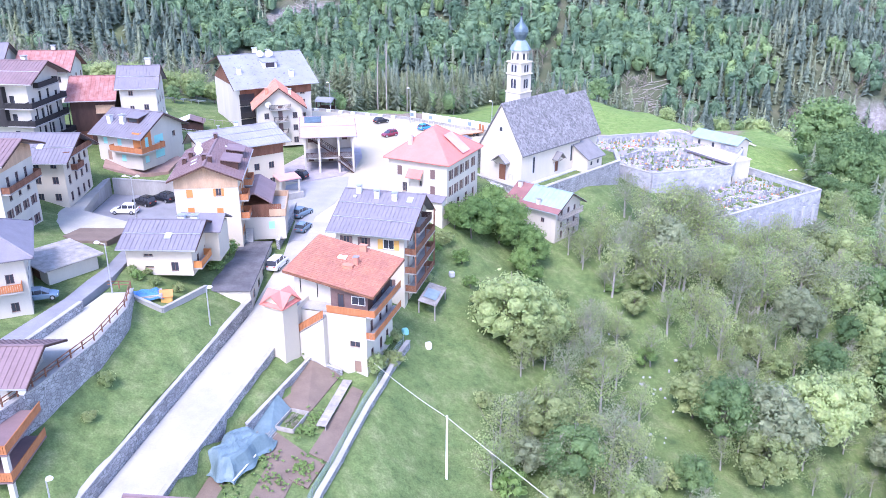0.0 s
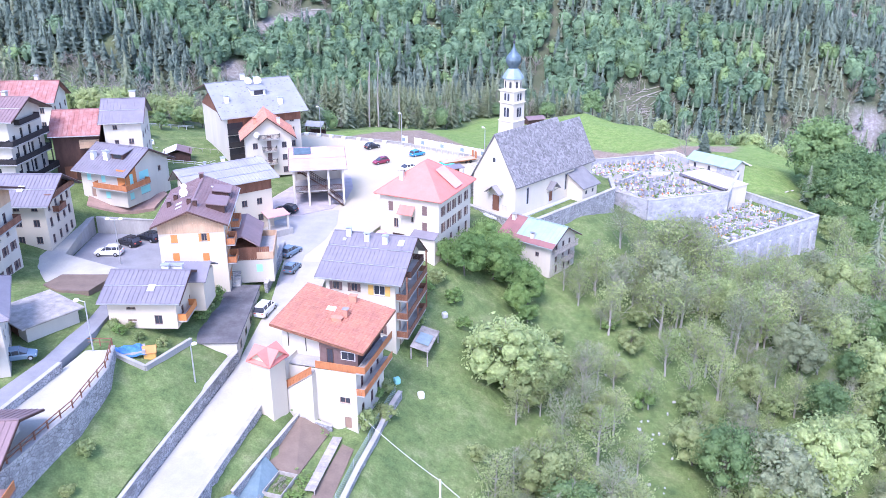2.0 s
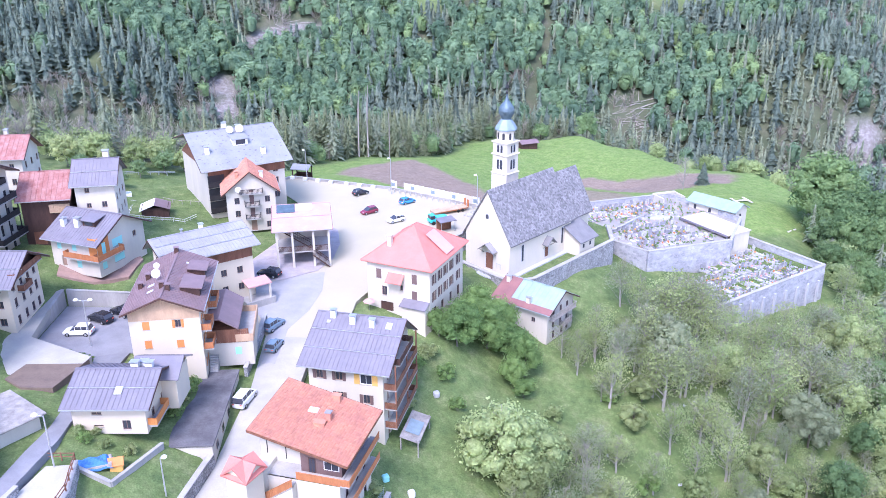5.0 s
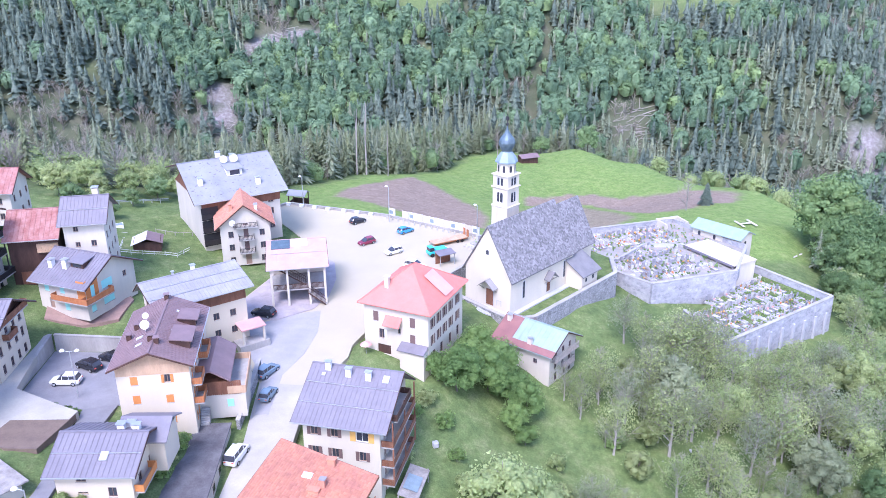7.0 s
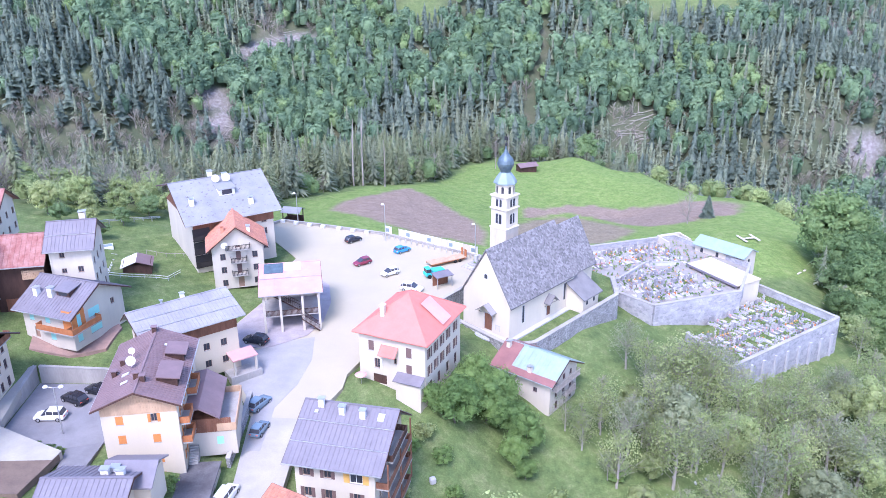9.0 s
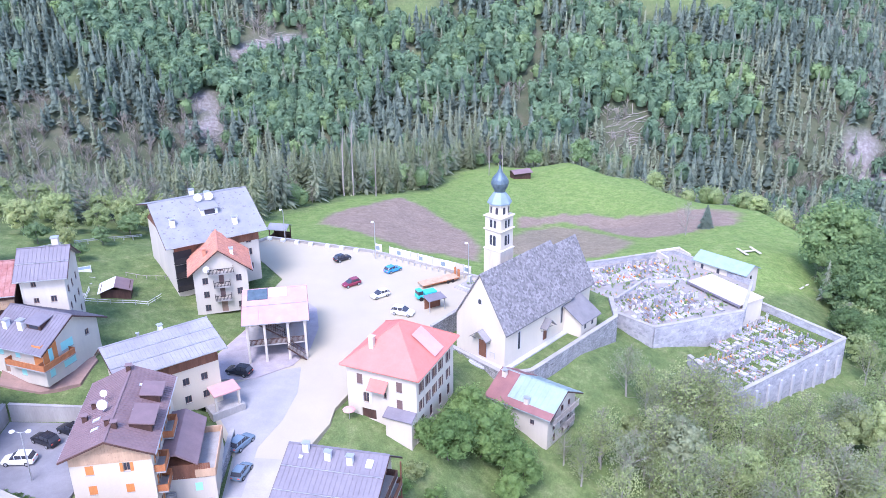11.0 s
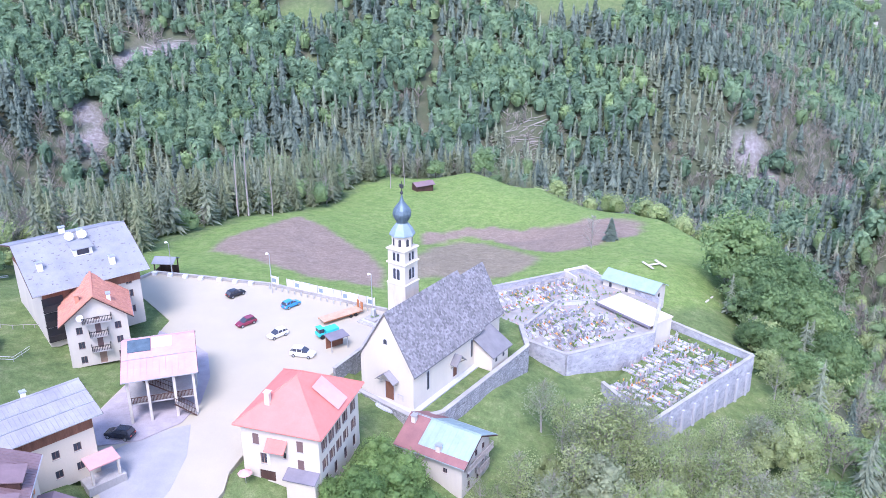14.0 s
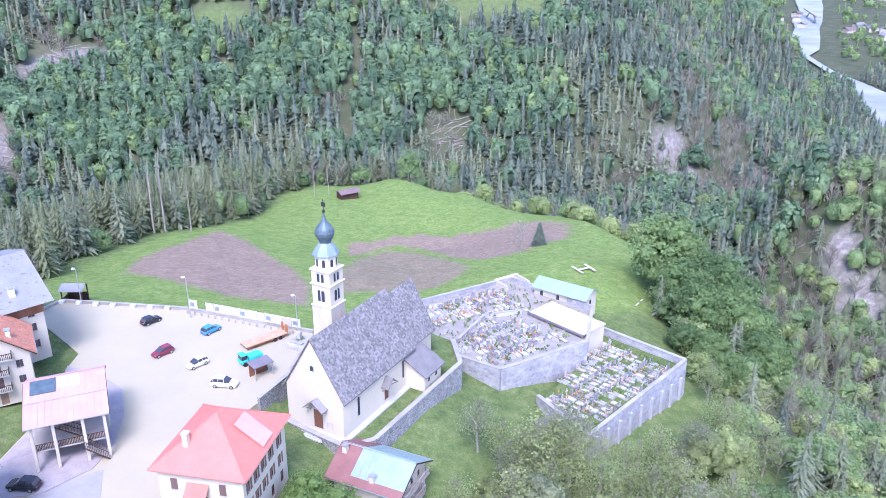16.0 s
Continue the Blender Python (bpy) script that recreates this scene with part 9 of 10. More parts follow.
# ---- vehicles ----
def car_model(paint, kind="hatch"):
    """A small car pointing along +x: shaped body, cabin glass, wheels and lights."""
    e = thing("car", 0, 0, -400, 0, "parked car", "car", "parked cars")
    L, W, H = {"hatch": (3.9, 1.7, 1.46), "suv": (4.4, 1.85, 1.65), "van": (4.6, 1.85, 1.85)}[kind]
    a = L / 2

    def loft(rings, material, name, parent):
        bm = bmesh.new()
        vr = [[bm.verts.new(p) for p in r] for r in rings]
        k = len(rings[0])
        for p, q in zip(vr, vr[1:]):
            for i in range(k):
                bm.faces.new([p[i], p[(i + 1) % k], q[(i + 1) % k], q[i]])
        bm.faces.new(vr[0][::-1])
        bm.faces.new(vr[-1])
        ob = part(name, bm, material, parent)
        return ob

    def ring(x, w, z0, z1, r=0.12):
        return [(x, -w + r, z0), (x, w - r, z0), (x, w, z0 + r), (x, w, z1 - r), (x, w - r, z1), (x, -w + r, z1), (x, -w, z1 - r), (x, -w, z0 + r)]
    w = W / 2
    belt_ = H * 0.6
    body = loft([ring(-a, w * 0.86, 0.35, belt_ * 0.92), ring(-a + 0.12, w * 0.95, 0.24, belt_), ring(-a + 0.8, w, 0.2, belt_ + 0.04), ring(a * 0.35, w, 0.2, belt_), ring(a - 0.7, w * 0.98, 0.2, belt_ * 0.9), ring(a - 0.12, w * 0.9, 0.26, belt_ * 0.74), ring(a, w * 0.78, 0.36, belt_ * 0.62)], paint, "body", e)
    back, front = (-a + 0.25, a * 0.12) if kind != "van" else (-a + 0.1, a * 0.3)
    loft([ring(back - 0.12, w * 0.86, belt_ - 0.04, belt_ + 0.08, 0.03), ring(back + 0.25, w * 0.8, belt_ - 0.04, H - 0.06, 0.06), ring(front - 0.2, w * 0.8, belt_ - 0.04, H - 0.05, 0.06), ring(front + 0.72, w * 0.86, belt_ - 0.06, belt_ + 0.02, 0.03)], GLASS, "window_glass", body)
    loft([ring(back + 0.2, w * 0.72, H - 0.1, H, 0.03), ring((back + front) / 2, w * 0.76, H - 0.08, H + 0.03, 0.03), ring(front - 0.16, w * 0.72, H - 0.1, H, 0.03)], paint, "roof_panel", body)
    for s in (-1, 1):
        for xx in (back + 0.3, (back + front) / 2 + 0.05, front - 0.1):
            bm = bmesh.new()
            tube(bm, (xx, s * w * 0.885, belt_), (xx + 0.02, s * w * 0.79, H - 0.06), 0.045, 0.04, 5)
            part("pillar", bm, paint, body)
        for nm, xx, zz, mt in (("headlight", a - 0.14, belt_ * 0.66, LAMPG), ("tail_light", -a + 0.02, belt_ * 0.8, REDP)):
            bm = bmesh.new()
            bx(bm, xx - 0.1, xx + 0.06, s * w * 0.62 - 0.16, s * w * 0.62 + 0.16, zz - 0.07, zz + 0.07, 0.03)
            part(nm, bm, mt, body)
    for sx in (-a * 0.62, a * 0.64):
        for sy in (-w + 0.06, w - 0.06):
            bm = bmesh.new()
            tube(bm, (sx, sy - 0.11, 0.32), (sx, sy + 0.11, 0.32), 0.32, 0.32, 14)
            wh = part("wheel", bm, RUBBER, e)
            bm = bmesh.new()
            tube(bm, (sx, sy - 0.116, 0.32), (sx, sy + 0.116, 0.32), 0.2, 0.2, 10)
            part("rim", bm, METAL, wh)
    return e


def car_paint(name, c):
    return mat(name, c, 0.25, 0.02, 0.5, 3, 0.0, metal=0.1, spec=0.6)


def vehicles():
    BLACK, WHT, RED, BLUE, TEALC, GREYB = (car_paint(n, c) for n, c in (("black_car_paint", (0.02, 0.022, 0.03)), ("white_car_paint", (0.75, 0.75, 0.74)), ("maroon_car_paint", (0.22, 0.03, 0.06)), ("blue_car_paint", (0.05, 0.28, 0.6)), ("turquoise_paint_new", (0.05, 0.55, 0.58)), ("slate_blue_car_paint", (0.17, 0.24, 0.3))))
    spots = ((BLACK, "hatch", -15.5, 199.4, 38, 0, "black parked car at the edge of the square"), (BLUE, "hatch", -4.4, 192.8, 40, 0, "bright blue parked car on the square"),
             (RED, "hatch", -12.6, 186.2, 215, 0, "maroon parked hatchback on the square"), (WHT, "hatch", -6.6, 180.6, 215, 0, "white parked car on the square"),
             (WHT, "suv", -2.0, 172.8, -22, 0, "white parked car with blue windscreen shade"), (BLACK, "suv", -28.4, 152.6, 160, 0.03, "black parked estate car beside the pavilion"),
             (GREYB, "hatch", -23.4, 128.4, 75, None, "slate-blue car parked along the street"), (WHT, "van", -25.2, 114.6, 76, None, "white van parked along the street"),
             (GREYB, "suv", -24.6, 134.5, 62, None, "grey car parked behind the stone wall"),
             (WHT, "suv", -53.0, 128.6, 180, 1.2, "white parked car in the car park"), (BLACK, "suv", -51.3, 133.0, 150, 1.2, "black parked car with silver sills"),
             (BLACK, "suv", -48.6, 135.2, 150, 1.2, "black parked car beside the concrete wall"), (GREYB, "hatch", -48.9, 90.2, 20, 3.75, "blue car parked beside the small garage"))
    for p, k, x, y, a, z, lb in spots:
        c = car_model(p, k)
        c.matrix_basis = pose(x, y, float(road_z(y)) if z is None else z, 0, 0, a)
        tagged(c, lb)
    # turquoise loader with its tipping body
    e = thing("loader", 2.4, 179.6, 0, 205, "turquoise small dumper truck parked on the square", "dumper truck")
    bm = bmesh.new()
    bx(bm, -2.0, 0.6, -0.9, 0.9, 0.7, 1.5, 0.06)
    part("tipping_body", bm, TEALC, e)
    bm = bmesh.new()
    bx(bm, 0.8, 2.1, -0.85, 0.85, 0.5, 1.2, 0.08)
    cab = part("cab", bm, TEALC, e)
    bm = bmesh.new()
    bx(bm, 0.95, 1.95, -0.8, 0.8, 1.201, 2.0, 0.06)
    part("cab_glass", bm, GLASS, cab)
    bm = bmesh.new()
    bx(bm, 0.9, 2.0, -0.82, 0.82, 2.001, 2.1, 0.03)
    part("cab_roof", bm, TEALC, cab)
    for sx in (-1.3, 1.4):
        for sy in (-0.85, 0.85):
            bm = bmesh.new()
            tube(bm, (sx, sy - 0.15, 0.42), (sx, sy + 0.15, 0.42), 0.42, 0.42, 14)
            part("wheel", bm, RUBBER, e)
    e = thing("flatbed_trailer", 5.2, 186.4, 0, 28, "orange-brown low loader trailer with raised ramps", "trailer")
    for i in range(12):
        bm = bmesh.new()
        bx(bm, -4.4 + i * 0.7, -3.74 + i * 0.7, -1.2, 1.2, 0.8, 0.92)
        part("deck_plank", bm, TANWOOD, e)
    bm = bmesh.new()
    for y in (-1.1, 1.0):
        bx(bm, -4.4, 4.0, y, y + 0.12, 0.55, 0.79)
    part("chassis", bm, WOOD, e)
    for y in (-0.7, 0.7):
        bm = bmesh.new()
        bx(bm, 4.0, 4.16, y - 0.35, y + 0.35, 0.8, 2.4)
        part("ramp", bm, WOOD, e)
    for sx in (1.4, 2.5):
        for sy in (-1.05, 1.05):
            bm = bmesh.new()
            tube(bm, (sx, sy - 0.12, 0.36), (sx, sy + 0.12, 0.36), 0.36, 0.36, 12)
            part("wheel", bm, RUBBER, e)


vehicles()


# ---- street furniture ----
def lamp(x, y, z, h, label="grey steel street lamp with a pale head", double=False, arm=0.8, rz=0):
    e = thing("street_lamp", x, y, z, rz, label, "street lamp", "street lamps")
    bm = bmesh.new()
    tube(bm, (0, 0, -0.3), (0, 0, h - 0.15), 0.11, 0.07, 8)
    part("pole", bm, METAL, e)
    for s in ((-1, 1) if double else (1,)):
        bm = bmesh.new()
        tube(bm, (0, 0, h - 0.2), (-s * arm, 0, h), 0.045, 0.04, 6)
        part("arm", bm, METAL, e)
        bm = bmesh.new()
        lathe(bm, [(0.05, h - 0.02), (0.34, h - 0.06), (0.36, h + 0.02), (0.24, h + 0.16), (0.05, h + 0.22)], 12, -s * (arm + 0.25), 0)
        part("lamp_head", bm, LAMPG, e)


lamp(-8.3, 199.6, 0, 8.6, arm=0.2)
lamp(11.2, 188.4, 0, 7.8, arm=0.2)
lamp(-29.6, 211.4, 0, 7.6, arm=0.2)
lamp(-41.4, 92.9, 3.3, 6.8, arm=0.7)
lamp(-29.8, 93.6, gz(-29.8, 93.6), 5.4, arm=-0.7)
lamp(-49.7, 124.7, 1.2, 7.6, double=True)
lamp(-36.0, 61.0, gz(-36, 61), 6.5, arm=-0.6)


def hoardings():
    """Display boards along the rear edge of the square."""
    a, b = Vector((-8.6, 203.0)), Vector((12.4, 188.6))
    d = (b - a).normalized()
    rz = math.degrees(math.atan2(d.y, d.x))
    for i in range(13):
        if i == 1:
            continue
        p = a + d * (1.0 + i * 1.9)
        e = thing("display_board", p.x, p.y + 0.2, 0, rz, "white panel board on posts at the edge of the square", "display board", "display boards")
        bm = bmesh.new()
        bx(bm, -0.9, 0.9, -0.03, 0.03, 0.35, 2.3)
        part("panel", bm, (WFRAME, LAMPG, WHITE)[i % 3], e)
        for s in (-0.85, 0.85):
            bm = bmesh.new()
            bx(bm, s - 0.04, s + 0.04, 0.031, 0.1, 0, 2.4)
            part("post", bm, METAL, e)
        if i % 3 == 0:
            bm = bmesh.new()
            bx(bm, -0.7, 0.3, -0.045, -0.031, 0.9, 1.8)
            part("poster", bm, COPPERL, e)
    for i in range(16):
        p = a + d * (0.5 + i * 1.55)
        tagged(box("bollard", -0.1, 0.1, -0.1, 0.1, 0, 0.75, METAL, None, 0.02), "short grey bollard at the parking bays", "bollard", "bollards").matrix_basis = pose(p.x - 0.7, p.y - 1.1, 0, 0, 0, rz)
    a = Vector((-33.4, 212.4))
    for i in range(7):
        p = a + Vector((10.0, -4.1)).normalized() * i * 3.6 if i < 4 else Vector((-22.8, 208.4)) + Vector((14.6, -6.1)).normalized() * (i - 3) * 3.6
        tagged(box("planter_block", -0.5, 0.5, -0.4, 0.4, 0, 0.7, WFRAME, None, 0.06), "pale concrete block at the edge of the square", "concrete block", "concrete blocks").matrix_basis = pose(p.x, p.y, 0, 0, 0, -22)
    m = thing("war_memorial", 11.2, 184.2, -0.1, 46, "stepped stone monument base with a small hedge", "monument")
    for i, (r, z) in enumerate(((2.3, 0.3), (1.8, 0.6), (1.3, 0.95))):
        bm = bmesh.new()
        bx(bm, -r, r, -r, r, z - 0.4, z, 0.04)
        part("step", bm, (CONC, PALESTONE, CONC)[i], m)
    bm = bmesh.new()
    bx(bm, -0.35, 0.35, -0.35, 0.35, 0.94, 2.6, 0.05)
    part("stele", bm, PALESTONE, m)
    quads("hedge", crown_shape(77, 10, 20, 0.12, 1.0, 0.0) * np.array([1, 1, 0.6]) + np.array([0, 0, 0.9]), LUSH, m)
    k = thing("kiosk", 4.0, 174.6, 0, 28, "small grey-roofed bus shelter beside the square", "shelter")
    bm = bmesh.new()
    slab(bm, [(-1.9, -1.2, 2.5), (1.9, -1.2, 2.5), (1.9, 1.2, 2.8), (-1.9, 1.2, 2.8)], 0.12)
    part("roof", bm, LAV, k)
    bm = bmesh.new()
    bx(bm, -1.7, 1.7, 0.9, 1.0, 0, 2.5)
    part("back_panel", bm, BROWNWOOD, k)
    for x in (-1.6, 1.6):
        bm = bmesh.new()
        bx(bm, x - 0.06, x + 0.06, -1.0, -0.88, 0, 2.45)
        part("post", bm, METAL, k)
    w = thing("well_hut", -31.2, 214.4, -0.6, -14, "open wooden shelter with pale roof at the edge of the square", "shelter")
    bm = bmesh.new()
    slab(bm, [(-2.4, -1.9, 2.9), (2.4, -1.9, 2.9), (2.4, 0.2, 3.8), (-2.4, 0.2, 3.8)], 0.12)
    slab(bm, [(-2.4, 0.2, 3.8), (2.4, 0.2, 3.8), (2.4, 1.9, 2.9), (-2.4, 1.9, 2.9)], 0.12)
    part("roof", bm, PATCHR, w)
    for x in (-2.0, 2.0):
        for y in (-1.4, 1.4):
            bm = bmesh.new()
            bx(bm, x - 0.1, x + 0.1, y - 0.1, y + 0.1, -2.5, 3.1)
            part("post", bm, DARKWOOD, w)
    bm = bmesh.new()
    bx(bm, -2.0, 2.0, 1.3, 1.4, -2.0, 1.4)
    bx(bm, -2.0, -1.9, -1.4, 1.3, -2.0, 1.1)
    part("boarding", bm, DARKWOOD, w)


hoardings()


def field_things():
    e = thing("hay_hut", 42.6, 357.6, gz(42.6, 357.6) - 0.2, 20, "small dark wooden hut with brown roof above the meadow", "hut")
    for i in range(10):
        bm = bmesh.new()
        bx(bm, -3.6, 3.6, -2.3, 2.3, i * 0.32, i * 0.32 + 0.3)
        part("log_course", bm, DARKWOOD, e)
    bm = bmesh.new()
    slab(bm, [(-4.3, -3.0, 3.1), (4.3, -3.0, 3.1), (4.3, 0, 4.2), (-4.3, 0, 4.2)], 0.15)
    slab(bm, [(-4.3, 0, 4.2), (4.3, 0, 4.2), (4.3, 3.0, 3.1), (-4.3, 3.0, 3.1)], 0.15)
    part("roof", bm, BROWNR, e)
    z = gz(87.2, 231)
    h = thing("helipad_mark", 87.2, 231.0, z + 0.25, 12, "white painted letter H on the grass landing place", "helipad mark")
    for nm, a in (("stroke", (-2.2, -1.6, -2.4, 2.4)), ("stroke", (1.6, 2.2, -2.4, 2.4)), ("crossbar", (-1.6, 1.6, -0.35, 0.35))):
        bm = bmesh.new()
        bx(bm, *a, -0.1, 0.06)
        part(nm, bm, WHITE, h)
    for x, y in ((93.6, 213), (96.2, 216)):
        e = tagged(box("marker_board", -0.9, 0.9, -0.2, 0.2, 0, 0.25, WHITE, None, 0.03), "white marker board lying on the grass", "marker board", "marker boards")
        e.matrix_basis = pose(x, y, gz(x, y) + 0.02, 0, 0, 40)


field_things()


def parasol():
    e = thing("parasol", -9.6, 140.6, gz(-9.6, 140.6), 0, "faded pink parasol beside the town hall", "parasol")
    bm = bmesh.new()
    tube(bm, (0, 0, 0), (0, 0, 2.3), 0.04, 0.03, 6)
    part("pole", bm, METAL, e)
    bm = bmesh.new()
    lathe(bm, [(1.0, 1.8), (1.02, 1.84), (0.5, 2.2), (0.03, 2.4)], 8)
    part("canopy", bm, PINKR, e)


parasol()


def gardens():
    """Vegetable plots, tarpaulins and the plank path below the orange-roofed house."""
    def ground_patch(name, pts, material, label, category, lift):
        bm = bmesh.new()
        slab(bm, [(x, y, gz(x, y) + lift) for x, y in pts], 0.5)
        return tagged(part(name, bm, material), label, category)
    ground_patch("garden_bed", [(-17.0, 95.4), (-13.3, 92.4), (-16.2, 83.5), (-19.8, 85.8)], SOIL, "freshly dug brown vegetable bed", "garden bed", 0.14)
    ground_patch("garden_bed", [(-11.5, 90.4), (-10.0, 89.6), (-12.6, 75.7), (-15.0, 77.0)], SOIL, "long dug bed beside the plank roof", "garden bed", 0.14)
    ground_patch("garden_bed", [(-19.8, 80.5), (-15.2, 76.9), (-16.9, 68.0), (-25.9, 67.9), (-25.0, 72.5)], SOIL, "bare soil plot with seedlings", "garden bed", 0.12)
    ground_patch("cover_sheet", [(-20.2, 85.6), (-18.3, 84.5), (-19.7, 78.3), (-22.0, 79.4)], TARP, "blue-grey sheet laid over a bed", "tarpaulin", 0.2)
    ground_patch("seed_bed", [(-15.4, 76.6), (-13.0, 75.4), (-14.3, 71.5), (-16.5, 72.6)], SOIL, "dug bed with rows of green seedlings", "garden bed", 0.2)
    c = thing("compost_frame", -17.7, 82.1, gz(-17.7, 82.1), 72, "low board frame heaped with dry plant waste", "compost heap")
    for x0, x1, y0, y1 in ((-2.0, 2.0, -1.2, -1.1), (-2.0, 2.0, 1.1, 1.2), (-2.0, -1.9, -1.1, 1.1), (1.9, 2.0, -1.1, 1.1)):
        bm = bmesh.new()
        bx(bm, x0, x1, y0, y1, 0, 0.6)
        part("board", bm, GREYWOOD, c)
    quads("plant_waste", crown_shape(71, 24, 20, 0.12, 1.7, 0.0) * np.array([1, 0.6, 0.5]) + np.array([0, 0, 0.1]), TWIG, c)
    e = thing("plank_path", -13.2, 86.2, -8.7, 79, "pale weathered plank roof over a cold frame", "cold frame")
    for i in range(12):
        bm = bmesh.new()
        bx(bm, -5.2 + i * 0.88, -4.36 + i * 0.88, -0.6, 0.6, 0.5, 0.56)
        part("plank", bm, GREYWOOD, e)
    bm = bmesh.new()
    for x in (-5, 0, 5):
        for y in (-0.5, 0.5):
            bx(bm, x - 0.05, x + 0.05, y - 0.05, y + 0.05, -0.6, 0.5)
    part("frame", bm, GREYWOOD, e)
    # wood pile under a tarpaulin
    t = thing("covered_wood_pile", -22.7, 75.4, -8.5, 66, "wood pile under a creased grey-blue tarpaulin", "wood pile")
    nx, ny = 26, 18
    vs = []
    for j in range(ny):
        for i in range(nx):
            u, v = i / (nx - 1) * 2 - 1, j / (ny - 1) * 2 - 1
            edge = max(abs(u), abs(v))
            z = 2.1 * (1 - smooth((edge - 0.55) / 0.45)) + 0.16 * math.sin(u * 9 + v * 4) * math.sin(v * 7) + 0.1
            vs.append((u * 4.2 + 0.3 * math.sin(v * 6), v * 2.6 + 0.25 * math.sin(u * 7), max(0.03, float(z)) + 0.05 * math.sin(u * 23 + v * 5) * math.sin(v * 17 - u * 6)))
    fs = [(j * nx + i, j * nx + i + 1, (j + 1) * nx + i + 1, (j + 1) * nx + i) for j in range(ny - 1) for i in range(nx - 1)]
    raw("tarpaulin", vs, fs, TARP, t, smooth=False)
    for i, (x0, y0, x1, y1) in enumerate(((-4, -2.6, 0.5, -2.2), (1.0, 2.8, 4.6, 1.6), (-3.5, 2.6, -0.5, 2.9))):
        bm = bmesh.new()
        tube(bm, (x0, y0, 0.55), (x1, y1, 0.7), 0.09, 0.09, 5)
        part("weighting_pole", bm, WFRAME, t)
    for i in range(14):
        bm = bmesh.new()
        tube(bm, (4.2, -1.6 + i * 0.22, 0.2 + 0.1 * (i % 5)), (5.6, -1.4 + i * 0.2, 0.15 + 0.14 * (i % 4)), 0.07, 0.06, 5)
        part("stake", bm, GREYWOOD, t)
    edge = [(-4.8, 102), (-6.2, 97), (-7.6, 91), (-9.0, 86), (-10.4, 80), (-11.6, 75), (-12.9, 70.4), (-15, 60)]
    wall_line("lower_garden_wall", [(x, y, gz(x, y) - 3, max(gz(x - 1, y), gz(x + 1, y)) + 0.7) for x, y in edge], 0.5, STONE, "pale stone wall below the gardens", 0.1)
    f = thing("mesh_fence", 0, 0, 0, 0, "green wire mesh fence along the garden wall", "fence")
    for (x0, y0), (x1, y1) in zip(edge, edge[1:]):
        z0, z1 = max(gz(x0 - 1, y0), gz(x0 + 1, y0)), max(gz(x1 - 1, y1), gz(x1 + 1, y1))
        bm = bmesh.new()
        tube(bm, (x0 - 0.7, y0, z0 - 0.4), (x0 - 0.7, y0, z0 + 1.5), 0.04, 0.04, 5)
        part("post", bm, METAL, f)
        for k in range(5):
            bm = bmesh.new()
            tube(bm, (x0 - 0.7, y0, z0 + 0.2 + k * 0.3), (x1 - 0.7, y1, z1 + 0.2 + k * 0.3), 0.03, 0.03, 4)
            part("wire", bm, GREENR, f)
    wall_line("bed_wall", [(-22.3, 79.0, -10, -6.5), (-17.3, 93.6, -9.5, -6.1)], 0.3, STONE, "low stone border of the vegetable bed", 0.06)
    wall_line("bed_wall_end", [(-17.3, 93.6, -9.5, -6.3), (-13.0, 92.9, -10, -7.6)], 0.3, STONE, "stone steps edge beside the house", 0.06)
    r = random.Random(8)
    vs = []
    for cx, cy, n, s in ((-15.9, 80.5, 60, 0.7), (-18.5, 74, 70, 2.0), (-20, 69, 60, 2.6), (-15.6, 94.0, 60, 1.2), (-14.8, 74.4, 60, 0.9), (-15.2, 83.5, 30, 0.8)):
        for i in range(n):
            px, py = cx + r.gauss(0, s), cy + r.gauss(0, s)
            vs.append(crown_shape(i % 5 + 500, 3, 6, 0.25, 0.6, 0.0) * np.array([0.5, 0.5, 0.45]) + np.array([px, py, gz(px, py) + 0.1]))
    tagged(quads("vegetable_seedlings", np.concatenate(vs), LUSH), "green seedlings and weeds in the garden plots", "vegetables", kind="stuff")
    # power pole with its cable
    pz = gz(0.6, 81) - 0.5
    p = thing("power_pole", 0.6, 81.0, pz, 0, "pale concrete power pole with a sagging cable", "power pole")
    bm = bmesh.new()
    tube(bm, (0, 0, 0), (0, 0, 9.2), 0.16, 0.11, 8)
    part("pole", bm, WFRAME, p)
    for a, b in (((0, 0, 9.0), (-10.0, 12.0, -6.0 - pz)), ((0, 0, 9.0), (26, -26, 3.0))):
        bm = bmesh.new()
        A, B = Vector(a), Vector(b)
        prev = A
        for i in range(1, 15):
            f = i / 14
            q = A.lerp(B, f) - Vector((0, 0, 1.4 * 4 * f * (1 - f) * 0.25))
            tube(bm, prev, q, 0.03, 0.03, 4)
            prev = q
        part("cable", bm, WFRAME, p)
    # play things and pool in the bungalow's garden
    h = thing("play_house", -35.6, 95.4, gz(-35.6, 95.4), 15, "small yellow toy house with orange roof", "toy house")
    bm = bmesh.new()
    bx(bm, -0.7, 0.7, -0.6, 0.6, 0, 1.1)
    part("wall", bm, YELLOWP, h)
    bm = bmesh.new()
    for s in (-1, 1):
        slab(bm, [(-0.85, s * 0.8, 1.0), (0.85, s * 0.8, 1.0), (0.85, 0, 1.7), (-0.85, 0, 1.7)], 0.08)
    part("roof", bm, ORANGEP, h)
    b = thing("covered_trailer", -38.0, 94.8, gz(-38, 94.8), 20, "low trailer under a blue plastic sheet", "trailer")
    nx, ny = 14, 9
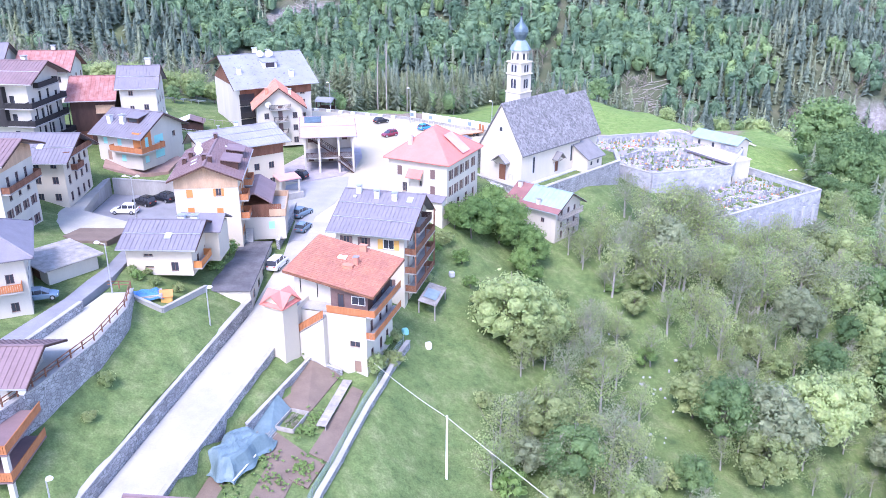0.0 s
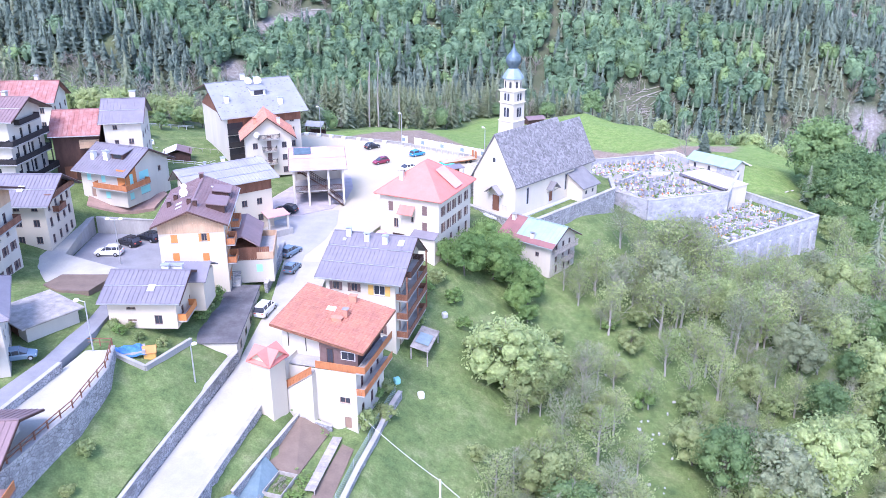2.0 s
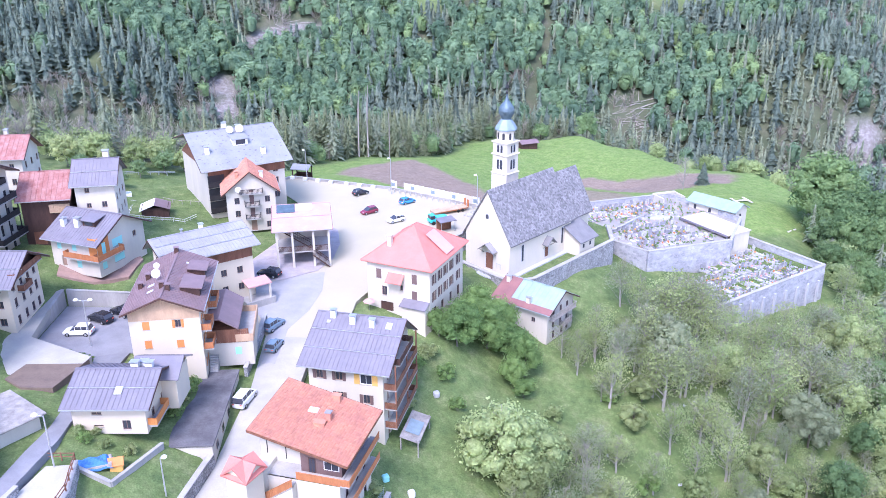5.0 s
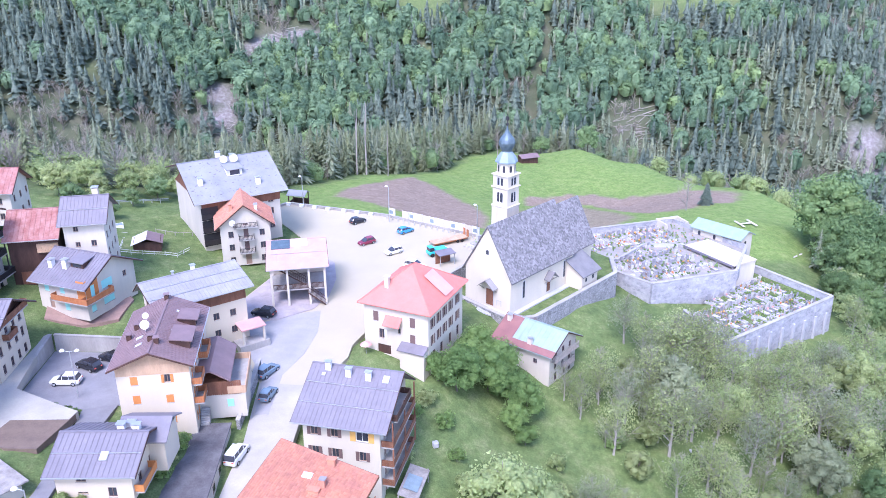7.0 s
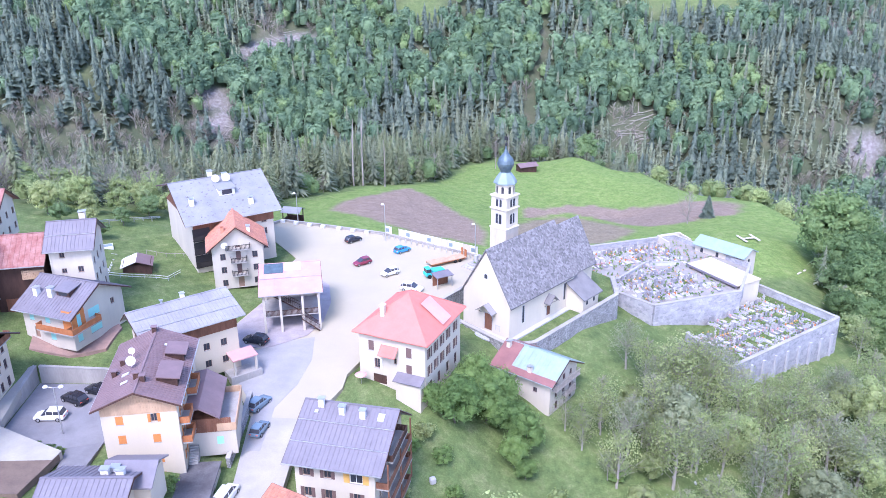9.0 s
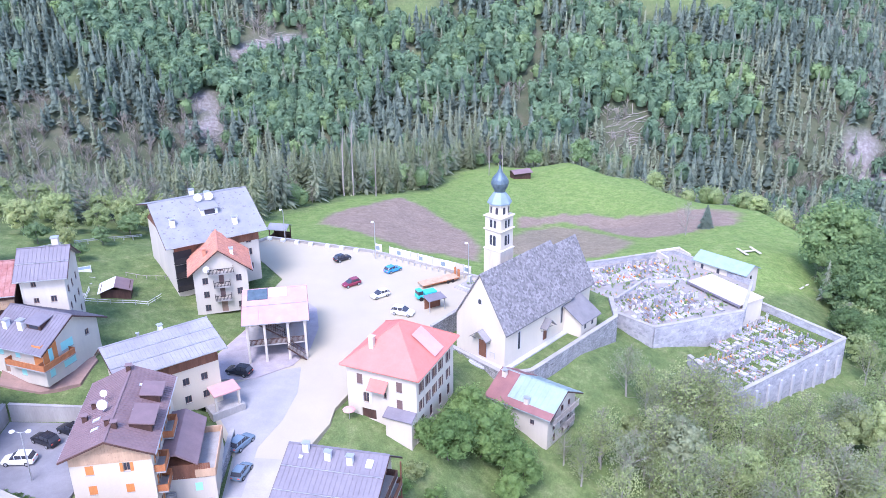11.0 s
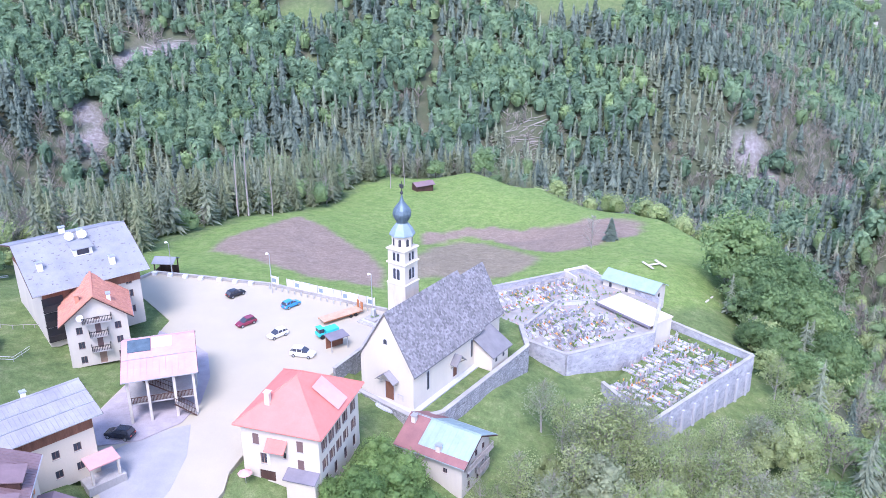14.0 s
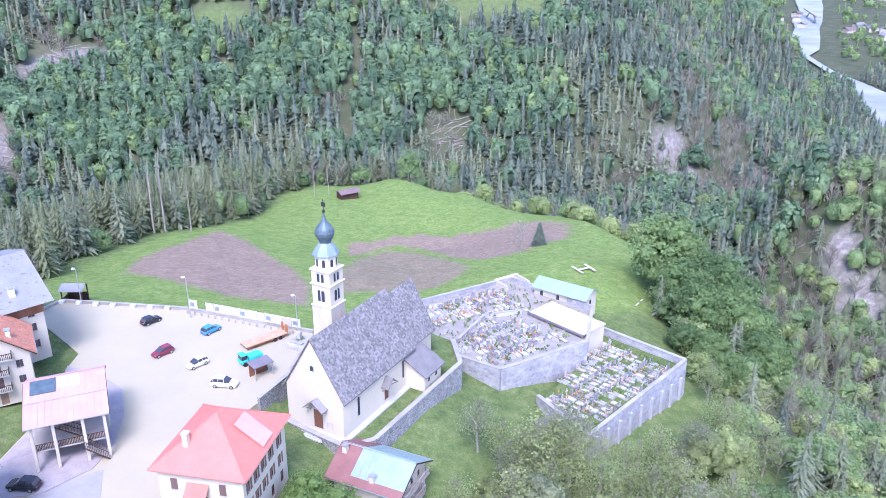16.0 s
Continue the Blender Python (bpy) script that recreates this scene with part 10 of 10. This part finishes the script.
    vs = [((i / 13 * 2 - 1) * 2.1, (j / 8 * 2 - 1) * 1.1, 0.75 * (1 - float(smooth((max(abs(i / 13 * 2 - 1), abs(j / 8 * 2 - 1)) - 0.7) / 0.3))) + 0.1 * math.sin(i * 1.3 + j)) for j in range(ny) for i in range(nx)]
    raw("blue_sheet", vs, [(j * nx + i, j * nx + i + 1, (j + 1) * nx + i + 1, (j + 1) * nx + i) for j in range(ny - 1) for i in range(nx - 1)], BLUEP, b)
    bm = bmesh.new()
    bx(bm, -2.0, 2.0, -1.0, 1.0, 0.0, 0.5)
    part("trailer_body", bm, GREYWOOD, b)
    sheet("west_bed", [(-55.4, 111), (-52, 108.3), (-47.8, 108), (-46.9, 117.5), (-50.2, 119.4), (-54.6, 119.4)], lambda x, y: float(np.interp(y, [107, 120], [4.2, 2.6])), SOIL, "dug brown garden plot above the side road", "garden bed", lift=0.2, step=4, thick=1.0)
    # railing above the lane wall
    f = thing("lane_railing", 0, 0, 0, 0, "dark wooden railing along the lane", "railing")
    pts = [(-44.8, 60, 3.0), (-41, 70.7, 3.3), (-38.5, 80, 3.5), (-38.0, 88, 3.7), (-39.2, 93.4, 3.7), (-42.2, 93.6, 3.6)]
    for (x0, y0, z0), (x1, y1, z1) in zip(pts, pts[1:]):
        n = max(2, int(math.hypot(x1 - x0, y1 - y0) / 1.8))
        for i in range(n):
            g = i / n
            x, y, z = x0 + (x1 - x0) * g, y0 + (y1 - y0) * g, z0 + (z1 - z0) * g
            bm = bmesh.new()
            bx(bm, x - 0.06, x + 0.06, y - 0.06, y + 0.06, z, z + 1.1)
            part("post", bm, BROWNWOOD, f)
        for dz in (0.55, 1.02):
            bm = bmesh.new()
            tube(bm, (x0, y0, z0 + dz), (x1, y1, z1 + dz), 0.06, 0.06, 5)
            part("rail", bm, BROWNWOOD, f)
    # scattered garden clutter below the houses
    for x, y, c, lb in ((-2.0, 104.1, WFRAME, "white box lying in the grass"), (1.5, 124.7, PALESTONE, "pale boulder in the grass"), (-5.4, 105.2, TEAL, "turquoise barrel beside the wall")):
        o = tagged(box("barrel" if c is TEAL else "boulder" if c is PALESTONE else "crate", -0.45, 0.45, -0.45, 0.45, -0.2, 0.8, c, None, 0.16), lb, "clutter")
        o.matrix_basis = pose(x, y, gz(x, y), 0, 0, 20)
    s = thing("tool_shed", -55.2, 175.4, gz(-55.2, 175.4), 14, "dark wooden shed with purple and white sheet roof", "shed")
    bm = bmesh.new()
    bx(bm, -2.6, 2.6, -1.9, 1.9, -0.6, 2.0)
    part("wall", bm, DARKWOOD, s)
    for i, (a, m_) in enumerate(((-1, WFRAME), (1, BROWNR))):
        bm = bmesh.new()
        slab(bm, [(a * 3.0, -2.5, 1.8), (a * 3.0, 2.5, 1.8), (0, 2.5, 2.9), (0, -2.5, 2.9)], 0.1)
        part("roof_sheet", bm, m_, s)


gardens()


def west_meadow():
    """Fences round the mown meadow behind the farmhouse and the guard rail of the road above it."""
    def fence(name, pts, step, high, rails, post_mat, rail_mat, label, r=0.05):
        f = thing(name, 0, 0, 0, 0, label, "fence")
        for (x0, y0), (x1, y1) in zip(pts, pts[1:]):
            n = max(1, round(math.hypot(x1 - x0, y1 - y0) / step))
            run = [(x0 + (x1 - x0) * i / n, y0 + (y1 - y0) * i / n) for i in range(n + 1)]
            for x, y in run[:-1]:
                bm = bmesh.new()
                tube(bm, (x, y, gz(x, y) - 0.3), (x, y, gz(x, y) + high), r * 1.3, r * 1.2, 6)
                part("post", bm, post_mat, f)
            for dz in rails:
                for a, b in zip(run, run[1:]):
                    bm = bmesh.new()
                    tube(bm, (*a, gz(*a) + dz), (*b, gz(*b) + dz), r, r, 5)
                    part("rail", bm, rail_mat, f)

    fence("meadow_fence", [(-60.2, 175.6), (-59.2, 170.6), (-48.6, 172.2), (-47.4, 176.4)], 2.2, 1.05, (0.5, 0.95), METAL, WFRAME, "pale pipe fence round the mown meadow", 0.045)
    fence("guard_rail", [(-77, 191.4), (-69, 198.9), (-65.2, 203.5), (-61.2, 209.1)], 2.6, 0.9, (0.55, 0.85), METAL, METAL, "grey metal guard rail along the upper lane", 0.09)
    fence("shed_fence", [(-56.6, 184.8), (-52.4, 184), (-47.4, 185.2)], 2.0, 0.9, (0.8,), GREYWOOD, GREYWOOD, "weathered wooden fence across the meadow", 0.05)
    sheet("meadow_path", [(-60.8, 168), (-59.6, 168.2), (-60.6, 176), (-61.4, 182), (-62.6, 181.8), (-61.8, 175.6)], lambda x, y: float(ground_z(x, y)), CONC, "narrow concrete path beside the meadow", "path", lift=0.1, step=1.2, thick=0.4)
    e = thing("cold_frame", -64.4, 184.6, gz(-64.4, 184.6), 24, "pale glass cold frame lying in the grass", "cold frame")
    for x0, x1, y0, y1 in ((-1.2, 1.2, -0.85, -0.77), (-1.2, 1.2, 0.77, 0.85), (-1.2, -1.12, -0.77, 0.77), (1.12, 1.2, -0.77, 0.77)):
        bm = bmesh.new()
        bx(bm, x0, x1, y0, y1, -0.3, 0.5)
        part("board", bm, WFRAME, e)
    bm = bmesh.new()
    bx(bm, -1.11, 1.11, -0.76, 0.76, 0.4, 0.46)
    part("pane", bm, COPPERL, e)


west_meadow()


# ---- the valley beyond ----
def valley():
    pts = RIVER
    vs, fs = [], []
    for i, (x, y, w) in enumerate(pts):
        a, b = pts[max(0, i - 1)], pts[min(len(pts) - 1, i + 1)]
        d = Vector((b[0] - a[0], b[1] - a[1])).normalized()
        for s in (-1, 1):
            vs.append((x - d.y * w * s, y + d.x * w * s, 0))
    for v in range(len(vs)):
        x, y, _ = vs[v]
        vs[v] = (x, y, max(float(natural(x, y)), ZV) + 3.0)
    fs = [(2 * i, 2 * i + 1, 2 * i + 3, 2 * i + 2) for i in range(len(pts) - 1)]
    tagged(raw("river", vs, fs, WATER), "pale gravel river on the valley floor", "river", kind="structure")
    r = random.Random(3)
    for i in range(26):
        if i < 14:
            x, y = 1010 + r.gauss(0, 45), 1500 + r.gauss(0, 70)
        else:
            x, y = 1090 + r.gauss(0, 50), 1230 + r.gauss(0, 80)
        z = float(natural(x, y))
        e = thing("valley_house", x, y, z, r.uniform(0, 90), "small white house on the valley floor", "house", "houses in the valley")
        w, d, h = r.uniform(6, 10), r.uniform(5, 8), r.uniform(6, 10)
        bm = bmesh.new()
        bx(bm, -w, w, -d, d, -1, h)
        part("wall", bm, WHITE, e)
        bm = bmesh.new()
        for s in (-1, 1):
            slab(bm, [(-w - 1, s * (d + 1.2), h - 0.4), (w + 1, s * (d + 1.2), h - 0.4), (w + 1, 0, h + 3.4), (-w - 1, 0, h + 3.4)], 0.3)
        part("roof", bm, (LAV, BROWNR, PATCHR)[i % 3], e)
    e = thing("road_bridge", 1075, 1440, ZV, 62, "pale concrete arch bridge over the river", "bridge")
    bm = bmesh.new()
    bx(bm, -75, 75, -4, 4, 15, 17)
    part("deck", bm, CONC, e)
    bm = bmesh.new()
    for i in range(14):
        a0, a1 = math.pi * i / 14, math.pi * (i + 1) / 14
        tube(bm, (-48 * math.cos(a0), 0, 14 * math.sin(a0)), (-48 * math.cos(a1), 0, 14 * math.sin(a1)), 1.4, 1.4, 6)
    part("arch", bm, CONC, e)
    x, y = RNG.uniform(420, 1500, 800), RNG.uniform(600, 1850, 800)
    ok = ~on_river(x, y, 24) & (natural(x, y) < ZV + 160)
    v, tone, faces = planted(CROWN_FAR + FIR_FAR, x[ok], y[ok], RNG.uniform(12, 20, ok.sum()), RNG, 0.5, 1.3)
    tagged(quads("valley_woods", v, BEECH, tone=tone, faces=faces), "woods on the far valley floor", "forest", kind="stuff")


valley()
